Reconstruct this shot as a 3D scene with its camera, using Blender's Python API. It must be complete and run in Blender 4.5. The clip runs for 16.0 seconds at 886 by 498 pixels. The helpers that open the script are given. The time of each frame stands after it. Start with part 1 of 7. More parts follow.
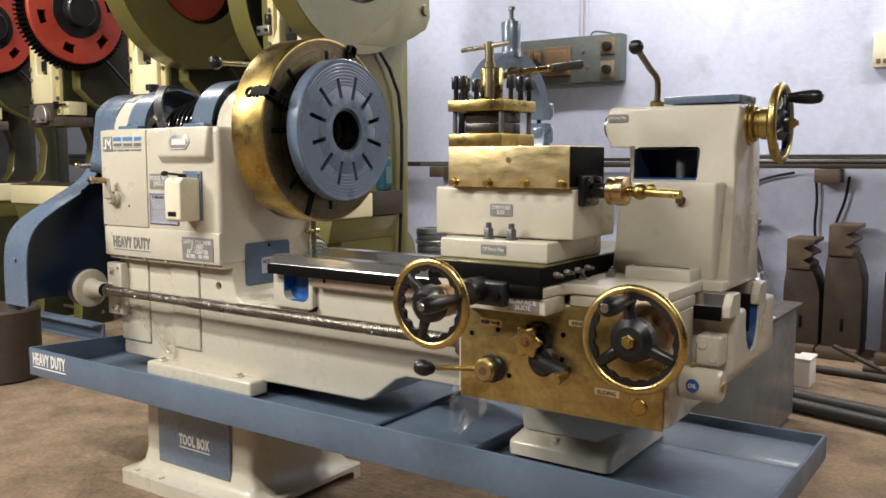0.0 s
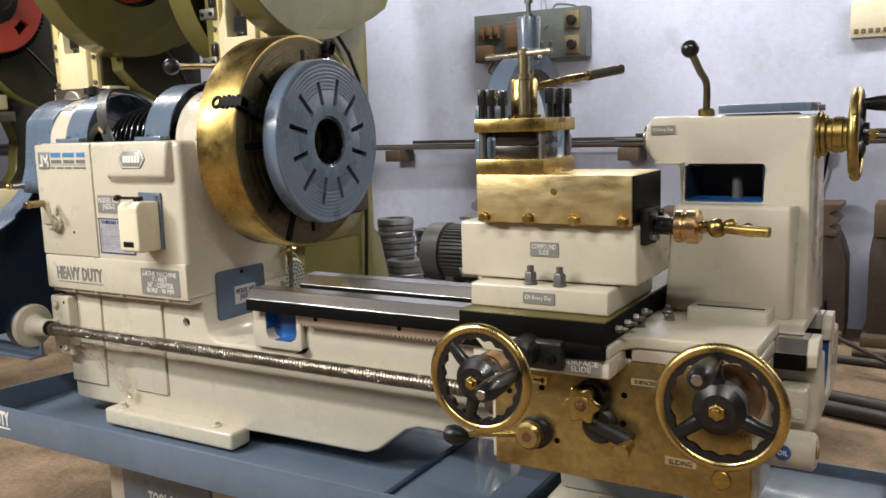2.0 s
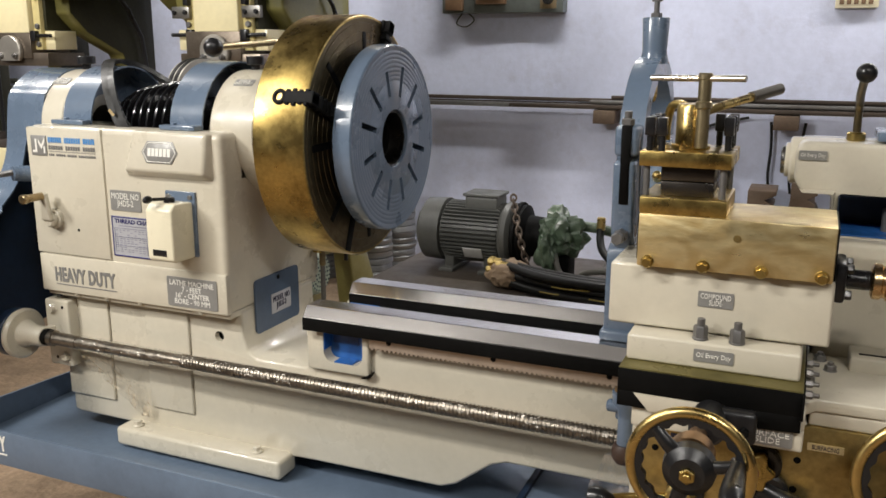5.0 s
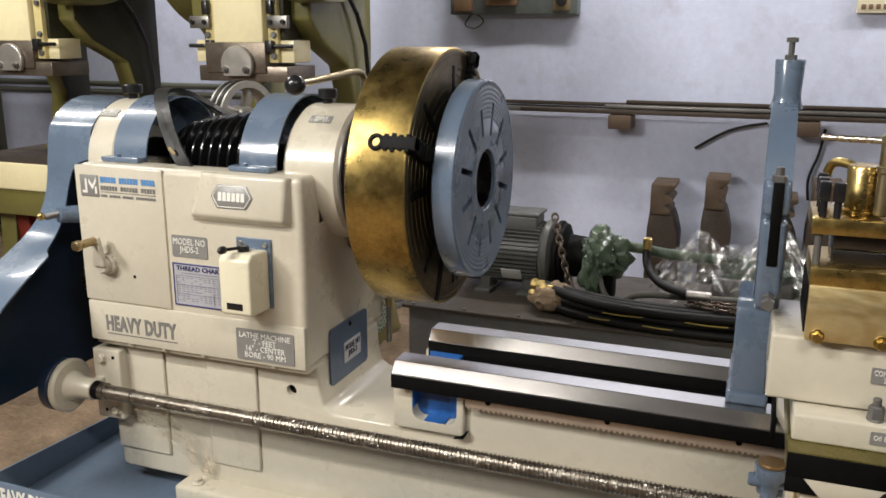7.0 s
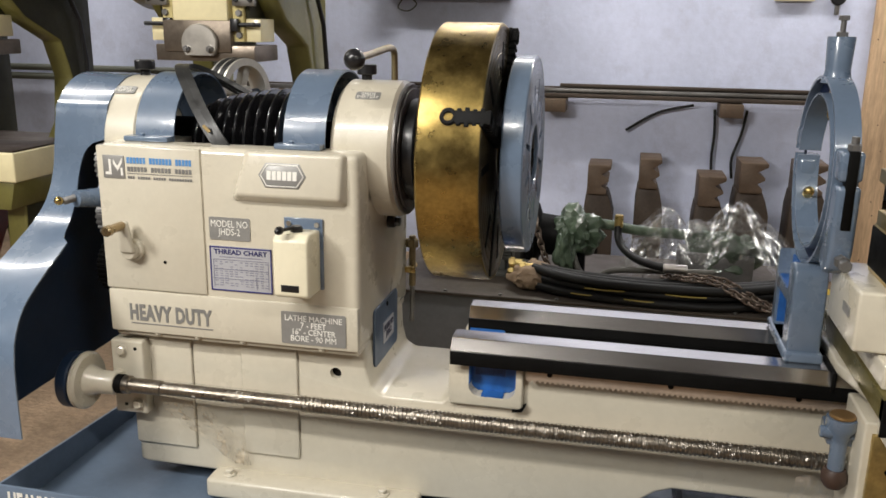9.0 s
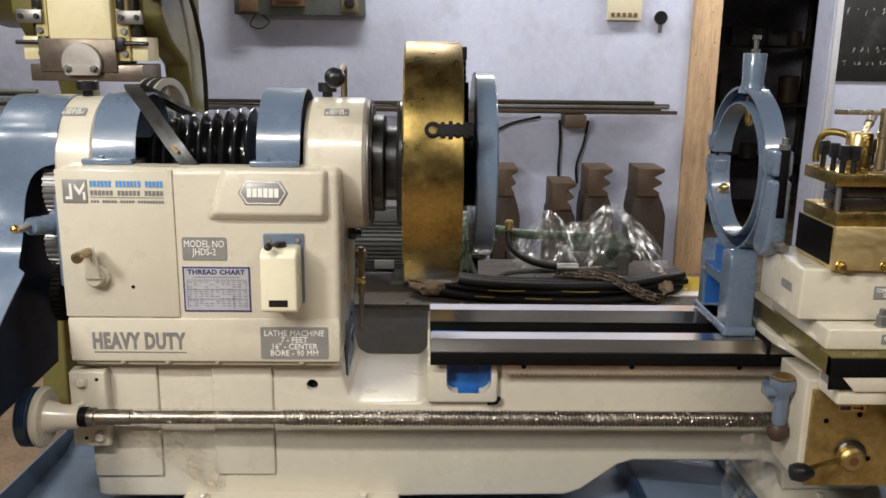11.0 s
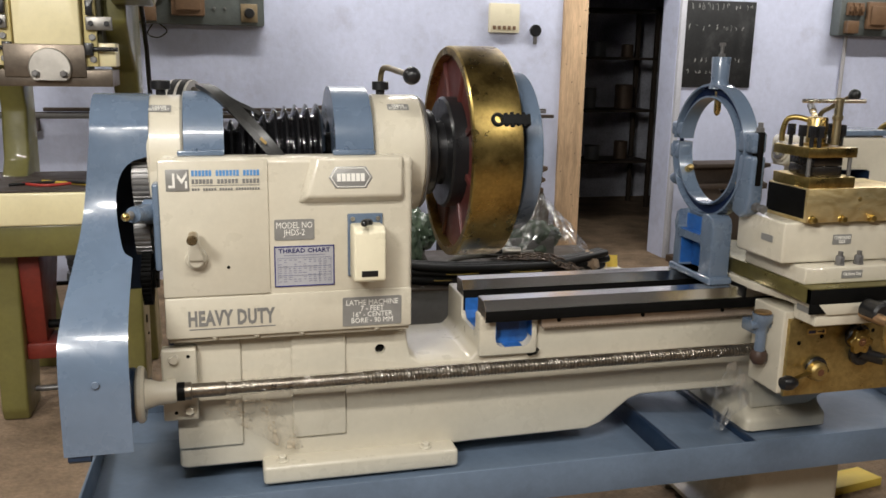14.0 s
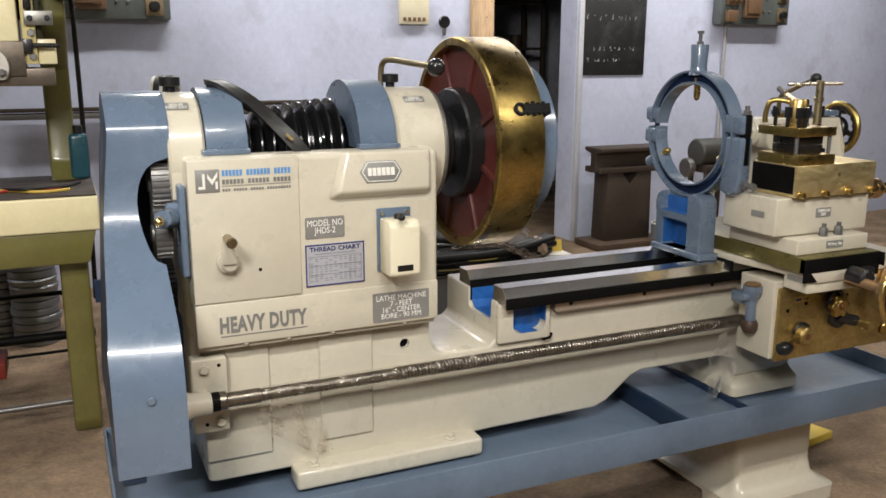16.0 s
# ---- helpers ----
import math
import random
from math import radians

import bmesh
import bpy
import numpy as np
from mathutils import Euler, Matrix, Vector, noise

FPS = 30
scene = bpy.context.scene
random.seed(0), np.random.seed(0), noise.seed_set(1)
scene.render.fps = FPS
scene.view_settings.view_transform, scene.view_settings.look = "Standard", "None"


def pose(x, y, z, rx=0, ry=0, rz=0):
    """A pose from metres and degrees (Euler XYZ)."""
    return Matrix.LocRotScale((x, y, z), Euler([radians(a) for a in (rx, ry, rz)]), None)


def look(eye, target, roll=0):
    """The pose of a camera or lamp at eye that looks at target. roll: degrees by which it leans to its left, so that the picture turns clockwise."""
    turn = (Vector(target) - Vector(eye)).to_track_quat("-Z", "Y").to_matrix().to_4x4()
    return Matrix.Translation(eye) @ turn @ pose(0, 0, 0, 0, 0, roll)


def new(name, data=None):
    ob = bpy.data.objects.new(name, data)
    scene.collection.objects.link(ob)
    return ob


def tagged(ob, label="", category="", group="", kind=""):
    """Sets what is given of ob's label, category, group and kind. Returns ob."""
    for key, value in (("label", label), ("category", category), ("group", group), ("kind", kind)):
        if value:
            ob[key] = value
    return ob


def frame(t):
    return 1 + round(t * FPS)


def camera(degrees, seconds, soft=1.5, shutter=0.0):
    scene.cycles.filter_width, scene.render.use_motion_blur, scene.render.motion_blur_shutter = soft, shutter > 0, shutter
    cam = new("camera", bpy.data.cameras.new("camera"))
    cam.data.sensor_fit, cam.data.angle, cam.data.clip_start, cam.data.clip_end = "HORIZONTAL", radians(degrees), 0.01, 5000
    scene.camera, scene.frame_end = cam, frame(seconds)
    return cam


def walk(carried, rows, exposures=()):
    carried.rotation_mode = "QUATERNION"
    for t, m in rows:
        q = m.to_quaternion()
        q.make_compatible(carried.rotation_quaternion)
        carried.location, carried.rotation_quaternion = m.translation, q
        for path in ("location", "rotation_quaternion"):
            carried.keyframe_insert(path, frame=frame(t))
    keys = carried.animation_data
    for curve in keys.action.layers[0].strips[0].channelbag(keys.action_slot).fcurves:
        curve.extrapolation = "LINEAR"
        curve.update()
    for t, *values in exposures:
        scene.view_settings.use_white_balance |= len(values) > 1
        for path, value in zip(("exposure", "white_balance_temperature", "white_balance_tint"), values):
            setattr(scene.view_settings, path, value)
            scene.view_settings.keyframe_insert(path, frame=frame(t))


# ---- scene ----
cam = camera(54.7, 16.0, soft=1.6)
METRES, EYE, TILT, LEAN, TURN = 3.3, 1.1, -6.0, 0.0, 34.7
ROWS = [
    (0.0, 0.0, 0.0, 0.0, 0.0, 0.0, -0.0),
    (0.5, 0.0061, 0.0278, 0.0154, 0.24, -0.23, 0.22),
    (1.0, -0.0044, 0.0527, 0.03, 0.08, -0.34, 0.18),
    (1.5, -0.029, 0.0795, 0.0395, -2.21, -1.2, 1.56),
    (2.0, -0.0543, 0.0964, 0.0489, -4.42, -2.41, 2.23),
    (2.5, -0.0724, 0.1155, 0.0665, -5.4, -4.16, 2.58),
    (3.0, -0.0883, 0.1312, 0.0839, -5.03, -5.18, 2.19),
    (3.5, -0.1041, 0.1478, 0.0895, -4.94, -5.45, 1.24),
    (6.0, -0.2264, 0.2089, 0.1308, -14.39, -8.17, 1.39),
    (6.5, -0.2376, 0.2322, 0.143, -13.84, -8.08, 1.94),
    (7.0, -0.2545, 0.2487, 0.1479, -13.96, -8.32, 1.24),
    (7.5, -0.2929, 0.258, 0.1516, -15.4, -8.29, 1.24),
    (8.0, -0.3292, 0.2638, 0.1523, -18.55, -8.23, 1.56),
    (8.5, -0.3556, 0.2684, 0.1462, -20.86, -8.77, 1.7),
    (9.0, -0.3669, 0.2845, 0.1432, -22.44, -9.34, 1.42),
    (11.5, -0.5152, 0.3123, 0.1463, -36.99, -8.47, 2.94),
    (12.0, -0.548, 0.3107, 0.1401, -36.38, -8.22, 3.57),
    (12.5, -0.5761, 0.3074, 0.1411, -38.7, -8.89, 2.72),
    (13.0, -0.6008, 0.311, 0.1401, -41.34, -8.96, 1.89),
    (13.5, -0.6399, 0.3334, 0.1392, -44.87, -8.48, 2.13),
    (14.0, -0.6801, 0.3621, 0.1413, -48.87, -8.64, 3.53),
    (14.5, -0.7019, 0.3853, 0.1396, -50.9, -9.92, 4.39),
    (15.0, -0.7156, 0.414, 0.1419, -51.55, -9.85, 5.29),
    (15.5, -0.7303, 0.439, 0.1459, -53.72, -9.6, 4.13),
    (16.0, -0.7558, 0.464, 0.1498, -58.66, -9.86, 4.95),
]
walk(cam, [(t, pose(2.686, -2.017, EYE, TILT, LEAN, TURN) @ pose(METRES * x, METRES * y, METRES * z, 90 + pitch, roll, yaw)) for t, x, y, z, yaw, pitch, roll in ROWS],
     [(0.0, -0.10), (3.5, -0.22), (6.0, -0.34), (9.0, -0.37), (12.5, -0.44), (15.0, -0.52), (15.5, -0.54), (16.0, -0.39)])

# ---- light ----
world = bpy.data.worlds.new("workshop_air")
scene.world = world
world.use_nodes = True
world.node_tree.nodes["Background"].inputs[0].default_value = (0.75, 0.82, 1.0, 1)
world.node_tree.nodes["Background"].inputs[1].default_value = 0.0


def tube_light(x, y, z, length, watts, turn=0.0, colour=(1.0, 0.96, 0.905)):
    """A ceiling lamp: a long narrow light that shines down."""
    data = bpy.data.lights.new("tube_light", "AREA")
    data.shape, data.size, data.size_y, data.energy, data.color = "RECTANGLE", length, 0.10, watts, colour
    ob = new("tube_light", data)
    ob.matrix_world = pose(x, y, z, 0, 0, turn)
    return ob


def bay_light(x, y, z, width, watts, target, colour=(1.0, 0.97, 0.925)):
    """A round high-bay lamp."""
    data = bpy.data.lights.new("bay_light", "AREA")
    data.shape, data.size, data.energy, data.color = "DISK", width, watts, colour
    ob = new("bay_light", data)
    ob.matrix_world = look((x, y, z), target)
    return ob


tube_light(-0.1, -2.4, 3.2, 1.3, 120)
tube_light(2.9, -2.6, 3.2, 1.3, 88)
bay_light(-1.4, -3.1, 2.9, 0.7, 138, (-1.0, 0.9, 1.2))
tube_light(-1.9, 0.1, 3.2, 1.3, 56)
tube_light(0.75, 2.45, 3.2, 1.3, 60)
tube_light(3.0, 2.70, 3.0, 1.3, 48)
tube_light(5.0, 2.3, 3.2, 1.3, 66)
tube_light(-2.0, 2.9, 3.2, 1.3, 48)


# ---- materials ----
def surf(name, base, rough=0.4, metal=0.0, var=0.10, var_scale=4.0, stain=None, stain_amount=0.35, stain_scale=2.5,
         bump=0.0006, bump_scale=90.0, coat=0.0, rough_var=0.12, stretch=(1, 1, 1), spec=0.5, bump_detail=4, swirl=0.0):
    """Paint, metal or stone: a base colour with two scales of variation, stains, uneven gloss and fine relief."""
    m = bpy.data.materials.new(name)
    m.use_nodes = True
    n, l = m.node_tree.nodes, m.node_tree.links
    b = n["Principled BSDF"]
    co = n.new("ShaderNodeTexCoord")
    mp = n.new("ShaderNodeMapping")
    mp.inputs["Scale"].default_value = stretch
    l.new(co.outputs["Object"], mp.inputs["Vector"])

    def tex(scale, detail=6, rough_=0.6):
        t = n.new("ShaderNodeTexNoise")
        t.inputs["Scale"].default_value, t.inputs["Detail"].default_value, t.inputs["Roughness"].default_value = scale, detail, rough_
        l.new(mp.outputs[0], t.inputs["Vector"])
        return t

    def ramp(src, a, c, va, vc):
        r = n.new("ShaderNodeMapRange")
        r.inputs["From Min"].default_value, r.inputs["From Max"].default_value = a, c
        r.inputs["To Min"].default_value, r.inputs["To Max"].default_value = va, vc
        l.new(src, r.inputs["Value"])
        return r.outputs[0]

    big, fine = tex(var_scale), tex(var_scale * 14)
    mul = n.new("ShaderNodeMath")
    mul.operation = "MULTIPLY"
    l.new(ramp(big.outputs["Fac"], 0.3, 0.7, 1 - var, 1 + var), mul.inputs[0])
    l.new(ramp(fine.outputs["Fac"], 0.3, 0.7, 1 - var * 0.6, 1 + var * 0.6), mul.inputs[1])
    mix = n.new("ShaderNodeMix")
    mix.data_type, mix.blend_type = "RGBA", "MULTIPLY"
    mix.inputs[0].default_value = 1.0
    mix.inputs[6].default_value = (*base, 1)
    l.new(mul.outputs[0], mix.inputs[7])
    colour = mix.outputs[2]
    if stain:
        st = tex(stain_scale, 9, 0.7) if not swirl else tex(stain_scale, 3, 0.55)
        st.inputs["Distortion"].default_value = swirl
        mx = n.new("ShaderNodeMix")
        mx.data_type = "RGBA"
        l.new(ramp(st.outputs["Fac"], 0.52, 0.72, 0, stain_amount), mx.inputs[0])
        l.new(colour, mx.inputs[6])
        mx.inputs[7].default_value = (*stain, 1)
        colour = mx.outputs[2]
    l.new(colour, b.inputs["Base Color"])
    b.inputs["Metallic"].default_value = metal
    b.inputs["Specular IOR Level"].default_value = spec
    l.new(ramp(tex(var_scale * 2.3).outputs["Fac"], 0.3, 0.7, max(0.03, rough - rough_var), min(1, rough + rough_var)), b.inputs["Roughness"])
    b.inputs["Coat Weight"].default_value, b.inputs["Coat Roughness"].default_value = coat, 0.08
    if bump:
        bp = n.new("ShaderNodeBump")
        bp.inputs["Distance"].default_value = bump
        bp.inputs["Strength"].default_value = 0.6
        l.new(tex(bump_scale, bump_detail).outputs["Fac"], bp.inputs["Height"])
        l.new(bp.outputs[0], b.inputs["Normal"])
        if coat:
            l.new(bp.outputs[0], b.inputs["Coat Normal"])
    return m


CREAM = surf("cream_enamel", (0.575, 0.530, 0.425), 0.33, var=0.05, stain=(0.50, 0.43, 0.32), stain_amount=0.25, bump=0.0014, bump_scale=22, coat=0.6)
BLUE = surf("blue_grey_enamel", (0.120, 0.163, 0.228), 0.30, var=0.08, stain=(0.08, 0.11, 0.16), stain_amount=0.3, bump=0.001, bump_scale=20, coat=0.7)
GUARDBLUE = surf("dented_blue_grey_sheet", (0.120, 0.163, 0.228), 0.26, var=0.08, stain=(0.085, 0.115, 0.165), stain_amount=0.3, bump=0.07, bump_scale=4.0, bump_detail=0.5, coat=0.8)
TRAYBLUE = surf("dull_tray_enamel", (0.118, 0.160, 0.222), 0.42, var=0.10, stain=(0.06, 0.08, 0.115), stain_amount=0.5, stain_scale=3, bump=0.001, bump_scale=20, coat=0.1, spec=0.4)
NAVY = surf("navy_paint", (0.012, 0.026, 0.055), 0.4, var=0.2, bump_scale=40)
POCKET = surf("bright_blue_paint", (0.02, 0.11, 0.36), 0.4, var=0.25, stain=(0.01, 0.04, 0.14), stain_amount=0.6, stain_scale=12)
BRASS = surf("tarnished_brass", (0.50, 0.365, 0.125), 0.32, 1.0, var=0.24, var_scale=7, stain=(0.13, 0.08, 0.025), stain_amount=0.8, stain_scale=9, rough_var=0.12, bump=0.0004, bump_scale=140)
BRASS_DULL = surf("stained_brass_plate", (0.44, 0.33, 0.130), 0.36, 0.85, var=0.32, var_scale=5, stain=(0.09, 0.058, 0.022), stain_amount=0.9, stain_scale=5, rough_var=0.16)
BRASS_BRIGHT = surf("polished_brass", (0.62, 0.46, 0.18), 0.30, 1.0, var=0.10, var_scale=9, stain=(0.34, 0.20, 0.06), stain_amount=0.6, stain_scale=14)
BLACK = surf("black_enamel", (0.011, 0.011, 0.012), 0.34, var=0.2, bump=0.0015, bump_scale=45, coat=0.22, spec=0.4)
GLOSSBLACK = surf("glossy_black_enamel", (0.008, 0.008, 0.009), 0.16, var=0.2, rough_var=0.06, bump=0.002, bump_scale=30, coat=0.4)
# For oiled steel, and for the deep shade inside the presses.
OILED_SHADE = surf("black_oiled_steel_and_shade", (0.0045, 0.0044, 0.0042), 0.55, 0.0, var=0.3, spec=0.08)
BLACKJAW = surf("blackened_jaw_steel", (0.010, 0.010, 0.010), 0.6, var=0.3, spec=0.12)
STEEL = surf("ground_steel", (0.52, 0.50, 0.47), 0.28, 1.0, var=0.12, var_scale=3, stain=(0.28, 0.25, 0.21), stain_amount=0.6, stretch=(0.25, 1, 1), bump=0.0002, bump_scale=300)
WAYSTEEL = surf("satin_way_steel", (0.66, 0.63, 0.60), 0.20, 1.0, var=0.10, var_scale=3, stain=(0.46, 0.42, 0.38), stain_amount=0.5, stretch=(0.15, 1, 1), rough_var=0.05, bump=0.0002, bump_scale=300)
GREYIRON = surf("grey_iron", (0.20, 0.195, 0.19), 0.4, 0.6, var=0.2, stain=(0.12, 0.09, 0.06), stain_amount=0.5)
PLATE = surf("grey_label_plate", (0.27, 0.265, 0.25), 0.45, 0.3, var=0.08, var_scale=30)
INK = surf("white_lettering", (0.78, 0.76, 0.70), 0.5, var=0.04, bump=0)
INKGREY = surf("grey_lettering", (0.19, 0.185, 0.175), 0.45, var=0.06, bump=0)
INKDARK = surf("dark_lettering", (0.03, 0.03, 0.06), 0.5, var=0.06, bump=0)
INKBLUE = surf("blue_lettering", (0.10, 0.27, 0.55), 0.45, var=0.06, bump=0)
PAPER = surf("printed_sheet", (0.40, 0.40, 0.42), 0.35, var=0.04, coat=0.4)
SWITCHC = surf("cream_switch_plastic", (0.76, 0.70, 0.52), 0.35, var=0.03, bump_scale=200)
OLIVE = surf("olive_enamel", (0.160, 0.145, 0.040), 0.42, var=0.12, stain=(0.08, 0.07, 0.025), stain_amount=0.5, bump=0.0012, bump_scale=22, coat=0.65)
# Olive darkened to carry the shade on the presses' side faces.
SHADEOLIVE = surf("shaded_dark_olive", (0.030, 0.029, 0.014), 0.5, var=0.25, stain=(0.018, 0.016, 0.010), stain_amount=0.7, stain_scale=4, bump=0.0015, bump_scale=20, spec=0.35)
PRESSCREAM = surf("pale_yellow_enamel", (0.82, 0.73, 0.45), 0.36, var=0.05, stain=(0.55, 0.45, 0.25), stain_amount=0.25, coat=0.25)
RED = surf("red_oxide_paint", (0.36, 0.040, 0.020), 0.45, var=0.15, stain=(0.16, 0.02, 0.015), stain_amount=0.5, stain_scale=6)
DARKRED = surf("dark_red_primer", (0.085, 0.018, 0.015), 0.5, var=0.25, stain=(0.05, 0.012, 0.01), stain_amount=0.6, stain_scale=6)
RUST = surf("rusty_brown_steel", (0.060, 0.044, 0.033), 0.62, 0.3, var=0.25, stain=(0.05, 0.035, 0.028), stain_amount=0.6, stain_scale=8, bump=0.001, bump_scale=60)
RUSTFACE = surf("light_rust", (0.115, 0.080, 0.055), 0.6, 0.4, var=0.2, stain=(0.12, 0.07, 0.04), stain_amount=0.5, stain_scale=10)
RUBBER = surf("black_rubber", (0.008, 0.008, 0.008), 0.5, var=0.2, spec=0.28)
GREYPAINT = surf("grey_machine_paint", (0.165, 0.17, 0.175), 0.42, var=0.12, stain=(0.10, 0.085, 0.06), stain_amount=0.5, coat=0.15)
MOTORGREY = surf("motor_grey_paint", (0.088, 0.090, 0.084), 0.45, var=0.15, stain=(0.08, 0.07, 0.05), stain_amount=0.5)
WALLM = surf("lavender_limewash", (0.60, 0.64, 0.81), 0.75, var=0.08, var_scale=1.6, stain=(0.40, 0.405, 0.50), stain_amount=0.6, stain_scale=3.4, bump=0.003, bump_scale=30)
FLOORM = surf("dusty_concrete", (0.232, 0.166, 0.110), 0.85, var=0.36, var_scale=4.3, stain=(0.080, 0.057, 0.040), stain_amount=0.75, stain_scale=3.2, bump=0.022, bump_scale=30, spec=0.2)
WOOD = surf("door_post_timber", (0.52, 0.36, 0.22), 0.65, var=0.30, var_scale=8, stain=(0.22, 0.14, 0.08), stain_amount=0.6, stain_scale=6, stretch=(1, 1, 0.12))
WHITE = surf("white_card", (0.75, 0.73, 0.68), 0.6, var=0.05)
YELLOW = surf("yellow_paper", (0.80, 0.58, 0.09), 0.6, var=0.05)
DARKPIPE = surf("dark_pipe_steel", (0.05, 0.046, 0.042), 0.55, 0.2, var=0.25, stain=(0.09, 0.055, 0.035), stain_amount=0.5, stain_scale=9)
# Dark grey for the unseen walls and ceiling, to cut bounced light.
DIMWALL = surf("low_bounce_plaster", (0.09, 0.09, 0.10), 0.85, var=0.15)
SLATE = surf("blackboard_slate", (0.014, 0.015, 0.016), 0.6, var=0.4, var_scale=5, stain=(0.09, 0.09, 0.09), stain_amount=0.5, stain_scale=5)
DARKROOM = surf("unlit_plaster", (0.48, 0.49, 0.55), 0.8, var=0.3)
GREEN = surf("green_sheeting", (0.062, 0.092, 0.058), 0.40, var=0.45, var_scale=11, stain=(0.17, 0.20, 0.15), stain_amount=0.5, stain_scale=9, coat=0.4, bump=0.006, bump_scale=28)


def clear_film(name, tint, alpha, scale=9.0, relief=0.012, rough=0.2, milky=0.0):
    """Thin crinkled packing film."""
    m = bpy.data.materials.new(name)
    m.use_nodes = True
    n, l = m.node_tree.nodes, m.node_tree.links
    out, glossy, clear, mix = n["Material Output"], n.new("ShaderNodeBsdfGlossy"), n.new("ShaderNodeBsdfTransparent"), n.new("ShaderNodeMixShader")
    n.remove(n["Principled BSDF"])
    glossy.inputs["Color"].default_value, glossy.inputs["Roughness"].default_value = (*tint, 1), rough
    t, c = n.new("ShaderNodeTexNoise"), n.new("ShaderNodeTexCoord")
    t.inputs["Scale"].default_value = scale
    l.new(c.outputs["Object"], t.inputs["Vector"])
    bp = n.new("ShaderNodeBump")
    bp.inputs["Distance"].default_value = relief
    l.new(t.outputs["Fac"], bp.inputs["Height"])
    l.new(bp.outputs[0], glossy.inputs["Normal"])
    wisp, mp, span = n.new("ShaderNodeTexNoise"), n.new("ShaderNodeMapping"), n.new("ShaderNodeMapRange")
    mp.inputs["Scale"].default_value = (1, 1, 0.35)
    wisp.inputs["Scale"].default_value, wisp.inputs["Detail"].default_value = scale * 5, 5
    l.new(c.outputs["Object"], mp.inputs["Vector"])
    l.new(mp.outputs[0], wisp.inputs["Vector"])
    span.inputs["From Min"].default_value, span.inputs["From Max"].default_value = 0.46, 0.72
    span.inputs["To Min"].default_value, span.inputs["To Max"].default_value = alpha * 0.25, min(0.9, alpha * 2.6)
    l.new(wisp.outputs["Fac"], span.inputs["Value"])
    l.new(span.outputs[0], mix.inputs[0])
    l.new(clear.outputs[0], mix.inputs[1])
    sheen = glossy.outputs[0]
    if milky:
        pale, blend = n.new("ShaderNodeBsdfDiffuse"), n.new("ShaderNodeMixShader")
        pale.inputs["Color"].default_value, blend.inputs[0].default_value = (*tint, 1), milky
        l.new(sheen, blend.inputs[1])
        l.new(pale.outputs[0], blend.inputs[2])
        sheen = blend.outputs[0]
    l.new(sheen, mix.inputs[2])
    l.new(mix.outputs[0], out.inputs["Surface"])
    return m


FILM = clear_film("clear_film", (0.80, 0.81, 0.79), 0.20, 9.0, 0.02, 0.22, 0.12)
TAILFILM = clear_film("loose_film", (0.85, 0.83, 0.79), 0.26, 8.0, 0.01, 0.25, 0.3)
WRAP = clear_film("screw_film", (0.75, 0.70, 0.62), 0.13, 40.0, 0.02, 0.3)
FILMBROWN = clear_film("yellowed_film", (0.60, 0.50, 0.36), 0.30, 9.0, 0.012, 0.3, 0.65)

# ---- shape helpers ----
ORIGIN = {}
AX = {"X": Matrix(((0, 0, 1), (1, 0, 0), (0, 1, 0))), "Y": Matrix(((0, 1, 0), (0, 0, 1), (1, 0, 0))), "Z": Matrix.Identity(3)}


def thing(name, label, category, at=(0, 0, 0), group="", kind=""):
    e = new(name)
    e.location = at
    e.empty_display_size = 0.05
    ORIGIN[e] = Vector(at)
    return tagged(e, label, category, group, kind)


def part(name, bm, material, parent=None, label="", sharp=38):
    """Links a bmesh (built at its place in the world) as one mesh object under a thing or a part."""
    at = ORIGIN.get(parent, Vector())
    if at.length:
        bmesh.ops.translate(bm, vec=-at, verts=bm.verts)
    bmesh.ops.recalc_face_normals(bm, faces=bm.faces)
    limit = radians(sharp)
    for f in bm.faces:
        f.smooth = True
    for e in bm.edges:
        e.smooth = len(e.link_faces) == 2 and e.calc_face_angle(0) < limit
    me = bpy.data.meshes.new(name)
    bm.to_mesh(me)
    bm.free()
    me.materials.append(material)
    ob = new(name, me)
    ob.parent = parent
    ORIGIN[ob] = at
    if label:
        ob["label"] = label
    return ob


def structure(name, bm, material, label, category):
    return tagged(part(name, bm, material), label, category, "", "structure")


def join(*bms):
    out = bms[0]
    for b in bms[1:]:
        me = bpy.data.meshes.new("tmp")
        b.to_mesh(me)
        b.free()
        out.from_mesh(me)
        bpy.data.meshes.remove(me)
    return out


def round_edges(bm, width, seg=2, angle=30):
    if width > 0:
        es = [e for e in bm.edges if len(e.link_faces) == 2 and e.calc_face_angle(0) > radians(angle)]
        bmesh.ops.bevel(bm, geom=es, offset=width, segments=seg, profile=0.5, affect="EDGES", clamp_overlap=True)
    return bm


def box(x0, x1, y0, y1, z0, z1, bev=0.003, seg=2):
    bm = bmesh.new()
    bmesh.ops.create_cube(bm, size=1)
    for v in bm.verts:
        v.co = Vector(((x0 + x1) / 2 + v.co.x * (x1 - x0), (y0 + y1) / 2 + v.co.y * (y1 - y0), (z0 + z1) / 2 + v.co.z * (z1 - z0)))
    return round_edges(bm, bev, seg)


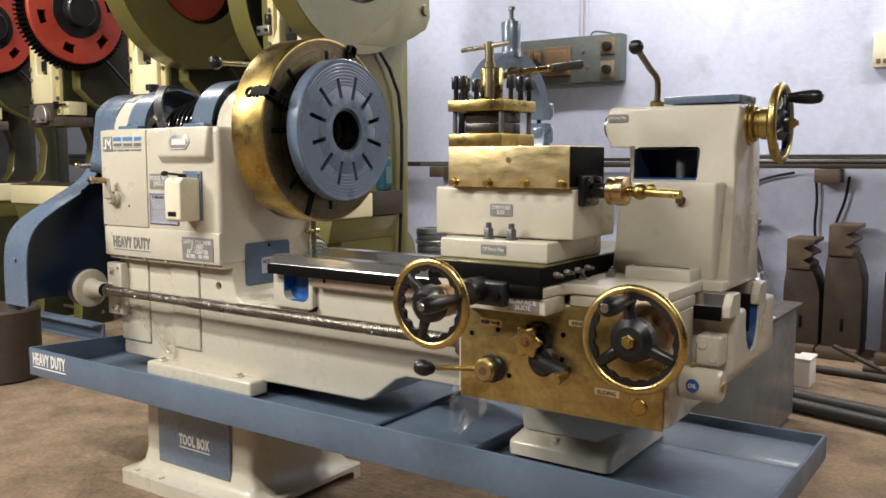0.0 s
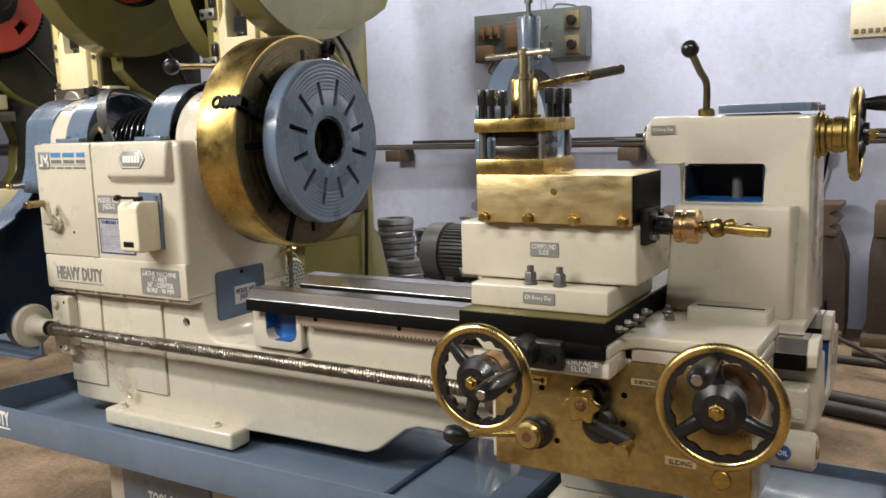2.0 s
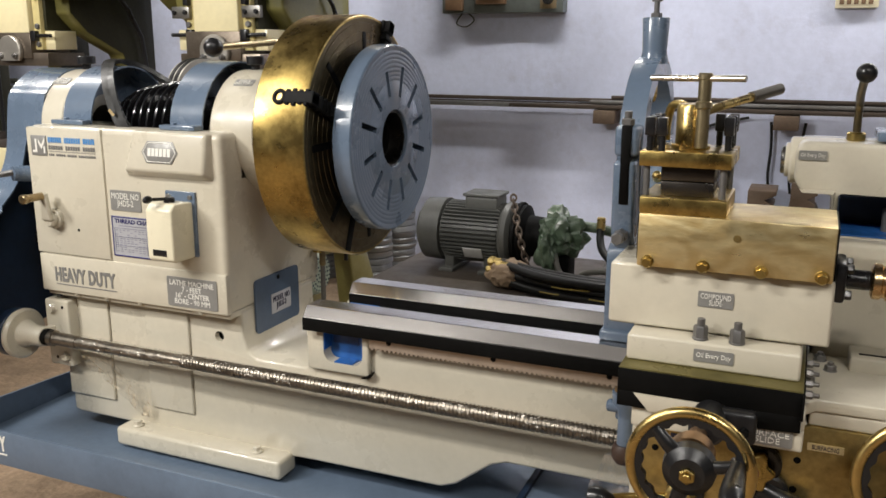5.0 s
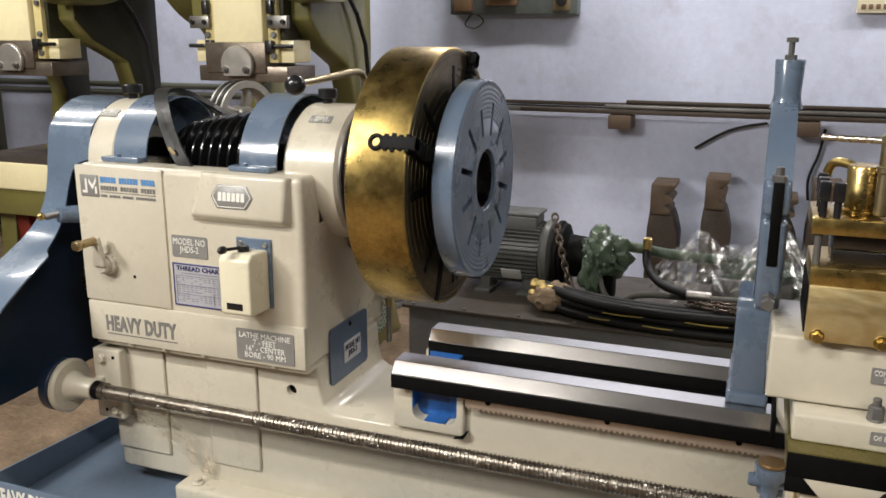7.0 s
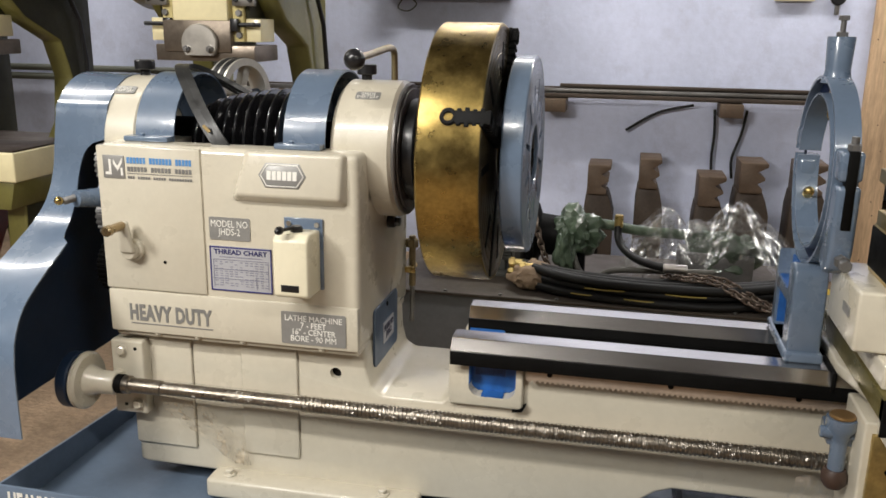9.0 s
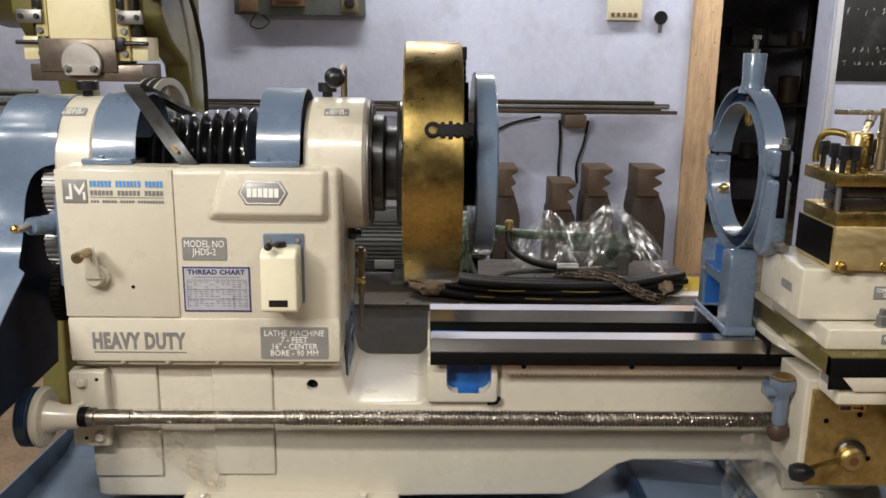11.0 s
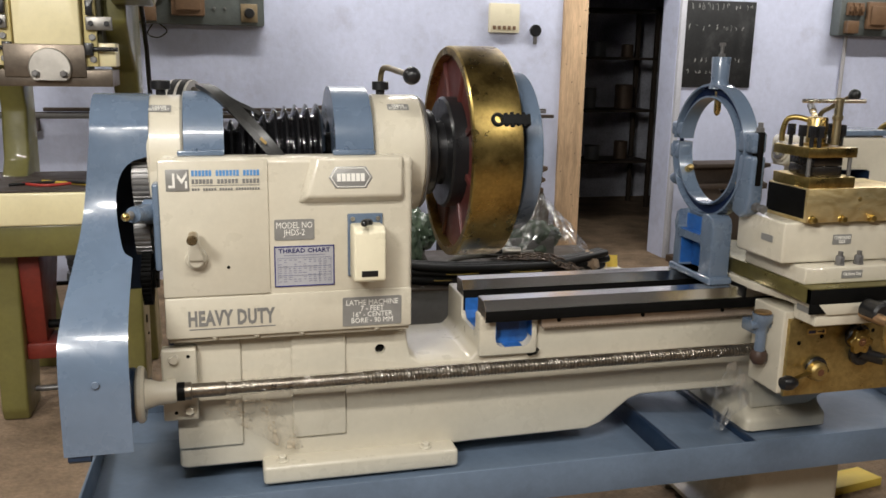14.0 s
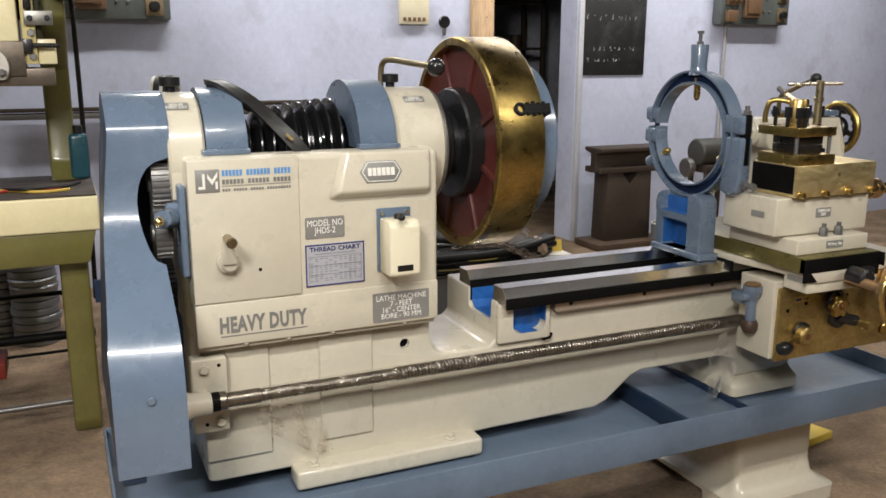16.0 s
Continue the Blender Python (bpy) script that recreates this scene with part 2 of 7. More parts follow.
def prism(poly, axis, a0, a1, bev=0.003, seg=2, angle=30):
    """A polygon pushed along an axis. Its points are (x, z) for Y, (y, z) for X, (x, y) for Z."""
    bm = bmesh.new()

    def put(p, a):
        return {"X": (a, p[0], p[1]), "Y": (p[0], a, p[1]), "Z": (p[0], p[1], a)}[axis]

    lo, hi = [bm.verts.new(put(p, a0)) for p in poly], [bm.verts.new(put(p, a1)) for p in poly]
    bm.faces.new(lo), bm.faces.new(hi[::-1])
    for i in range(len(poly)):
        j = (i + 1) % len(poly)
        bm.faces.new((lo[i], hi[i], hi[j], lo[j]))
    bmesh.ops.recalc_face_normals(bm, faces=bm.faces)
    return round_edges(bm, bev, seg, angle)


def rev(profile, axis, at, n=40, start=0.0, sweep=360.0):
    """A profile of (radius, place along the axis) turned round the axis through the point at."""
    bm = bmesh.new()
    full = sweep >= 359.9
    count = n if full else n + 1
    rings = []
    for k in range(count):
        a = radians(start + sweep * k / n)
        ring = []
        for r, h in profile:
            v = AX[axis] @ Vector((r * math.cos(a), r * math.sin(a), h))
            ring.append(bm.verts.new(v + Vector(at)))
        rings.append(ring)
    for k in range(n if full else n):
        p, q = rings[k], rings[(k + 1) % count]
        for i in range(len(profile) - 1):
            bm.faces.new((p[i], q[i], q[i + 1], p[i + 1]))
    bmesh.ops.remove_doubles(bm, verts=bm.verts, dist=1e-6)
    bmesh.ops.recalc_face_normals(bm, faces=bm.faces)
    return bm


def cyl(axis, at, r, length, bev=0.002, n=32, hole=0.0):
    """A round bar from the point at, along the axis."""
    b = min(bev, abs(length) / 3, r / 3)
    s = 1 if length > 0 else -1
    if hole:
        p = [(hole, 0), (r - b, 0), (r, s * b), (r, length - s * b), (r - b, length), (hole, length), (hole, 0)]
    else:
        p = [(0, 0), (r - b, 0), (r, s * b), (r, length - s * b), (r - b, length), (0, length)]
    return rev(p, axis, at, n)


def ball(at, r, n=20, squash=1.0, axis="Z"):
    return rev([(r * math.sin(math.pi * i / 10), -r * squash * math.cos(math.pi * i / 10)) for i in range(11)], axis, at, n)


def ring(axis, at, big, small, n=56, m=14):
    return rev([(big + small * math.cos(2 * math.pi * i / m), small * math.sin(2 * math.pi * i / m)) for i in range(m + 1)], axis, at, n)


def smooth_path(pts, steps=8):
    """A smooth line through the points."""
    pts = [Vector(p) for p in pts]
    out = []
    for i in range(len(pts) - 1):
        p0, p1, p2, p3 = pts[max(i - 1, 0)], pts[i], pts[i + 1], pts[min(i + 2, len(pts) - 1)]
        for k in range(steps):
            t = k / steps
            out.append(0.5 * ((2 * p1) + (p2 - p0) * t + (2 * p0 - 5 * p1 + 4 * p2 - p3) * t * t + (3 * p1 - p0 - 3 * p2 + p3) * t ** 3))
    return out + [pts[-1]]


def tube(pts, r, n=12, steps=8, flat=1.0, taper=None):
    """A round bar, hose or cable along a smooth line. flat below 1 makes a belt."""
    path = smooth_path(pts, steps) if steps > 1 else [Vector(p) for p in pts]
    bm = bmesh.new()
    rings, side = [], None
    for i, p in enumerate(path):
        d = (path[min(i + 1, len(path) - 1)] - path[max(i - 1, 0)]).normalized()
        if side is None:
            side = d.orthogonal().normalized() if abs(d.x) > 0.99 else d.cross(Vector((1, 0, 0))).normalized()
        side = (side - d * side.dot(d)).normalized()
        up = d.cross(side)
        rr = r if taper is None else r + (taper - r) * i / (len(path) - 1)
        rings.append([bm.verts.new(p + side * rr * flat * math.cos(2 * math.pi * k / n) + up * rr * math.sin(2 * math.pi * k / n)) for k in range(n)])
    for a, b in zip(rings, rings[1:]):
        for k in range(n):
            bm.faces.new((a[k], a[(k + 1) % n], b[(k + 1) % n], b[k]))
    bm.faces.new(rings[0]), bm.faces.new(rings[-1][::-1])
    return bm


def hexbolt(axis, at, r, h, stud=0.0):
    """A hexagon head, with a stud end if wanted, standing on the point at along the axis."""
    s = 1 if h > 0 else -1
    b = rev([(0, 0), (r, 0), (r, h * 0.85), (r * 0.85, h), (0, h)], axis, at, 6)
    return join(b, cyl(axis, at, r * 0.55, h + s * stud, 0.001, 12)) if stud else b


def spun(bm, m):
    bmesh.ops.transform(bm, matrix=m, verts=bm.verts)
    return bm


def about(at, rx=0, ry=0, rz=0):
    """A turn about a point."""
    return Matrix.Translation(at) @ pose(0, 0, 0, rx, ry, rz) @ Matrix.Translation(-Vector(at))


def cut(bm, *tools):
    """Takes the tools' shapes out of bm."""
    for tool in tools:
        me, mt = bpy.data.meshes.new("tmp"), bpy.data.meshes.new("tmp")
        bmesh.ops.recalc_face_normals(bm, faces=bm.faces)
        bmesh.ops.recalc_face_normals(tool, faces=tool.faces)
        bm.to_mesh(me), tool.to_mesh(mt)
        bm.free(), tool.free()
        a, b = new("tmp", me), new("tmp", mt)
        mod = a.modifiers.new("cut", "BOOLEAN")
        mod.operation, mod.solver, mod.object = "DIFFERENCE", "EXACT", b
        got = bpy.data.meshes.new_from_object(a.evaluated_get(bpy.context.evaluated_depsgraph_get()))
        bpy.data.objects.remove(a), bpy.data.objects.remove(b)
        bm = bmesh.new()
        bm.from_mesh(got)
        bpy.data.meshes.remove(got), bpy.data.meshes.remove(me), bpy.data.meshes.remove(mt)
    return bm


FACING = {"front": (90, 0, 0), "right": (90, 0, 90), "left": (90, 0, -90), "top": (0, 0, 0)}


def lettering(words, at, width, height, facing, material, parent, weight=0.0, name="lettering", label="", turn=None):
    """Raised letters in the built-in font, fitted to a width and height, centred on the point at."""
    c = bpy.data.curves.new("tmp", "FONT")
    c.body, c.align_x, c.align_y, c.extrude, c.offset, c.resolution_u = words, "CENTER", "CENTER", 0.012, weight, 2
    c.space_line = 0.82
    c.space_character = 1.0 + 2.2 * weight
    ob = new("tmp", c)
    me = bpy.data.meshes.new_from_object(ob.evaluated_get(bpy.context.evaluated_depsgraph_get()))
    bpy.data.objects.remove(ob), bpy.data.curves.remove(c)
    bm = bmesh.new()
    bm.from_mesh(me)
    bpy.data.meshes.remove(me)
    xs, ys = [v.co.x for v in bm.verts], [v.co.y for v in bm.verts]
    cx, cy = (min(xs) + max(xs)) / 2, (min(ys) + max(ys)) / 2
    for v in bm.verts:
        v.co = Vector(((v.co.x - cx) * width / (max(xs) - min(xs)), (v.co.y - cy) * height / (max(ys) - min(ys)), v.co.z * 0.05))
    spun(bm, pose(*at, *(turn or FACING[facing])))
    return part(name, bm, material, parent, label)


def rounded(w, h, r, n=5):
    pts = []
    for cx, cy, a0 in ((w / 2 - r, h / 2 - r, 0), (-w / 2 + r, h / 2 - r, 90), (-w / 2 + r, -h / 2 + r, 180), (w / 2 - r, -h / 2 + r, 270)):
        for k in range(n):
            a = radians(a0 + 90 * k / (n - 1))
            pts.append((cx + r * math.cos(a), cy + r * math.sin(a)))
    return pts


def sign(at, w, h, facing, material, parent, words="", ink=None, radius=0.004, thick=0.0016, name="nameplate", label="", fill=(0.86, 0.72), rim=None):
    """A thin plate with rounded corners on the point at, with its words."""
    turn = FACING[facing]
    p = part(name, spun(prism(rounded(w, h, radius), "Z", 0, thick, 0), pose(*at, *turn)), material, parent, label)
    up = pose(0, 0, 0, *turn) @ Vector((0, 0, thick + 0.0006))
    if words:
        lettering(words, Vector(at) + up, w * fill[0], h * fill[1], facing, ink or INK, parent)
    return p


def bars(rows, facing, material, parent, name="print"):
    """Flat bars (x, z, width, height) that stand in for print, on the plane y."""
    return part(name, join(*[box(x - w / 2, x + w / 2, y - 0.0008, y, z - h / 2, z + h / 2, 0) for x, y, z, w, h in rows]), material, parent)

# ---- the room ----
WALL_Y = 3.4
structure("floor", box(-7, 8, -7, 6.2, -0.2, 0, 0), FLOORM, "dusty brown concrete workshop floor", "floor")
back = cut(box(-7, 8, WALL_Y, WALL_Y + 0.23, 0, 3.8, 0), box(2.60, 3.30, WALL_Y - 0.1, WALL_Y + 0.4, -0.1, 2.1, 0))
structure("wall_north", back, WALLM, "lavender limewashed plaster wall with stains", "wall")
# West, east and south walls and the ceiling are unseen, dark against bounce.
structure("wall_west", box(-7.2, -7, -7, 6.2, 0, 3.8, 0), DIMWALL, "unseen dark grey wall that holds down bounced light", "wall")
structure("wall_east", box(8, 8.2, -7, 6.2, 0, 3.8, 0), DIMWALL, "unseen dark grey wall that holds down bounced light", "wall")
structure("wall_south", box(-7, 8, -7.2, -7, 0, 3.8, 0), DIMWALL, "unseen dark grey wall that holds down bounced light", "wall")
structure("wall_inner", box(-7, 8, 6.2, 6.4, 0, 3.8, 0), DARKROOM, "dark plaster wall of the room behind the doorway", "wall")
structure("ceiling", box(-7, 8, -7, 6.2, 3.8, 4.0, 0), DIMWALL, "unseen dark grey ceiling that holds down bounced light", "ceiling")
post_w = structure("door_post", box(2.42, 2.597, WALL_Y - 0.03, WALL_Y + 0.24, 0, 2.1, 0.006), WOOD, "worn brown timber door post", "door frame")
random.seed(17)
for k in range(14):
    part("nail", cyl("Y", (random.uniform(2.44, 2.58), WALL_Y - 0.0295, 0.12 + 0.14 * k + random.uniform(-0.05, 0.05)), 0.004, -0.0015, 0, 8), RUST, post_w)
structure("door_frame", box(3.303, 3.345, WALL_Y - 0.03, WALL_Y + 0.24, 0, 2.1, 0.006), surf("grey_frame_paint", (0.50, 0.51, 0.56), 0.6, var=0.1), "grey painted door frame", "door frame")

shelf = thing("store_shelf", "dark steel storage shelf in the unlit room behind the doorway", "shelf", (3.3, 5.7, 0))
for x in (2.55, 4.25):
    for y in (5.5, 5.9):
        part("post", box(x - 0.02, x + 0.02, y - 0.02, y + 0.02, 0, 1.95, 0.003), RUST, shelf)
for z in (0.45, 0.95, 1.45, 1.9):
    part("deck", box(2.53, 4.27, 5.48, 5.92, z, z + 0.025, 0.003), RUST, shelf)
random.seed(31)
for z in (0.475, 0.975, 1.475):
    for k in range(5):
        x = 2.70 + 0.33 * k + random.uniform(-0.05, 0.05)
        r = random.uniform(0.05, 0.09)
        tin = thing("tin", "dull metal tin standing on the storage shelf", "tin", (x, 5.68, z), "tins on the storage shelf")
        part("body", cyl("Z", (x, 5.68, z), r, random.uniform(0.12, 0.26), 0.006, 24), (GREYPAINT, RUSTFACE, DARKPIPE)[k % 3], tin)

board = thing("blackboard", "black wall blackboard with smeared chalk writing", "blackboard", (3.7, WALL_Y, 1.2))
part("slate", box(3.348, 3.908, WALL_Y - 0.012, WALL_Y - 0.001, 1.262, 1.87, 0.004), SLATE, board)
CHALK = surf("faint_chalk", (0.30, 0.30, 0.29), 0.8, var=0.4, var_scale=30)
random.seed(5)
for z, h, x0, x1 in ((1.83, 0.045, 3.38, 3.86), (1.685, 0.050, 3.37, 3.86), (1.455, 0.040, 3.44, 3.84), (1.375, 0.030, 3.38, 3.70)):
    x = x0
    while x < x1:
        w = random.uniform(0.012, 0.026)
        stroke = [(x + random.uniform(0, w), WALL_Y - 0.0125, z + h * random.uniform(-0.5, 0.5)) for _ in range(4)]
        part("chalk_mark", tube(stroke, random.uniform(0.0012, 0.0022), 5, 4), CHALK, board)
        x += w + random.uniform(0.004, 0.05)


# ---- lathe: bed, stand and tray ----
lathe = thing("lathe", "cream heavy duty lathe with blue-grey guards on a blue chip tray", "lathe", (1.05, 0, 0))
AXIS = 1.187                      # spindle height

# Pocket blue darkened to stand for the shade deep inside.
SHADEBLUE = surf("shaded_pocket_blue", (0.010, 0.050, 0.17), 0.4, var=0.4, var_scale=20)
# one casting: headstock end, gap, sloping belly, tail end
outline = [(0, 0.405), (0.02, 0.40), (0.73, 0.40), (0.78, 0.402), (1.12, 0.405), (1.16, 0.42), (1.245, 0.485), (1.28, 0.497), (1.58, 0.497),
           (1.62, 0.49), (1.645, 0.47), (1.65, 0.42), (1.85, 0.42), (1.91, 0.455), (2.04, 0.51), (2.12, 0.58), (2.17, 0.64), (2.17, 0.770),
           (0.785, 0.770), (0.785, 0.665), (0.765, 0.645), (0.625, 0.645), (0.60, 0.66), (0.590, 0.70), (0.587, 0.762), (0, 0.762)]
bed_bm = prism(outline, "Y", -0.165, 0.165, 0.008, 3, 20)
bed_bm = cut(bed_bm, box(0.828, 0.932, -0.25, -0.12, 0.676, 0.79, 0.026, 4), prism([(-0.088, 0.86), (-0.088, 0.735), (-0.080, 0.70), (-0.060, 0.672), (-0.030, 0.662), (0.0, 0.672), (0.018, 0.70), (0.026, 0.735), (0.026, 0.86)], "X", 2.04, 2.25, 0),
             box(0.70, 0.90, -0.1330, 0.0105, 0.708, 0.85, 0.02, 3), box(0.88, 2.1, -0.1330, 0.0105, 0.62, 0.85, 0),
             cyl("Y", (0.516, -0.30, 0.689), 0.0135, 0.2, 0))
bed = part("bed", bed_bm, CREAM, lathe)
part("hole_plug", cyl("Y", (0.516, -0.150, 0.689), 0.0132, 0.002, 0, 20), OILED_SHADE, bed)
part("cheek", box(0.0, 0.16, -0.173, -0.163, 0.457, 0.745, 0.006, 3), CREAM, bed)
part("cheek", box(0.285, 0.425, -0.173, -0.163, 0.462, 0.745, 0.006, 3), CREAM, bed)
part("end_block", cut(box(0.783, 0.948, -0.182, -0.164, 0.652, 0.765, 0.006, 3), box(0.828, 0.932, -0.25, -0.12, 0.676, 0.79, 0.026, 4)), CREAM, bed)
part("pocket", join(box(0.830, 0.930, -0.150, -0.122, 0.678, 0.764, 0), box(0.8283, 0.8305, -0.1805, -0.13, 0.704, 0.764, 0), box(0.9295, 0.9317, -0.1805, -0.13, 0.704, 0.764, 0), box(0.856, 0.904, -0.1805, -0.13, 0.6763, 0.6790, 0)), POCKET, bed, "bright blue painted pocket")
# Thin dark sheet on the pocket's upper back, painted as its shade.
part("pocket_shade", box(0.838, 0.905, -0.1515, -0.1500, 0.715, 0.762, 0), SHADEBLUE, bed, "deep blue sheet for the shade in the pocket")
part("pocket", join(box(0.874, 0.880, -0.130, 0.007, 0.712, 0.764, 0), prism([(-0.1325, 0.764), (-0.1325, 0.728), (-0.1130, 0.7084), (-0.0095, 0.7084), (0.0100, 0.728), (0.0100, 0.764), (0.0075, 0.764), (0.0075, 0.729), (-0.0105, 0.711), (-0.1120, 0.711), (-0.1300, 0.729), (-0.1300, 0.764)], "X", 0.796, 0.876, 0)), POCKET, bed, "bright blue painted pocket")
# Tail pocket lined in the darker blue, with its inner shade in the colour.
part("pocket", prism([(-0.0875, 0.768), (-0.0875, 0.735), (-0.0795, 0.701), (-0.0597, 0.6726), (-0.030, 0.6626), (-0.0003, 0.6726), (0.0175, 0.701), (0.0255, 0.735), (0.0255, 0.768), (0.0230, 0.768), (0.0230, 0.735), (0.015, 0.702), (-0.0015, 0.675), (-0.030, 0.6655), (-0.0585, 0.675), (-0.077, 0.702), (-0.085, 0.735), (-0.085, 0.768)], "X", 2.045, 2.165, 0), SHADEBLUE, bed, "bright blue painted pocket")
# Near-black sheets along the bed's inner faces and floor.
part("bed_lining", join(box(0.882, 2.10, -0.1325, -0.1290, 0.63, 0.765, 0), box(0.882, 2.10, 0.0065, 0.0100, 0.63, 0.765, 0), box(0.882, 2.10, -0.1290, 0.0065, 0.62, 0.626, 0)), OILED_SHADE, bed, "near-black inside of the bed")
part("foot_flange", box(0.205, 0.72, -0.226, -0.150, 0.362, 0.412, 0.010, 3), CREAM, bed)
part("foot_flange", box(0.205, 0.72, 0.090, 0.163, 0.362, 0.414, 0.012, 3), CREAM, bed)
for x in (0.255, 0.635):
    part("foot_bolt", join(cyl("Z", (x, -0.195, 0.411), 0.016, 0.006), hexbolt("Z", (x, -0.195, 0.416), 0.011, 0.011)), CREAM, bed)
# tail foot: a flared pedestal under the bed
bm = bmesh.new()
rows = []
for x0, x1, d, z in ((1.640, 2.00, 0.150, 0.53), (1.645, 1.950, 0.142, 0.485), (1.647, 1.918, 0.136, 0.452), (1.646, 1.905, 0.136, 0.434), (1.640, 1.902, 0.146, 0.417), (1.630, 1.900, 0.166, 0.404), (1.624, 1.900, 0.182, 0.396), (1.622, 1.900, 0.186, 0.388), (1.622, 1.900, 0.186, 0.362)):
    w = (x1 - x0) / 2
    rows.append([bm.verts.new(((x0 + x1) / 2 + p[0], p[1] - 0.01, z)) for p in rounded(2 * w, 2 * d, 0.02, 5)])
for a, b in zip(rows, rows[1:]):
    for k in range(len(a)):
        bm.faces.new((a[k], a[(k + 1) % len(a)], b[(k + 1) % len(a)], b[k]))
bm.faces.new(rows[0]), bm.faces.new(rows[-1][::-1])
part("tail_foot", bm, CREAM, bed, sharp=60)
part("foot_bolt", join(cyl("Z", (1.745, -0.168, 0.398), 0.014, 0.008), hexbolt("Z", (1.745, -0.168, 0.405), 0.010, 0.010)), CREAM, bed)
# the two slideways: flat top, bright chamfer, blackened sides
for way, side_y in (([(-0.207, 0.764), (-0.207, 0.788), (-0.186, 0.812), (-0.135, 0.812), (-0.135, 0.764)], (-0.2085, -0.1345)),
                    ([(0.012, 0.764), (0.012, 0.787), (0.032, 0.812), (0.082, 0.812), (0.082, 0.764)], (0.0115, 0.0825))):
    part("way", prism(way, "X", 0.790, 2.152, 0.0012, 1), WAYSTEEL, bed, "satin ground steel slideway", 18)
    part("way_end", prism(way, "X", 2.1522, 2.170, 0.0015, 1), CREAM, bed, "cream painted end of the slideway")
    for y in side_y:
        part("way_side", box(0.7905, 2.1515, y - 0.0012, y + 0.0012, 0.757 if y < -0.2 else 0.700, 0.787, 0.0005), OILED_SHADE, bed, "blackened slideway side")
# rack with teeth
teeth = [(0.955, 0.760), (0.955, 0.735)]
x = 0.955
while x < 1.60:
    teeth += [(x, 0.7305), (x + 0.0045, 0.7305), (x + 0.006, 0.7255), (x + 0.0095, 0.7255)]
    x += 0.011
teeth += [(x, 0.732), (x, 0.760)]
part("rack", prism(teeth, "Y", -0.192, -0.163, 0), surf("pale_rack_steel", (0.42, 0.34, 0.27), 0.40, 0.5, var=0.14), bed, "pinkish steel toothed rack")
for x in (1.005, 1.255, 1.505):
    part("rack_screw", cyl("Y", (x, -0.192, 0.748), 0.006, -0.002, 0.001, 16), OILED_SHADE, bed)
part("web_chip", prism([(0.925, 0.647), (0.948, 0.650), (0.955, 0.664)], "Y", -0.1835, -0.160, 0), OILED_SHADE, bed)

# chip tray
tray = part("chip_tray", box(-0.215, 2.280, -0.40, 0.27, 0.346, 0.352, 0), TRAYBLUE, lathe, "blue-grey sheet steel chip tray")
part("tray_wall", box(-0.215, 2.285, -0.403, -0.396, 0.340, 0.437, 0.002), TRAYBLUE, tray)
part("tray_wall", box(-0.215, 2.285, 0.266, 0.273, 0.340, 0.402, 0.002), TRAYBLUE, tray)
part("tray_wall", prism([(-0.396, 0.340), (-0.396, 0.437), (0.266, 0.402), (0.266, 0.340)], "X", -0.219, -0.212, 0.002), TRAYBLUE, tray)
part("tray_wall", prism([(-0.396, 0.340), (-0.396, 0.437), (-0.30, 0.405), (0.266, 0.402), (0.266, 0.340)], "X", 2.276, 2.284, 0.002), TRAYBLUE, tray)
part("tray_cove", prism([(0.12, 0.3525), (0.265, 0.3525), (0.265, 0.382)], "X", -0.21, 2.275, 0.001), TRAYBLUE, tray)
lettering("HEAVY DUTY", (-0.09, -0.4040, 0.402), 0.20, 0.044, "front", INK, tray, 0.04)
part("underline", box(-0.19, 0.01, -0.4042, -0.4025, 0.370, 0.374, 0), INK, tray)
part("tray_rib", box(1.30, 1.315, -0.39, 0.13, 0.352, 0.412, 0.002), NAVY, tray)
part("tray_rib", box(1.57, 1.585, -0.39, 0.13, 0.352, 0.385, 0.002), NAVY, tray)
part("tray_pan", prism([(1.316, 0.404), (1.57, 0.368), (1.57, 0.361), (1.316, 0.397)], "Y", -0.38, 0.12, 0), TRAYBLUE, tray)


def pedestal(x0, x1, spread):
    """A hollow cast stand with a flared foot."""
    bm = bmesh.new()
    rows = []
    for f, d, z in ((0.0, 0.245, 0.35), (0.0, 0.25, 0.12), (0.008, 0.258, 0.075), (0.03, 0.28, 0.052), (spread, 0.315, 0.045), (spread, 0.315, 0.0)):
        cx, w = (x0 + x1) / 2, (x1 - x0) / 2 + f
        rows.append([bm.verts.new((cx + p[0], p[1] * (1 if p[1] < 0 else 0.66), z)) for p in rounded(2 * w, 2 * d, 0.03, 5)])
    for a, b in zip(rows, rows[1:]):
        for k in range(len(a)):
            bm.faces.new((a[k], a[(k + 1) % len(a)], b[(k + 1) % len(a)], b[k]))
    bm.faces.new(rows[0]), bm.faces.new(rows[-1][::-1])
    b = cut(bm, box(x0 - 0.2, x1 + 0.2, -0.15, 0.15, -0.01, 0.03, 0.008), box(x1 - 0.02, x1 + 0.2, -0.16, 0.16, 0.0, 0.028, 0.01))
    return part("stand", b, CREAM, lathe, "cream cast pedestal stand", 50)


stand = pedestal(0.215, 0.745, 0.06)
part("tool_box_door", box(0.30, 0.655, -0.258, -0.246, 0.085, 0.348, 0.006, 3), BLUE, stand, "blue tool box door")
lettering("TOOL BOX", (0.487, -0.2595, 0.186), 0.150, 0.038, "front", INK, stand, 0.042)
part("underline", box(0.412, 0.562, -0.2595, -0.2582, 0.157, 0.161, 0), INK, stand)
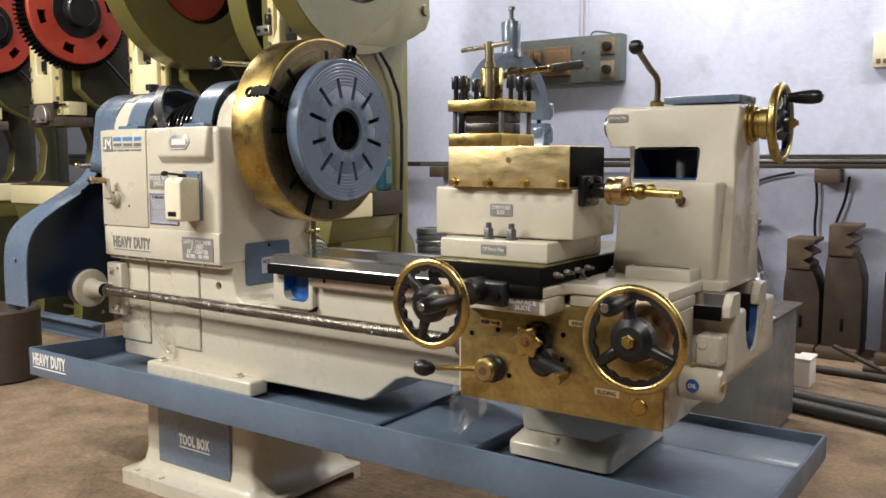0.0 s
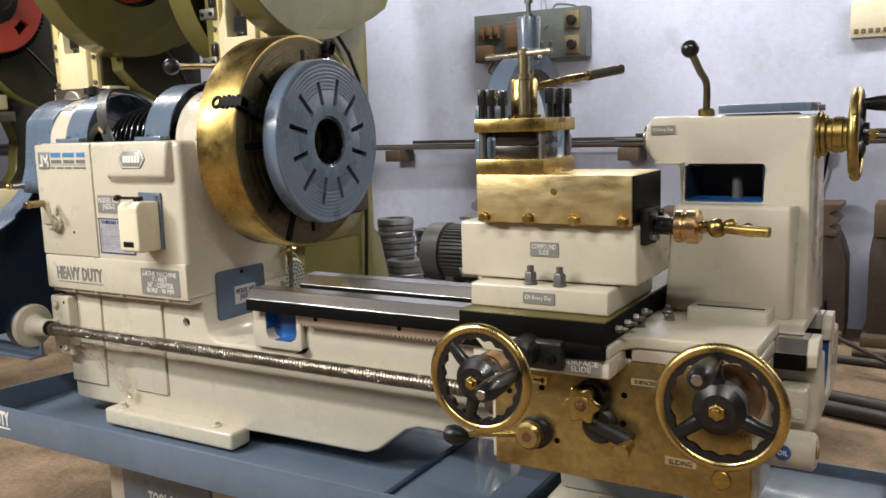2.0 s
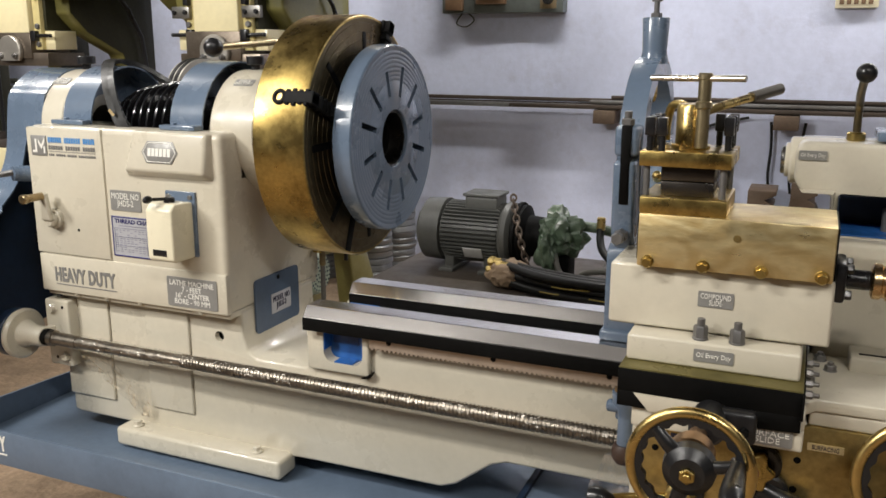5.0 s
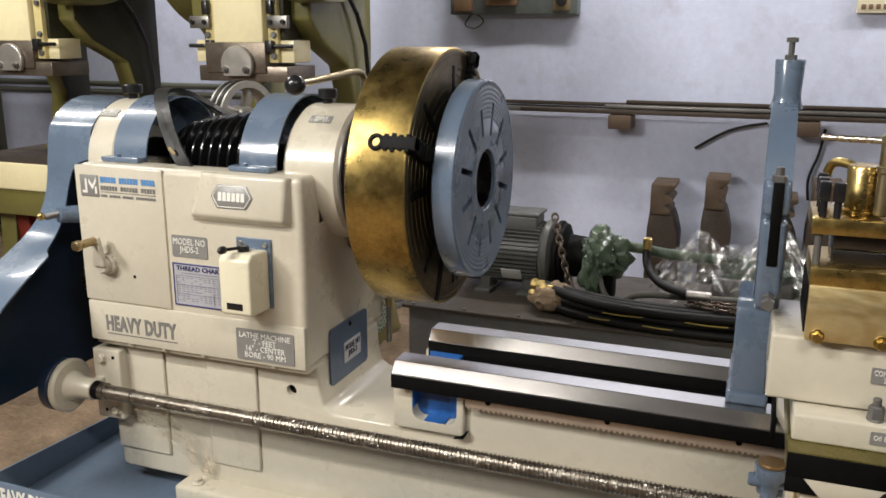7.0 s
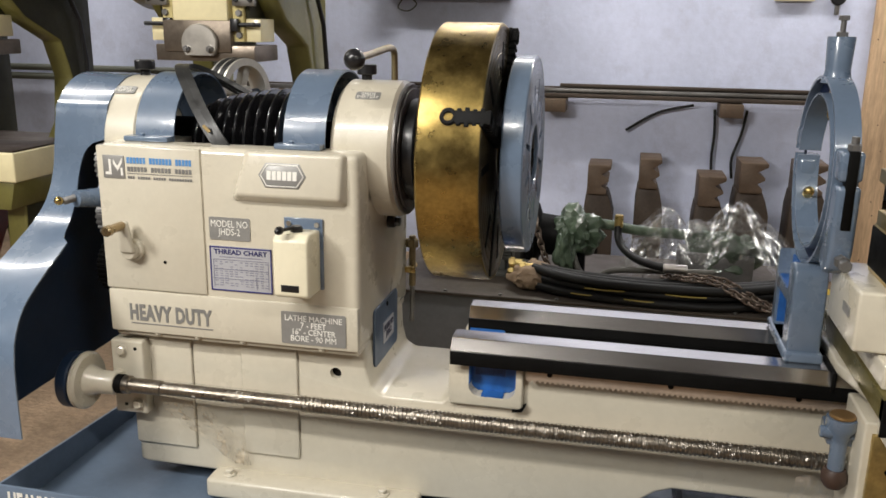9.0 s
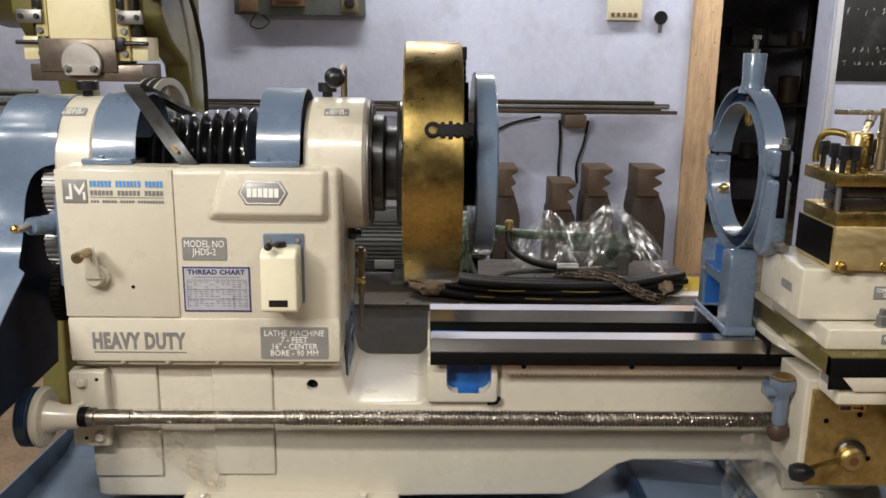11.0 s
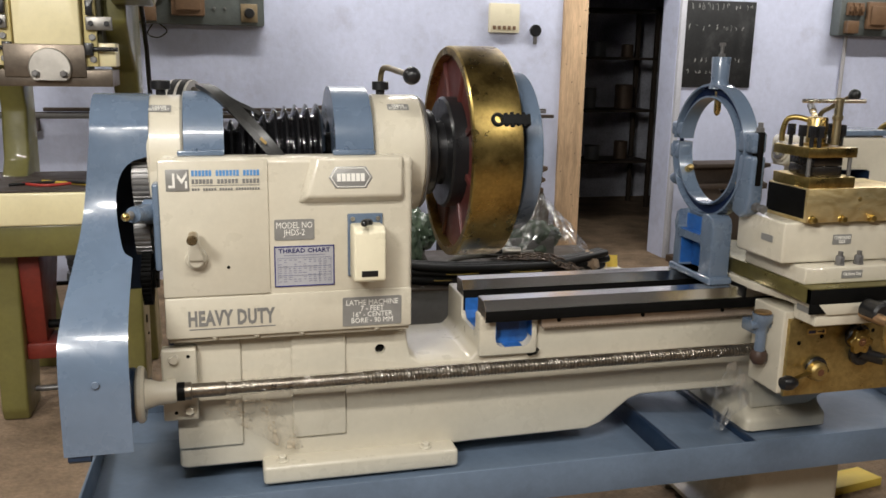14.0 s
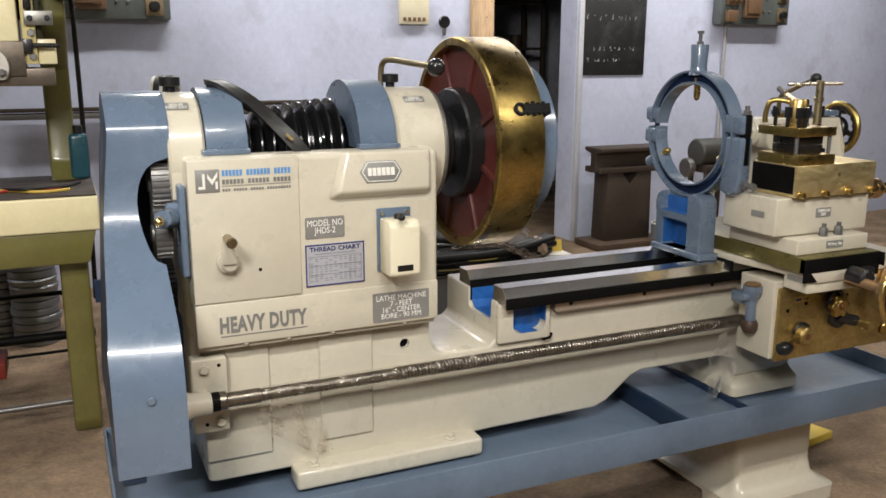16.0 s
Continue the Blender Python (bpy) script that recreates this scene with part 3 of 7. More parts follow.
for x in (0.23, 0.36, 0.68):
    part("anchor_bolt", hexbolt("Z", (x, -0.295, 0.045), 0.010, 0.010), CREAM, stand)
pedestal(1.62, 1.935, 0.05)

# ---- headstock ----
hs = [(-0.215, 0.765), (-0.215, 1.202), (0.20, 1.202), (0.20, 0.765)]
head = part("headstock", cut(prism(hs, "X", -0.012, 0.590, 0.016, 4), box(0.13, 0.50, -0.15, 0.18, 1.06, 1.30, 0.01)), CREAM, lathe, "cream cast headstock")
part("cover_panel", join(box(-0.013, 0.236, -0.221, -0.20, 0.87, 1.198, 0.004), box(-0.013, 0.588, -0.2195, -0.20, 0.765, 0.868, 0.006)), CREAM, head)
boss = bmesh.new()
corners = [boss.verts.new(p) for p in ((0.300, -0.208, 1.086), (0.568, -0.208, 1.086), (0.568, -0.208, 1.2018), (0.335, -0.208, 1.2018), (0.325, -0.243, 1.108), (0.556, -0.243, 1.108), (0.560, -0.230, 1.2018), (0.352, -0.230, 1.2018))]
for q in ((0, 1, 2, 3), (4, 7, 6, 5), (0, 4, 5, 1), (1, 5, 6, 2), (2, 6, 7, 3), (3, 7, 4, 0)):
    boss.faces.new([corners[k] for k in q])
bmesh.ops.recalc_face_normals(boss, faces=boss.faces)
round_edges(boss, 0.008, 4, 8)
part("boss", boss, CREAM, head)
part("skirt", box(-0.008, 0.584, -0.205, 0.19, 0.752, 0.768, 0.003), CREAM, head)
for x in (0.10, 0.20, 0.31, 0.50):
    part("skirt_lug", ball((x, -0.207, 0.765), 0.009, 12), CREAM, head)
# badges
hexa = [(0.378, 1.154), (0.394, 1.180), (0.468, 1.180), (0.484, 1.154), (0.468, 1.128), (0.394, 1.128)]
tilt = about((0.431, -0.2365, 1.154), -8, 0, 0)
part("badge", spun(prism(hexa, "Y", -0.2390, -0.2350, 0.001), tilt), PLATE, head, "grey hexagonal maker's badge")
inner = [(0.431 + (x - 0.431) * 0.90, 1.154 + (z - 1.154) * 0.86) for x, z in hexa]
part("badge_print", spun(join(*[box(0.3975 + 0.0115 * k, 0.4068 + 0.0115 * k, -0.2400, -0.2389, 1.1445, 1.1635, 0) for k in range(6)],
     *[tube([(p[0], -0.2392, p[1]), (q[0], -0.2392, q[1])], 0.0011, 6, 1) for p, q in zip(inner, inner[1:] + inner[:1])]), tilt), INK, head)
part("badge", box(0.004, 0.056, -0.2235, -0.219, 1.126, 1.177, 0.001), PLATE, head, "grey square maker's badge")
mark = [box(0.019, 0.0245, -0.2243, -0.2234, 1.134, 1.168, 0), box(0.010, 0.0195, -0.2243, -0.2234, 1.134, 1.140, 0),
        prism([(0.030, 1.168), (0.030, 1.158), (0.040, 1.143), (0.052, 1.162), (0.052, 1.172), (0.040, 1.154)], "Y", -0.2243, -0.2234, 0), box(0.047, 0.052, -0.2243, -0.2234, 1.133, 1.150, 0)]
part("badge_print", join(*mark), INK, head)


def print_row(x0, x1, z, h, words, material):
    """A line of print as plain upright bars, one a letter, with gaps between the words."""
    step = (x1 - x0) / (sum(words) + len(words) - 1)
    x, row = x0, []
    for count in words:
        for k in range(count):
            row.append((x + step * 0.5, -0.2216, z, step * 0.74, h))
            x += step
        x += step
    bars(row, "front", material, head)


print_row(0.061, 0.217, 1.1675, 0.0135, (6, 7, 5), INKBLUE)
print_row(0.061, 0.217, 1.1480, 0.0105, (6, 6, 5), INKGREY)
print_row(0.061, 0.217, 1.1295, 0.0058, (3, 5, 5, 9), INKGREY)
bars([(0.139, -0.2216, 1.1385, 0.156, 0.0014)], "front", INKGREY, head)
lettering("HEAVY DUTY", (0.142, -0.2205, 0.815), 0.205, 0.040, "front", INKGREY, head, 0.042)
part("underline", box(0.041, 0.245, -0.2207, -0.219, 0.787, 0.7895, 0), INKGREY, head)
sign((0.296, -0.2155, 1.026), 0.096, 0.051, "front", PLATE, head, "MODEL NO\nJHDS-2", fill=(0.9, 0.74))
sign((0.486, -0.2198, 0.812), 0.150, 0.075, "front", PLATE, head, "LATHE MACHINE\n7 - FEET\n16\" - CENTER\nBORE - 90 MM", fill=(0.88, 0.80))
sign((0.319, -0.2155, 0.935), 0.146, 0.103, "front", PAPER, head, radius=0.001, name="thread_chart", label="printed thread chart sheet with a dark blue border")
bars([(0.319, -0.2174, 0.984, 0.146, 0.0028), (0.319, -0.2174, 0.8855, 0.146, 0.0028), (0.2475, -0.2174, 0.935, 0.0028, 0.102), (0.3905, -0.2174, 0.935, 0.0028, 0.102)], "front", surf("navy_border", (0.03, 0.03, 0.16), 0.5), head, "border")
lettering("THREAD CHART", (0.319, -0.2178, 0.974), 0.125, 0.011, "front", surf("navy_print", (0.03, 0.03, 0.12), 0.5), head, 0.02)
random.seed(3)
GREYPRINT = surf("grey_print", (0.24, 0.24, 0.30), 0.5)
bars([(0.319, -0.2174, 0.9625, 0.10, 0.0016), (0.319, -0.2174, 0.956, 0.13, 0.0010), (0.319, -0.2174, 0.934, 0.13, 0.0010), (0.319, -0.2174, 0.912, 0.13, 0.0010), (0.2545, -0.2174, 0.924, 0.0010, 0.064), (0.3835, -0.2174, 0.924, 0.0010, 0.064), (0.355, -0.2174, 0.905, 0.0010, 0.028)], "front", GREYPRINT, head)
bars([(0.259 + 0.012 * c + random.uniform(0, 0.002), -0.2174, 0.951 - 0.0054 * k, random.uniform(0.005, 0.009), 0.0017) for k in range(11) for c in range(11) if random.random() < 0.8], "front", GREYPRINT, head)
# speed crank
crank = part("speed_crank", join(cyl("Y", (0.065, -0.218, 0.965), 0.026, -0.016, 0.003), cyl("Y", (0.065, -0.232, 0.965), 0.019, -0.018, 0.004),
             prism([(0.048, 0.965), (0.050, 1.036), (0.070, 1.036), (0.083, 0.965)], "Y", -0.258, -0.244, 0.005, 3)), CREAM, head, "cream speed selector crank")
part("grip", join(cyl("Y", (0.060, -0.256, 1.028), 0.010, -0.045, 0.002, 20), cyl("Y", (0.060, -0.301, 1.028), 0.012, -0.018, 0.003, 20)), surf("dull_bronze", (0.33, 0.25, 0.14), 0.35, 0.9, var=0.2), crank)
part("screw", cyl("Y", (0.138, -0.2205, 0.940), 0.004, -0.002, 0.001, 12), OILED_SHADE, head)
# switch
part("switch_plate", box(0.425, 0.512, -0.222, -0.214, 0.905, 1.062, 0.002), BLUE, head)
for x in (0.437, 0.500):
    part("screw", hexbolt("Y", (x, -0.222, 1.050), 0.006, -0.005), STEEL, head)
part("switch_box", prism([(-0.222, 0.905), (-0.222, 1.040), (-0.285, 1.043), (-0.300, 1.030), (-0.300, 0.912), (-0.290, 0.905)], "X", 0.430, 0.507, 0.006, 3), SWITCHC, head, "cream plastic start switch")
part("switch_label", box(0.447, 0.487, -0.3014, -0.2995, 0.921, 0.936, 0.001), BLACK, head)
part("switch_lever", join(cyl("Z", (0.468, -0.258, 1.038), 0.013, 0.016, 0.003), tube([(0.468, -0.258, 1.050), (0.455, -0.30, 1.054)], 0.004, 8, 1), ball((0.452, -0.312, 1.055), 0.009, 14, 1.5, "Y")), BLACK, head)
# blue plate on the gap side
sign((0.5905, -0.018, 0.758), 0.196, 0.140, "right", surf("dark_plate_blue", (0.070, 0.100, 0.150), 0.35, var=0.1), head, radius=0.012, thick=0.005, name="cover_plate", label="blue inspection plate with a small white label")
part("screw", cyl("X", (0.5955, -0.016, 0.816), 0.006, 0.002, 0.001, 14), OILED_SHADE, head)
sign((0.5960, -0.006, 0.750), 0.088, 0.052, "right", PAPER, head, "MODEL NO\nJHDS-2", INKDARK, radius=0.002, thick=0.001)
part("drain_plug", join(cyl("X", (0.588, 0.015, 1.012), 0.016, 0.020, 0.003, 20), hexbolt("X", (0.606, 0.015, 1.012), 0.012, 0.014)), BLACK, head, "black plug")
cock = part("oil_cock", join(cyl("X", (0.575, 0.190, 0.915), 0.012, 0.040, 0.002, 16), cyl("Z", (0.606, 0.190, 0.800), 0.009, 0.135, 0.002, 16), hexbolt("Z", (0.606, 0.190, 0.905), 0.016, 0.022)), surf("dull_cock_brass", (0.30, 0.24, 0.14), 0.4, 0.9, var=0.3), head, "brass oil drain cock")
part("cock_tap", join(cyl("Y", (0.606, 0.165, 0.850), 0.008, 0.05, 0.002, 14), box(0.592, 0.620, 0.160, 0.168, 0.842, 0.858, 0.003)), BRASS_BRIGHT, cock)
part("drain_pipe", cyl("Z", (0.606, 0.190, 0.700), 0.007, 0.10, 0.002, 14), GREYIRON, cock)
# bearings, spindle and guards on top
part("front_bearing", join(cyl("X", (0.504, 0, AXIS), 0.155, 0.142, 0.012, 56), box(0.506, 0.590, -0.150, 0.150, 1.08, AXIS, 0.01)), CREAM, head, "cream round front bearing housing")
part("bearing_cap", join(cyl("X", (0.640, 0, AXIS), 0.150, 0.010, 0.003, 56), cyl("X", (0.650, 0, AXIS), 0.138, 0.004, 0.001, 56)), GREYIRON, head)
part("rear_bearing", join(cyl("X", (-0.040, 0, AXIS), 0.150, 0.082, 0.006, 56), box(-0.038, 0.04, -0.148, 0.148, 1.1, AXIS, 0.006)), CREAM, head, "cream round rear bearing housing")


def arch(x0, x1, r, foot_x):
    """A pulley guard: half a hoop on two feet."""
    prof = [(r - 0.004, x0), (r, x0), (r, x1), (r - 0.004, x1), (r - 0.004, x0)]
    hoop = rev(prof, "X", (0, 0, AXIS + 0.01), 40, 0, 360)
    bmesh.ops.bisect_plane(hoop, geom=hoop.verts[:] + hoop.edges[:] + hoop.faces[:], plane_co=(0, 0, 1.20), plane_no=(0, 0, -1), clear_outer=True)
    web = rev([(0.075, x0), (r - 0.002, x0), (r - 0.002, x0 + 0.004), (0.075, x0 + 0.004), (0.075, x0)], "X", (0, 0, AXIS + 0.01), 40)
    bmesh.ops.bisect_plane(web, geom=web.verts[:] + web.edges[:] + web.faces[:], plane_co=(0, 0, 1.20), plane_no=(0, 0, -1), clear_outer=True)
    feet = [box(foot_x, x1, s * (r - 0.002) - (0.030 if s < 0 else 0), s * (r - 0.002) + (0.030 if s > 0 else 0), 1.2025, 1.2145, 0.003) for s in (-1, 1)]
    return join(hoop, web, *feet)


part("belt_guard", arch(0.044, 0.138, 0.150, 0.030), BLUE, head, "blue sheet steel arched belt guard")
part("belt_guard", arch(0.405, 0.500, 0.165, 0.395), BLUE, head, "blue sheet steel arched belt guard")
for x, y in ((0.07, -0.163), (0.43, -0.178)):
    part("guard_bolt", hexbolt("Z", (x, y, 1.2145), 0.007, 0.005), BLUE, head)
groove = [(0.04, 0.139), (0.070, 0.139)]
x = 0.146
for rim in (0.088, 0.101, 0.109, 0.115, 0.120, 0.124, 0.127, 0.129, 0.130):
    groove += [(rim - 0.026, x), (rim - 0.005, x + 0.0065), (rim - 0.001, x + 0.0080), (rim, x + 0.0105), (rim - 0.001, x + 0.0135), (rim - 0.005, x + 0.0150), (rim - 0.025, x + 0.0215)]
    x += 0.0272
groove += [(0.095, x), (0.04, x)]
part("belt_pulley", rev(groove, "X", (0, 0, AXIS), 56), GLOSSBLACK, head, "glossy black multi-groove pulley")
part("spindle", join(cyl("X", (-0.075, 0, AXIS), 0.055, 0.79, 0.004, 40, 0.045)), OILED_SHADE, head)
part("spindle_nose", join(cyl("X", (0.652, 0, AXIS), 0.115, 0.03, 0.004, 48), cyl("X", (0.68, 0, AXIS), 0.088, 0.046, 0.004, 48)), BLACK, head)
part("oil_cup", join(cyl("Z", (-0.01, 0.0, 1.335), 0.012, 0.018, 0.001, 16), cyl("Z", (-0.01, 0.0, 1.350), 0.024, 0.022, 0.002, 24)), BLACK, head)
part("oil_cup", join(cyl("Z", (0.545, 0.0, 1.338), 0.012, 0.018, 0.001, 16), cyl("Z", (0.545, 0.0, 1.353), 0.022, 0.022, 0.002, 24)), BLACK, head)
lever = part("clutch_lever", tube([(0.571, 0.141, 1.28), (0.571, 0.141, 1.37), (0.573, 0.125, 1.402), (0.575, 0.072, 1.410), (0.580, -0.06, 1.403), (0.584, -0.195, 1.396)], 0.008, 12, 6), surf("bronze_lever", (0.36, 0.29, 0.16), 0.35, 0.9), head, "bronze clutch lever")
part("knob", ball((0.584, -0.212, 1.395), 0.022, 20), BLACK, lever)
sign((-0.010, -0.0905, 1.3075), 0.056, 0.024, "front", PLATE, head, "GREASE\nEVERY DAY", name="nameplate", fill=(0.85, 0.7))
sign((0.575, -0.0935, 1.3115), 0.056, 0.024, "front", PLATE, head, "GREASE\nEVERY DAY", name="nameplate", fill=(0.85, 0.7))
for o in [o for o in head.children if o.name.startswith(("nameplate", "lettering")) and o.data.vertices and max(v.co.z for v in o.data.vertices) + ORIGIN[o].z < 1.35 and min(v.co.z for v in o.data.vertices) + ORIGIN[o].z > 1.28]:
    o.data.transform(about(Vector((0, -0.0905, 1.3075)) - ORIGIN[o], -53, 0, 0))

# gear guard
gp = [(0.155 * math.cos(radians(a)), 1.185 + 0.155 * math.sin(radians(a))) for a in range(0, 151, 10)] + \
     [(-0.140, 1.20), (-0.144, 1.13), (-0.162, 1.07), (-0.205, 1.02), (-0.28, 0.975), (-0.36, 0.93), (-0.425, 0.885), (-0.460, 0.835), (-0.474, 0.78), (-0.478, 0.70), (-0.478, 0.605)]
gp = [tuple(v[1:]) for v in smooth_path([(0, y, z) for y, z in gp], 6)]


def guard_edge(y, z):
    """How far to the right the guard's skin reaches: full at the top, an oval bite beside the gears."""
    base_ = -0.034
    if 0.985 < z < 1.195 and y < -0.1:
        t = (z - 1.09) / 0.105
        low = 0.040 * min(1, max(0, (1.09 - z) / 0.105))
        return base_ - low - (0.080 - low) * max(0.0, 1 - t * t) ** 0.35
    return base_ - (0.039 if z <= 0.985 else 0.0)


def guard_left(z):
    """The guard widens downwards."""
    return -0.165 - 0.047 * min(1, max(0, (1.25 - z) / 0.4))


bm = bmesh.new()
skin_out, skin_in = [], []
for i, (y, z) in enumerate(gp):
    edge = guard_edge(y, z)
    a = Vector(gp[min(i + 1, len(gp) - 1)]) - Vector(gp[max(i - 1, 0)])
    nrm = Vector((a.y, -a.x)).normalized() * 0.004
    skin_out.append((bm.verts.new((guard_left(z), y, z)), bm.verts.new((edge, y, z))))
    skin_in.append((bm.verts.new((guard_left(z), y - nrm.x, z - nrm.y)), bm.verts.new((edge, y - nrm.x, z - nrm.y))))
for s in (skin_out, skin_in):
    for a, b in zip(s, s[1:]):
        bm.faces.new((a[0], a[1], b[1], b[0]))
for k in (0, 1):
    for i in range(len(gp) - 1):
        bm.faces.new((skin_out[i][k], skin_out[i + 1][k], skin_in[i + 1][k], skin_in[i][k]))
for i in (0, -1):
    bm.faces.new((skin_out[i][0], skin_out[i][1], skin_in[i][1], skin_in[i][0]))
guard = part("gear_guard", bm, GUARDBLUE, lathe, "blue sheet steel gear train guard", 30)
side = prism([(y * 0.99, z - 0.002) for y, z in gp] + [(-0.30, 0.605), (0.155, 0.62)], "X", 0, 0.004, 0)
bmesh.ops.triangulate(side, faces=side.faces)
for v in side.verts:
    v.co.x += guard_left(v.co.z) + 0.0005
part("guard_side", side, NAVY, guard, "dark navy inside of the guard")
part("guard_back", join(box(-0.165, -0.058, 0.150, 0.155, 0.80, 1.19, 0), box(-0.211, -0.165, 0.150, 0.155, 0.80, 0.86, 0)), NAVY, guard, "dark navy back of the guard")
part("guard_bolt", cyl("Y", (-0.14, -0.478, 0.762), 0.008, -0.004, 0.001, 16), BLUE, guard)


part("guard_flap", prism([(-0.474, 0.612), (-0.474, 0.592), (-0.462, 0.583), (-0.42, 0.592), (-0.41, 0.612)], "X", -0.206, -0.160, 0.002), NAVY, guard)


def gear(x, y, z, r, w, count, material, parent):
    pts = []
    for k in range(count):
        for da, rr in ((-0.30, r * 0.93), (-0.16, r), (0.16, r), (0.30, r * 0.93)):
            a = 2 * math.pi * (k + da) / count
            pts.append((y + rr * math.cos(a), z + rr * math.sin(a)))
    return part("gear", join(prism(pts, "X", x, x + w, 0), cyl("X", (x - 0.006, y, z), r * 0.35, w + 0.012, 0.002, 24)), material, parent)


gear(-0.078, -0.070, 1.135, 0.066, 0.040, 30, GREYIRON, lathe)
gear(-0.078, -0.085, 1.015, 0.064, 0.036, 28, GREYIRON, lathe)
gear(-0.066, -0.115, 0.895, 0.066, 0.022, 34, OILED_SHADE, lathe)
rl = part("reverse_lever", join(cyl("X", (-0.055, -0.150, 1.068), 0.030, 0.042, 0.004, 24), tube([(-0.035, -0.155, 1.066), (-0.055, -0.19, 1.070), (-0.070, -0.225, 1.074)], 0.024, 14, 6, 1.0, 0.019)), BLUE, lathe, "blue tumbler reverse lever with a brass tip")
part("spring", rev([(0, 0)] + [q for k in range(7) for q in ((0.0085, -0.003 * k * 2), (0.0055, -0.003 * (k * 2 + 1)))] + [(0, -0.042)], "Y", (-0.075, -0.222, 1.075), 16), GREYIRON, rl)
part("tip", ball((-0.082, -0.268, 1.077), 0.010, 12), BRASS_BRIGHT, rl)
part("arm", box(-0.030, -0.014, -0.195, -0.09, 0.93, 1.14, 0.006, 3), BLUE, rl)

# lead screw
SY, SZ = -0.243, 0.642
ls = part("lead_screw_bearing", join(box(-0.030, 0.053, -0.205, -0.163, 0.550, 0.735, 0.006, 3), box(-0.022, 0.004, SY + 0.005, -0.19, SZ - 0.020, SZ + 0.020, 0.006, 2), rev([(0, -0.066), (0.037, -0.066), (0.034, -0.052), (0.028, -0.035), (0.0265, 0.003), (0.024, 0.006), (0, 0.006)], "X", (0, SY, SZ), 32)), CREAM, lathe, "cream lead screw bearing bracket")
for x, z in ((0.0, 0.711), (0.032, 0.577)):
    part("bolt", join(cyl("Y", (x, -0.205, z), 0.014, -0.003, 0.001, 20), hexbolt("Y", (x, -0.207, z), 0.0115, -0.009)), CREAM, ls)
for x, z in ((0.034, 0.716), (0.0, 0.572)):
    part("pin_hole", cyl("Y", (x, -0.2045, z), 0.0045, -0.0012, 0, 14), OILED_SHADE, ls)
part("sleeve", cyl("X", (0.006, SY, SZ), 0.0225, 0.020, 0.002, 32), OILED_SHADE, ls, "black collar on the screw")
part("change_gear_hub", join(cyl("X", (-0.085, SY, SZ), 0.068, 0.020, 0.006, 48), cyl("X", (-0.070, SY, SZ), 0.038, 0.008, 0.003, 32)), CREAM, ls, "cream round change gear cover")
part("change_gear", cyl("X", (-0.115, SY, SZ), 0.066, 0.028, 0.003, 48), NAVY, ls)
SCREWSTEEL = surf("dull_screw_steel", (0.25, 0.22, 0.18), 0.36, 0.95, var=0.3, var_scale=12, stain=(0.10, 0.075, 0.05), stain_amount=0.7, stain_scale=14)
prof = [(0, 0.05), (0.0175, 0.05), (0.0195, 0.053), (0.0195, 0.095), (0.0165, 0.100)]
screw = part("lead_screw", rev([(0, 0.004), (0.020, 0.004), (0.0215, 0.006), (0.0215, 0.040), (0.0175, 0.042), (0.0175, 0.120), (0.0150, 0.122), (0.0150, 1.70), (0, 1.70)], "X", (0, SY, SZ), 32), SCREWSTEEL, lathe, "bright steel lead screw")
bm = bmesh.new()
turns, per, m = 124, 14, 3
prev = None
for i in range(turns * per + 1):
    a = 2 * math.pi * i / per
    x = 0.46 + 1.15 * i / (turns * per)
    cur = [bm.verts.new((x + dx, SY + r * math.cos(a), SZ + r * math.sin(a))) for dx, r in ((-0.0036, 0.0146), (-0.0022, 0.0176), (0.0018, 0.0176), (0.0032, 0.0146))]
    if prev:
        for k in range(3):
            bm.faces.new((prev[k], prev[k + 1], cur[k + 1], cur[k]))
    prev = cur
part("thread", bm, SCREWSTEEL, screw)
# crinkled film round the screw
random.seed(9)
bm = bmesh.new()
prev = None
for i in range(300):
    x = 0.125 + 1.46 * i / 299
    cur = [bm.verts.new((x, SY + (0.0190 + random.uniform(-0.0008, 0.0020)) * math.cos(2 * math.pi * k / 14), SZ + (0.0190 + random.uniform(-0.0008, 0.0020)) * math.sin(2 * math.pi * k / 14))) for k in range(14)]
    if prev:
        for k in range(14):
            bm.faces.new((prev[k], prev[(k + 1) % 14], cur[(k + 1) % 14], cur[k]))
    prev = cur
part("film", bm, WRAP, screw, "crinkled clear packing film")


def rag(pts, width, seed, material, parent, name):
    """A torn, crumpled strip of film hanging along a line."""
    path = smooth_path(pts, 9)
    bm = bmesh.new()
    prev = None
    for i, p in enumerate(path):
        t = i / (len(path) - 1)
        w = width * (0.35 + 0.75 * math.sin(math.pi * min(1, t * 0.85 + 0.18))) * (1 + 0.35 * noise.noise(Vector((t * 4, seed, 0))))
        cur = []
        for k in range(11):
            q = Vector((t * 6, k * 0.55, seed))
            cur.append(bm.verts.new((p.x + (k / 10 - 0.5) * w + 0.006 * noise.noise(q + Vector((7, 0, 0))), p.y + 0.011 * noise.noise(q * 1.7), p.z + 0.010 * noise.noise(q + Vector((0, 5, 0))))))
        if prev:
            for k in range(10):
                bm.faces.new((prev[k], prev[k + 1], cur[k + 1], cur[k]))
        prev = cur
    return part(name, bm, material, parent, sharp=180)


rag([(0.165, -0.235, 0.605), (0.18, -0.215, 0.565), (0.205, -0.195, 0.53), (0.25, -0.185, 0.48), (0.285, -0.188, 0.440)], 0.125, 4, FILMBROWN, screw, "film_end")
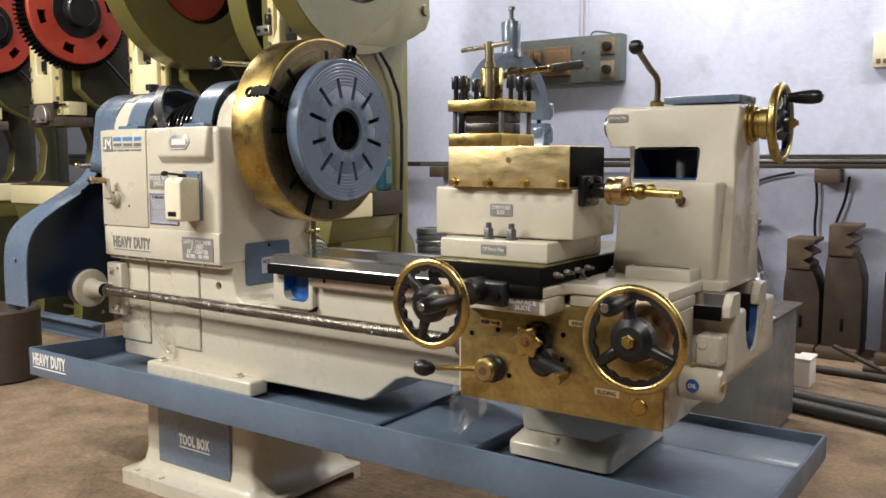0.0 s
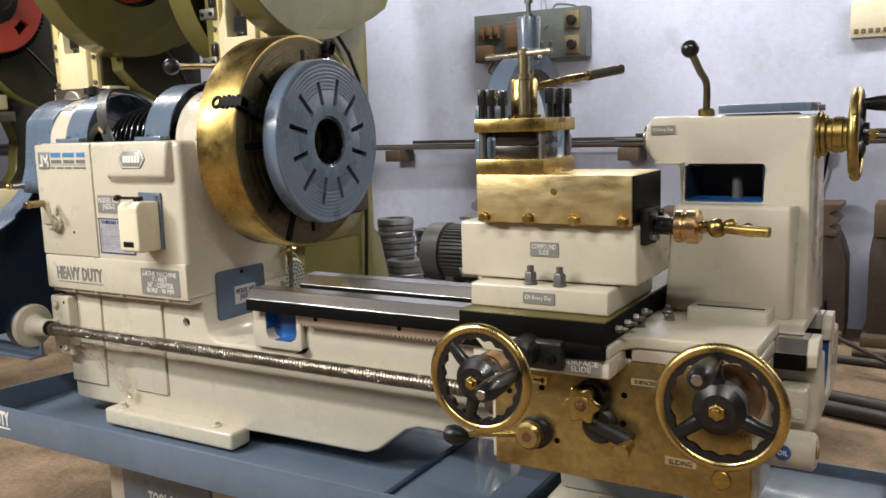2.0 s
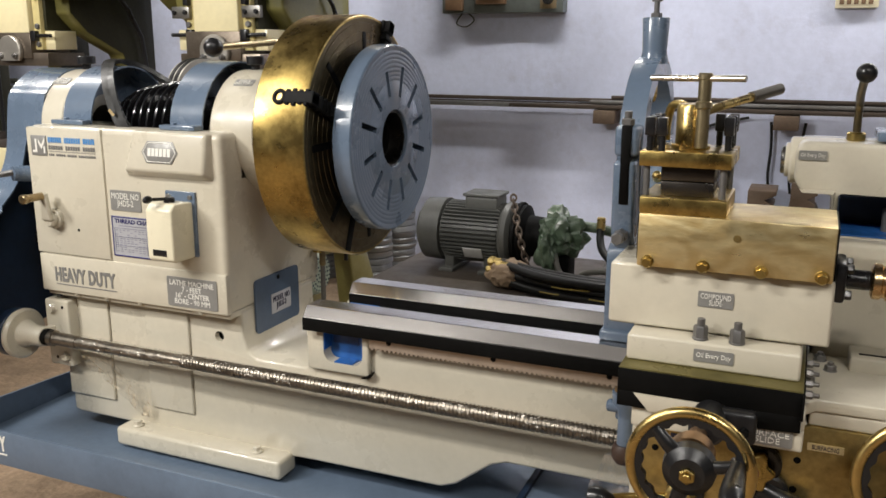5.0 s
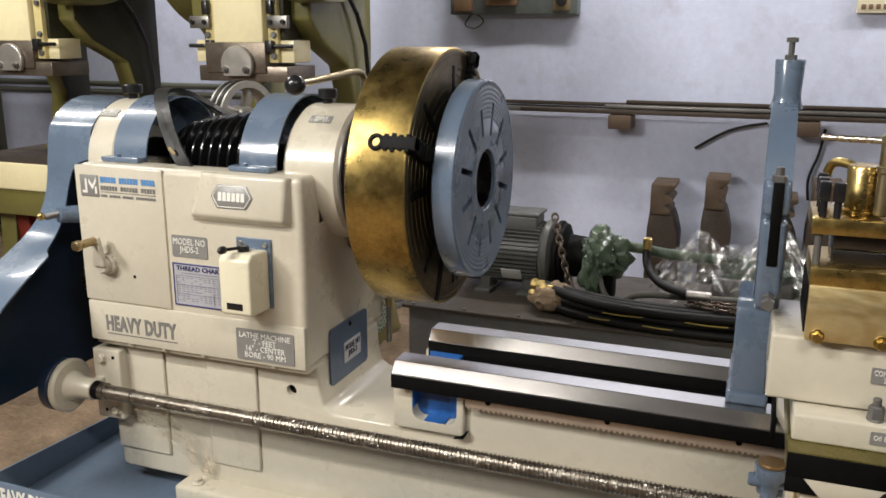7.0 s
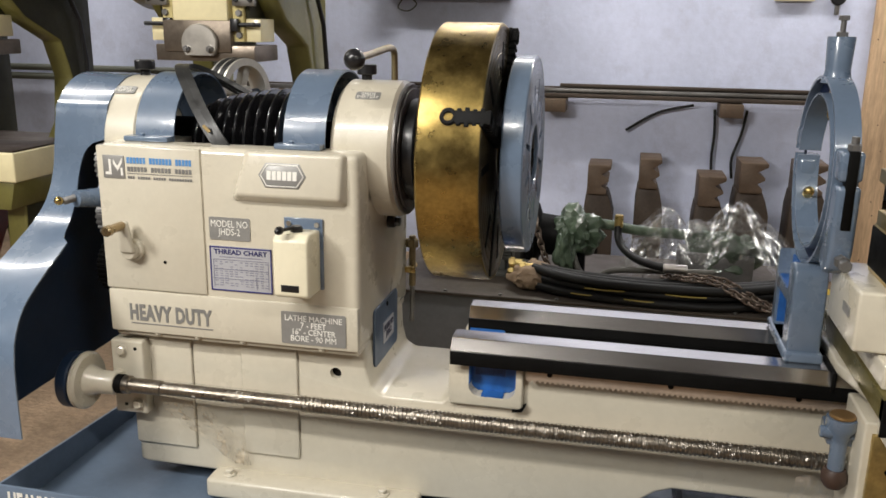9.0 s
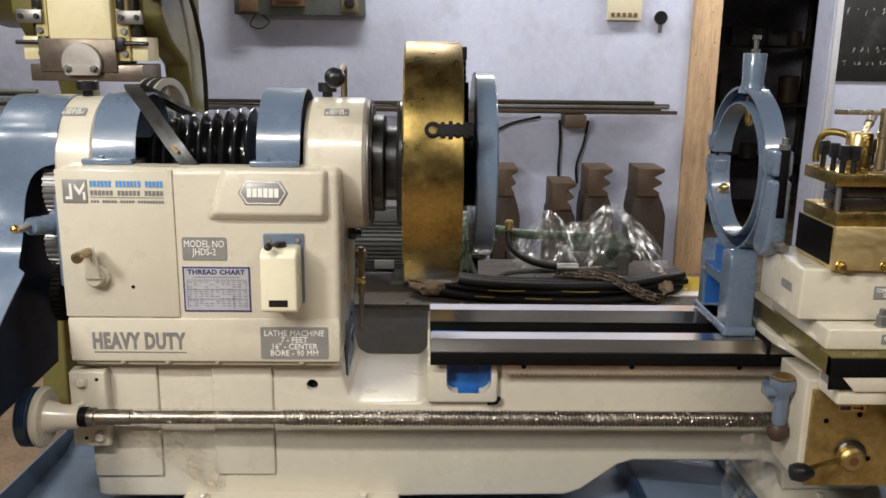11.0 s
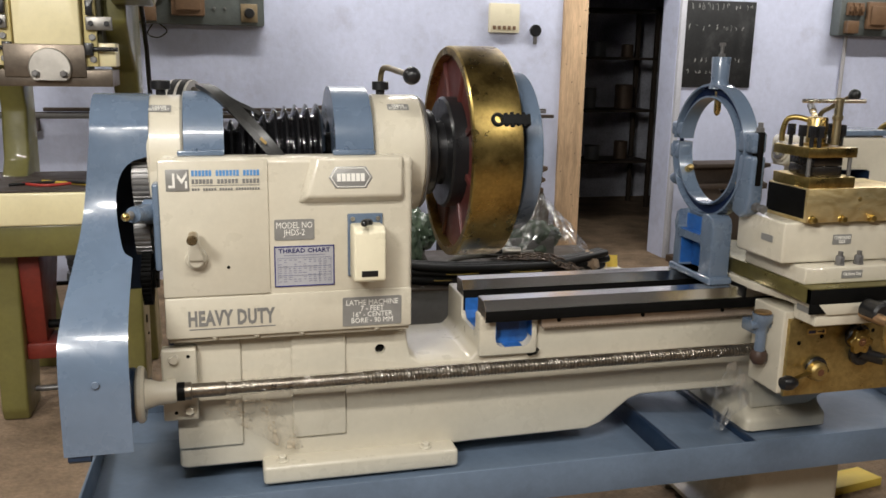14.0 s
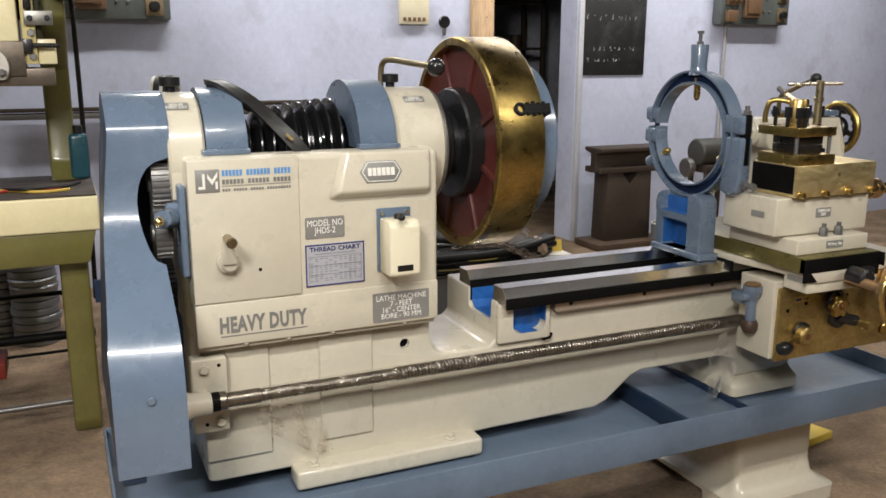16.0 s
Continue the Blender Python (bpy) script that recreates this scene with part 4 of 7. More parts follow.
rag([(1.56, -0.235, 0.605), (1.55, -0.23, 0.54), (1.525, -0.235, 0.47), (1.495, -0.24, 0.40)], 0.110, 6, TAILFILM, screw, "film_end")

# ---- chuck and faceplate ----
RIMBRASS = surf("dark_tarnished_brass", (0.44, 0.315, 0.105), 0.33, 1.0, var=0.26, var_scale=7, stain=(0.11, 0.068, 0.022), stain_amount=0.85, stain_scale=9, rough_var=0.12, bump=0.0004, bump_scale=140)
chuck = thing("lathe_chuck", "large tarnished brass rimmed independent chuck with black jaws", "chuck", (0.7900, 0, AXIS - 0.281))
part("rim", rev([(0.262, 0.7260), (0.280, 0.7260), (0.284, 0.7300), (0.284, 0.8500), (0.281, 0.8545), (0.277, 0.8550), (0.277, 0.8100), (0.262, 0.8000), (0.262, 0.7260)], "X", (0, 0, AXIS), 96), RIMBRASS, chuck, "tarnished brass rim")
part("back_web", rev([(0.10, 0.7520), (0.264, 0.7520), (0.264, 0.7660), (0.10, 0.7660), (0.10, 0.7520)], "X", (0, 0, AXIS), 72), DARKRED, chuck, "dark red painted back web")
for k in range(8):
    part("rib", spun(box(0.7440, 0.7580, -0.009, 0.009, AXIS + 0.09, AXIS + 0.262, 0.003), about((0, 0, AXIS), 45 * k + 20)), DARKRED, chuck)
part("hub", cyl("X", (0.7100, 0, AXIS), 0.150, 0.05, 0.006, 48, 0.05), BLACK, chuck)
face_prof = [(0.05, 0.8520), (0.052, 0.8550)]
r = 0.06
while r < 0.268:
    face_prof += [(r, 0.8550), (r + 0.0005, 0.8540), (r + 0.0025, 0.8540), (r + 0.003, 0.8550)]
    r += 0.0205
face_prof += [(0.2765, 0.8550), (0.2765, 0.8100), (0.05, 0.8100), (0.05, 0.8520)]
cf = rev(face_prof, "X", (0, 0, AXIS), 72)
part("chuck_face", cf, surf("worn_chuck_iron", (0.155, 0.120, 0.065), 0.36, 0.95, var=0.30, stain=(0.030, 0.024, 0.018), stain_amount=0.85, stain_scale=8), chuck, "worn ringed chuck face")
for k in range(4):
    a = 68 + 90 * k
    part("slot", spun(box(0.8480, 0.8566, -0.012, 0.012, AXIS + 0.085, AXIS + 0.2785, 0.001), about((0, 0, AXIS), a)), OILED_SHADE, chuck)
    for da in (-22, 22):
        part("slot", spun(box(0.8480, 0.8564, -0.0085, 0.0085, AXIS + 0.165, AXIS + 0.245, 0.002), about((0, 0, AXIS), a + 45 + da)), OILED_SHADE, chuck)
    if k in (1, 2):
        part("rim_slot", spun(box(0.800, 0.846, -0.010, 0.010, AXIS + 0.262, AXIS + 0.2825, 0.002), about((0, 0, AXIS), a)), OILED_SHADE, chuck)
        continue
    jaw = join(box(0.8160, 0.8780, -0.014, 0.014, AXIS + 0.10, AXIS + 0.20, 0.003), *[box(0.8220 + 0.0 * i, 0.8720, -0.016, 0.016, AXIS + 0.205 + 0.018 * i, AXIS + 0.214 + 0.018 * i, 0.002) for i in range(4)],
               box(0.8250, 0.8680, -0.010, 0.010, AXIS + 0.195, AXIS + 0.285, 0.002))
    part("jaw", spun(jaw, about((0, 0, AXIS), a)), BLACKJAW, chuck, "black stepped chuck jaw")
    part("pinion", spun(join(cyl("Z", (0.7900, 0, AXIS + 0.262), 0.0175, 0.028, 0.003, 24, 0.0095), box(0.8020, 0.8740, -0.0125, 0.0125, AXIS + 0.262, AXIS + 0.2895, 0.002),
         *[box(x0_, x1_, -w_, w_, AXIS + 0.262, AXIS + 0.2890, 0.0015) for x0_, x1_, w_ in ((0.806, 0.815, 0.017), (0.822, 0.831, 0.019), (0.838, 0.846, 0.016), (0.853, 0.861, 0.018), (0.867, 0.874, 0.014))]), about((0, 0, AXIS), a)), BLACKJAW, chuck, "black adjusting screw")

fp = thing("faceplate", "blue-grey enamelled slotted faceplate with concentric rings", "faceplate", (0.9080, 0, AXIS - 0.217))
prof = [(0.066, 0.8860), (0.214, 0.8860), (0.217, 0.8890), (0.217, 0.9290), (0.214, 0.9320)]
r = 0.205
while r > 0.135:
    prof += [(r, 0.9320), (r - 0.0008, 0.9316), (r - 0.0022, 0.9316), (r - 0.003, 0.9320)]
    r -= 0.0098
prof += [(0.068, 0.9320), (0.066, 0.9300), (0.066, 0.8860)]
disc = rev(prof, "X", (0, 0, AXIS), 96)
tools = []
for k in range(12):
    a = 15 + 30 * k
    r0, r1 = (0.098, 0.170) if k % 3 else (0.100, 0.160)
    tools.append(spun(join(box(0.8680, 0.9480, -0.0065, 0.0065, AXIS + r0, AXIS + r1, 0)), about((0, 0, AXIS), a)))
disc = cut(disc, join(*tools))
part("disc", disc, BLUE, fp, "blue-grey slotted disc")
part("bore", cyl("X", (0.8840, 0, AXIS), 0.0662, 0.040, 0.001, 48, 0.061), surf("bored_steel", (0.16, 0.15, 0.14), 0.35, 1.0, var=0.2), fp, "bare steel bore")
part("backing", cyl("X", (0.8650, 0, AXIS), 0.10, 0.021, 0.002, 40, 0.05), OILED_SHADE, fp)

# loose drive belt and the motor pulley behind the headstock
def band(pts, offset, width, thick):
    """A flat belt lying round the spindle's axis, shifted sideways by offset."""
    path = smooth_path(pts, 8)
    bm = bmesh.new()
    prev = None
    for i, p in enumerate(path):
        d = (path[min(i + 1, len(path) - 1)] - path[max(i - 1, 0)]).normalized()
        out = Vector((0, p.y, p.z - AXIS)).normalized()
        across = d.cross(out).normalized()
        out = across.cross(d)
        cur = [bm.verts.new(p + across * (offset + u * width / 2) + out * v * thick / 2) for u, v in ((-1, 1), (1, 1), (0.7, -1), (-0.7, -1))]
        if prev:
            for k in range(4):
                bm.faces.new((prev[k], prev[(k + 1) % 4], cur[(k + 1) % 4], cur[k]))
        else:
            bm.faces.new(cur)
        prev = cur
    bm.faces.new(prev[::-1])
    return bm


BELT = surf("worn_belt_rubber", (0.017, 0.017, 0.016), 0.40, var=0.35, var_scale=16, stain=(0.045, 0.042, 0.036), stain_amount=0.6, stain_scale=12)
LOOP = [(0.255, 0.085, 1.262), (0.205, 0.098, 1.288), (0.162, 0.098, 1.309), (0.122, 0.078, 1.336), (0.094, 0.045, 1.355), (0.090, 0.004, 1.359), (0.113, -0.045, 1.350), (0.158, -0.098, 1.315), (0.205, -0.138, 1.266), (0.247, -0.160, 1.218), (0.290, -0.165, 1.165)]
for off in (-0.0083, 0.0083):
    belt = part("drive_belt", band(LOOP, off, 0.0165, 0.011), BELT, lathe, "loose black V-belt", 30)
part("belt_print", box(0.2200, 0.2400, -0.1722, -0.1705, 1.2330, 1.2400, 0), surf("faded_yellow_print", (0.35, 0.24, 0.08), 0.6), belt).data.transform(about(Vector((0.23, -0.171, 1.2365)) - ORIGIN[belt], -32, 45, 0))
MP = pose(0.028, 0.425, 1.256, 0, 0, 74)
pul = join(rev([(0.086, -0.030), (0.106, -0.030), (0.106, -0.022), (0.094, -0.013), (0.106, -0.004), (0.106, 0.004), (0.094, 0.013), (0.106, 0.022), (0.106, 0.030), (0.086, 0.030), (0.086, -0.030)], "Y", (0, 0, 0), 48),
           cyl("Y", (0, -0.03, 0), 0.03, 0.06, 0.003, 24, 0.014), *[spun(box(-0.013, 0.013, -0.012, 0.012, 0.02, 0.092, 0.004), pose(0, 0, 0, 0, 90 * k + 20, 0)) for k in range(4)])
part("motor_pulley", spun(pul, MP), surf("bare_cast_pulley", (0.50, 0.48, 0.43), 0.38, 0.5, var=0.1), lathe, "bare grey cast iron motor pulley")
for y in (-0.013, 0.013):
    part("pulley_belt", spun(rev([(0.096, y - 0.007), (0.108, y - 0.008), (0.108, y + 0.008), (0.096, y + 0.007)], "Y", (0, 0, 0), 48), MP), RUBBER, lathe)
part("motor_mount", join(box(-0.05, 0.16, 0.36, 0.52, 0.20, 1.10, 0.006), cyl("Y", (0.046, 0.40, 1.258), 0.014, 0.12)), NAVY, lathe, "dark blue motor mount column")
fan = cyl("X", (0.49, 0.285, 0.745), 0.062, 0.05, 0.008, 40)
lm = part("motor", join(cyl("X", (0.20, 0.30, 0.745), 0.085, 0.30, 0.01, 32), box(0.22, 0.46, 0.24, 0.36, 0.36, 0.68, 0.006)), OLIVE, lathe, "green drive motor behind the headstock")
part("fan_cover", fan, surf("pale_green_cowl", (0.42, 0.48, 0.38), 0.45, var=0.08), lm, "pale green perforated fan cover")
for r_, count in ((0.012, 6), (0.025, 12), (0.038, 18), (0.050, 24)):
    part("vent_holes", join(*[cyl("X", (0.5395, 0.285 + r_ * math.cos(2 * math.pi * k / count), 0.745 + r_ * math.sin(2 * math.pi * k / count)), 0.0036, 0.0012, 0, 8) for k in range(count)]), NAVY, lm)

# oil bracket that carries the screw at the carriage
br = part("screw_bracket", join(cyl("Z", (1.562, -0.300, 0.650), 0.015, 0.085, 0.004, 24), rev([(0, 0.10), (0.015, 0.10), (0.019, 0.118), (0.028, 0.130), (0.028, 0.150), (0, 0.150)], "Z", (1.562, -0.300, 0.616), 28),
          cyl("X", (1.525, -0.300, 0.734), 0.012, 0.075, 0.003, 20), box(1.54, 1.60, -0.30, -0.235, 0.705, 0.74, 0.006)), BLUE, lathe, "blue lead screw oil bracket")
part("oil_cap", cyl("Z", (1.562, -0.300, 0.766), 0.024, 0.007, 0.003, 24), surf("bronze_cap", (0.28, 0.17, 0.07), 0.4, 0.7), br, "brown bronze oil cap")
part("oil_plug", rev([(0, -0.022), (0.016, -0.018), (0.024, -0.006), (0.024, 0.010), (0.019, 0.020), (0, 0.020)], "Z", (1.562, -0.300, 0.640), 20), surf("brown_plug", (0.06, 0.035, 0.025), 0.5), br, "dark brown plug")

# ---- steady rest ----
rest = thing("steady_rest", "blue-grey cast steady rest with a hinged ring standing on the bed", "steady rest", (1.500, -0.07, 0.812))
RY = -0.035
hoop = rev([(0.153, 1.505), (0.158, 1.505), (0.160, 1.524), (0.184, 1.524), (0.186, 1.505), (0.192, 1.505), (0.192, 1.551), (0.153, 1.551), (0.153, 1.505)], "X", (0, RY, AXIS), 72)
hoop = cut(hoop, join(box(1.49, 1.58, RY + 0.14, RY + 0.21, AXIS + 0.012, AXIS + 0.022, 0)))
part("ring", join(hoop, box(1.507, 1.549, RY + 0.150, RY + 0.216, AXIS + 0.028, AXIS + 0.072, 0.010, 3), box(1.507, 1.549, RY + 0.150, RY + 0.216, AXIS - 0.042, AXIS + 0.006, 0.010, 3)), BLUE, rest, "blue-grey hinged ring")
part("ring_recess", cyl("X", (1.5225, RY, AXIS), 0.1838, 0.001, 0, 72, 0.1602), surf("deep_blue_recess", (0.006, 0.014, 0.045), 0.6, spec=0.15), rest, "deep blue painted groove")
part("hinge", join(prism([(RY - 0.150, 1.035), (RY - 0.190, 1.022), (RY - 0.218, 1.036), (RY - 0.230, 1.075), (RY - 0.232, 1.195), (RY - 0.165, 1.195)], "X", 1.507, 1.549, 0.008, 3), box(1.507, 1.549, RY - 0.228, RY - 0.155, 1.203, 1.258, 0.007, 3)), BLUE, rest)
part("hinge_slot", box(1.520, 1.538, RY - 0.2335, RY - 0.205, 1.115, 1.2605, 0.003), OILED_SHADE, rest)
part("hinge_bolt", join(cyl("Z", (1.529, RY - 0.220, 1.13), 0.007, 0.155, 0.001, 16), hexbolt("Z", (1.529, RY - 0.220, 1.260), 0.012, 0.012)), GREYIRON, rest)
part("clamp_bolt", join(hexbolt("Y", (1.529, RY - 0.229, 1.058), 0.013, -0.016, 0.006), cyl("Y", (1.529, RY - 0.231, 1.058), 0.008, -0.040, 0.001, 14), hexbolt("Y", (1.529, RY - 0.260, 1.058), 0.012, -0.012)), GREYIRON, rest)
part("top_post", rev([(0, 0.178), (0.030, 0.178), (0.0250, 0.196), (0.0240, 0.205), (0.0265, 0.266), (0.0255, 0.268), (0, 0.268)], "Z", (1.531, RY, AXIS), 32), BLUE, rest)
part("top_bolt", join(cyl("Z", (1.531, RY, AXIS + 0.266), 0.0055, 0.036, 0.001, 14), hexbolt("Z", (1.531, RY, AXIS + 0.268), 0.011, 0.009), hexbolt("Z", (1.531, RY, AXIS + 0.299), 0.0105, 0.009)), GREYIRON, rest)
part("finger", rev([(0, 0.10), (0.007, 0.105), (0.010, 0.115), (0.010, 0.17), (0, 0.17)], "Z", (1.531, RY, AXIS), 20), BRASS_BRIGHT, rest, "brass support finger")
for a in (118, 242):
    part("finger", spun(rev([(0, 0.125), (0.007, 0.128), (0.011, 0.135), (0.011, 0.17), (0, 0.17)], "Z", (1.531, RY, AXIS), 20), about((1.531, RY, AXIS), a)), BRASS_BRIGHT, rest, "brass support finger")
    part("finger_boss", spun(rev([(0, 0.176), (0.022, 0.176), (0.019, 0.21), (0.019, 0.235), (0.011, 0.24), (0, 0.24)], "Z", (1.531, RY, AXIS), 24), about((1.531, RY, AXIS), a)), BLUE, rest)
basef = prism([(-0.150, 0.816), (-0.150, 0.985), (-0.143, 1.003), (-0.125, 1.012), (-0.105, 1.012), (-0.095, 1.006), (0.035, 1.006), (0.058, 0.992), (0.066, 0.962), (0.060, 0.930), (0.060, 0.816)], "X", 1.478, 1.542, 0.005, 3, 40)
basef = cut(basef, box(1.40, 1.60, -0.094, 0.026, 0.834, 0.922, 0.010, 3), box(1.40, 1.512, -0.090, 0.040, 0.944, 1.10, 0.012, 3), cyl("X", (1.4, RY, AXIS), 0.1915, 0.3, 0, 72))
part("base", basef, BLUE, rest, "blue-grey cast base with a window")
part("base_core", join(box(1.522, 1.540, -0.096, 0.028, 0.832, 0.924, 0), box(1.5055, 1.510, -0.090, 0.038, 0.946, 0.990, 0), box(1.482, 1.5055, -0.090, 0.038, 0.9415, 0.9460, 0), box(1.484, 1.522, 0.0235, 0.0275, 0.836, 0.920, 0)), POCKET, rest, "bright blue painted inside")
part("base_foot", box(1.472, 1.548, -0.162, 0.072, 0.8122, 0.834, 0.006, 3), BLUE, rest)

# ---- carriage ----
car = thing("carriage", "cream lathe carriage with brass apron, tool post and two brass handwheels", "lathe carriage", (1.83, -0.15, 0.812))
GREASE = surf("greased_olive_steel", (0.17, 0.145, 0.05), 0.33, 0.55, var=0.2, stain=(0.07, 0.055, 0.02), stain_amount=0.6, stain_scale=8)
sad = prism([(1.565, -0.20), (1.600, -0.35), (1.60, -0.465), (1.868, -0.465), (1.868, -0.40), (1.885, -0.375), (2.095, -0.370), (2.10, 0.22), (1.90, 0.22), (1.90, 0.10), (1.565, 0.10)], "Z", 0.8125, 0.8355, 0.004, 3)
part("saddle", sad, CREAM, car, "cream cast saddle")
part("wing_bar", box(1.935, 2.085, -0.215, -0.14, 0.832, 0.862, 0.005, 3), CREAM, car)
part("slot", box(1.95, 2.075, -0.196, -0.190, 0.861, 0.8632, 0), OILED_SHADE, car)
part("way_wiper", box(1.556, 1.566, -0.212, -0.11, 0.775, 0.818, 0.003), OILED_SHADE, car)
for z in (0.782, 0.806):
    part("wiper_screw", hexbolt("X", (1.556, -0.165, z), 0.006, -0.008), GREYIRON, car)
for x, y in ((1.905, -0.225), (1.888, -0.175), (1.87, -0.30)):
    part("saddle_bolt", join(cyl("Z", (x, y, 0.834), 0.012, 0.003, 0.001, 18), hexbolt("Z", (x, y, 0.836), 0.010, 0.010, 0.006)), GREYIRON, car)
part("oil_mark", cyl("Z", (1.912, -0.280, 0.834), 0.013, 0.0012, 0, 20), INKBLUE, car, "round blue oil sticker")
for x, y in ((1.89, -0.345), (2.05, -0.33), (1.95, -0.10)):
    part("oil_hole", cyl("Z", (x, y, 0.834), 0.006, 0.001, 0, 12), OILED_SHADE, car)
part("dovetail", prism([(1.628, 0.808), (1.602, 0.8372), (1.788, 0.8372), (1.764, 0.808)], "Y", -0.4715, -0.4600, 0.0005), CREAM, car)
sign((1.816, -0.4655, 0.7965), 0.074, 0.030, "front", PLATE, car, "SURFACE\nSLIDE", radius=0.002)
sign((1.5995, -0.42, 0.812), 0.06, 0.016, "left", PLATE, car, radius=0.002)
slide = part("cross_slide", box(1.576, 1.862, -0.470, 0.12, 0.8375, 0.880, 0.002), GREASE, car, "greasy olive steel cross slide")
part("slide_front", join(box(1.576, 1.862, -0.4725, -0.452, 0.8380, 0.8775, 0.001), prism([(1.790, 0.8385), (1.768, 0.808), (1.862, 0.812), (1.862, 0.8385)], "Y", -0.4725, -0.4657, 0.0005), prism([(1.576, 0.8385), (1.600, 0.8385), (1.625, 0.812), (1.576, 0.812)], "Y", -0.4725, -0.4657, 0.0005)), OILED_SHADE, car)
part("slide_side", box(1.8615, 1.8645, -0.488, 0.11, 0.8380, 0.8775, 0.001), OILED_SHADE, car)
for k in range(4):
    part("gib_screw", hexbolt("X", (1.864, -0.42 + 0.05 * k, 0.858), 0.007, 0.012, 0.010), GREYIRON, car)
part("swivel_base", prism([(1.580, 0.880), (1.580, 0.925), (1.855, 0.925), (1.855, 0.880)], "Y", -0.432, -0.165, 0.005, 3), CREAM, car)
sign((1.722, -0.432, 0.904), 0.063, 0.021, "front", PLATE, car, "Oil Every Day", radius=0.002, fill=(0.86, 0.5))
for x in (1.697, 1.755):
    part("clamp_nut", join(cyl("Z", (x, -0.412, 0.925), 0.013, 0.004, 0.001, 20), hexbolt("Z", (x, -0.412, 0.929), 0.012, 0.020, 0.012)), GREYIRON, car)
part("compound_slide", prism([(1.537, 0.928), (1.537, 1.037), (1.893, 1.037), (1.893, 0.928)], "Y", -0.388, -0.18, 0.006, 3), CREAM, car)
sign((1.715, -0.388, 0.988), 0.057, 0.027, "front", PLATE, car, "COMPOUND\nSLIDE", radius=0.002)
sign((1.537, -0.32, 0.985), 0.05, 0.018, "left", PLATE, car, radius=0.002)
# brass block with swirling machining marks
bb = surf("swirled_brass", (0.74, 0.61, 0.33), 0.38, 0.82, var=0.10, var_scale=6, stain=(0.42, 0.28, 0.09), stain_amount=0.6, stain_scale=5, stretch=(1, 1, 2.6), swirl=2.4)
n_, l_ = bb.node_tree.nodes, bb.node_tree.links
wave, tc = n_.new("ShaderNodeTexWave"), n_.new("ShaderNodeTexCoord")
wave.inputs["Scale"].default_value, wave.inputs["Distortion"].default_value, wave.inputs["Detail"].default_value, wave.inputs["Detail Scale"].default_value = 7, 16, 3, 1.3
wave.bands_direction = "Z"
l_.new(tc.outputs["Object"], wave.inputs["Vector"])
mx = n_.new("ShaderNodeMix")
mx.data_type, mx.blend_type = "RGBA", "MULTIPLY"
mr = n_.new("ShaderNodeMapRange")
mr.inputs["To Max"].default_value = 0.38
l_.new(wave.outputs["Fac"], mr.inputs["Value"])
l_.new(mr.outputs[0], mx.inputs[0])
old = n_["Principled BSDF"].inputs["Base Color"].links[0].from_socket
l_.new(old, mx.inputs[6])
mx.inputs[7].default_value = (0.62, 0.47, 0.26, 1)
l_.new(mx.outputs[2], n_["Principled BSDF"].inputs["Base Color"])
part("top_slide", box(1.584, 1.888, -0.405, -0.236, 1.038, 1.128, 0.003), bb, car, "brass top slide with swirling machining marks")
part("slide_end", box(1.8875, 1.8905, -0.402, -0.238, 1.042, 1.126, 0.001), OILED_SHADE, car)
part("slide_end", box(1.5815, 1.5845, -0.395, -0.238, 1.048, 1.124, 0.001), OILED_SHADE, car)
for x in (1.602, 1.692, 1.782, 1.872):
    part("gib_screw", join(cyl("Y", (x, -0.404, 1.047), 0.011, -0.003, 0.001, 20), hexbolt("Y", (x, -0.406, 1.047), 0.009, -0.014)), BRASS, car)
part("screw_plug", cyl("Y", (1.742, -0.4055, 1.098), 0.006, -0.001, 0, 14), BRASS_DULL, car)

tp = part("tool_post", box(1.583, 1.722, -0.403, -0.252, 1.128, 1.156, 0.002), BRASS, car, "square brass and black tool post")
part("core", join(box(1.612, 1.698, -0.378, -0.276, 1.156, 1.180, 0.002), box(1.612, 1.698, -0.378, -0.276, 1.1815, 1.206, 0.002)), surf("dark_ground_steel", (0.085, 0.076, 0.068), 0.26, 0.9, var=0.2), tp, "dark ground steel tool slot block")
for x, y in ((1.590, -0.386), (1.712, -0.386), (1.712, -0.262)):
    part("bolt_end", cyl("Z", (x, y, 1.156), 0.0055, 0.050, 0.001, 14), GREYIRON, tp)
part("top_plate", box(1.578, 1.724, -0.398, -0.250, 1.206, 1.231, 0.002), BRASS, tp)
for x, y in ((1.592, -0.385), (1.592, -0.345), (1.592, -0.30), (1.612, -0.388), (1.69, -0.265), (1.712, -0.345), (1.712, -0.30), (1.712, -0.262)):
    part("tool_bolt", join(cyl("Z", (x, y, 1.231), 0.0055, 0.032, 0.001, 12), box(x - 0.008, x + 0.008, y - 0.008, y + 0.008, 1.256, 1.286, 0.002)), BLACK, tp)
hub = part("lock_hub", rev([(0, 0), (0.032, 0), (0.032, 0.006), (0.026, 0.007), (0.026, 0.070), (0.023, 0.074), (0, 0.074)], "Z", (1.650, -0.325, 1.231), 32), BRASS_BRIGHT, tp, "bright brass locking hub")
part("lock_handle", tube([(1.655, -0.315, 1.285), (1.685, -0.27, 1.297), (1.725, -0.205, 1.309), (1.735, -0.19, 1.312)], 0.0075, 12, 5), BRASS_BRIGHT, tp)
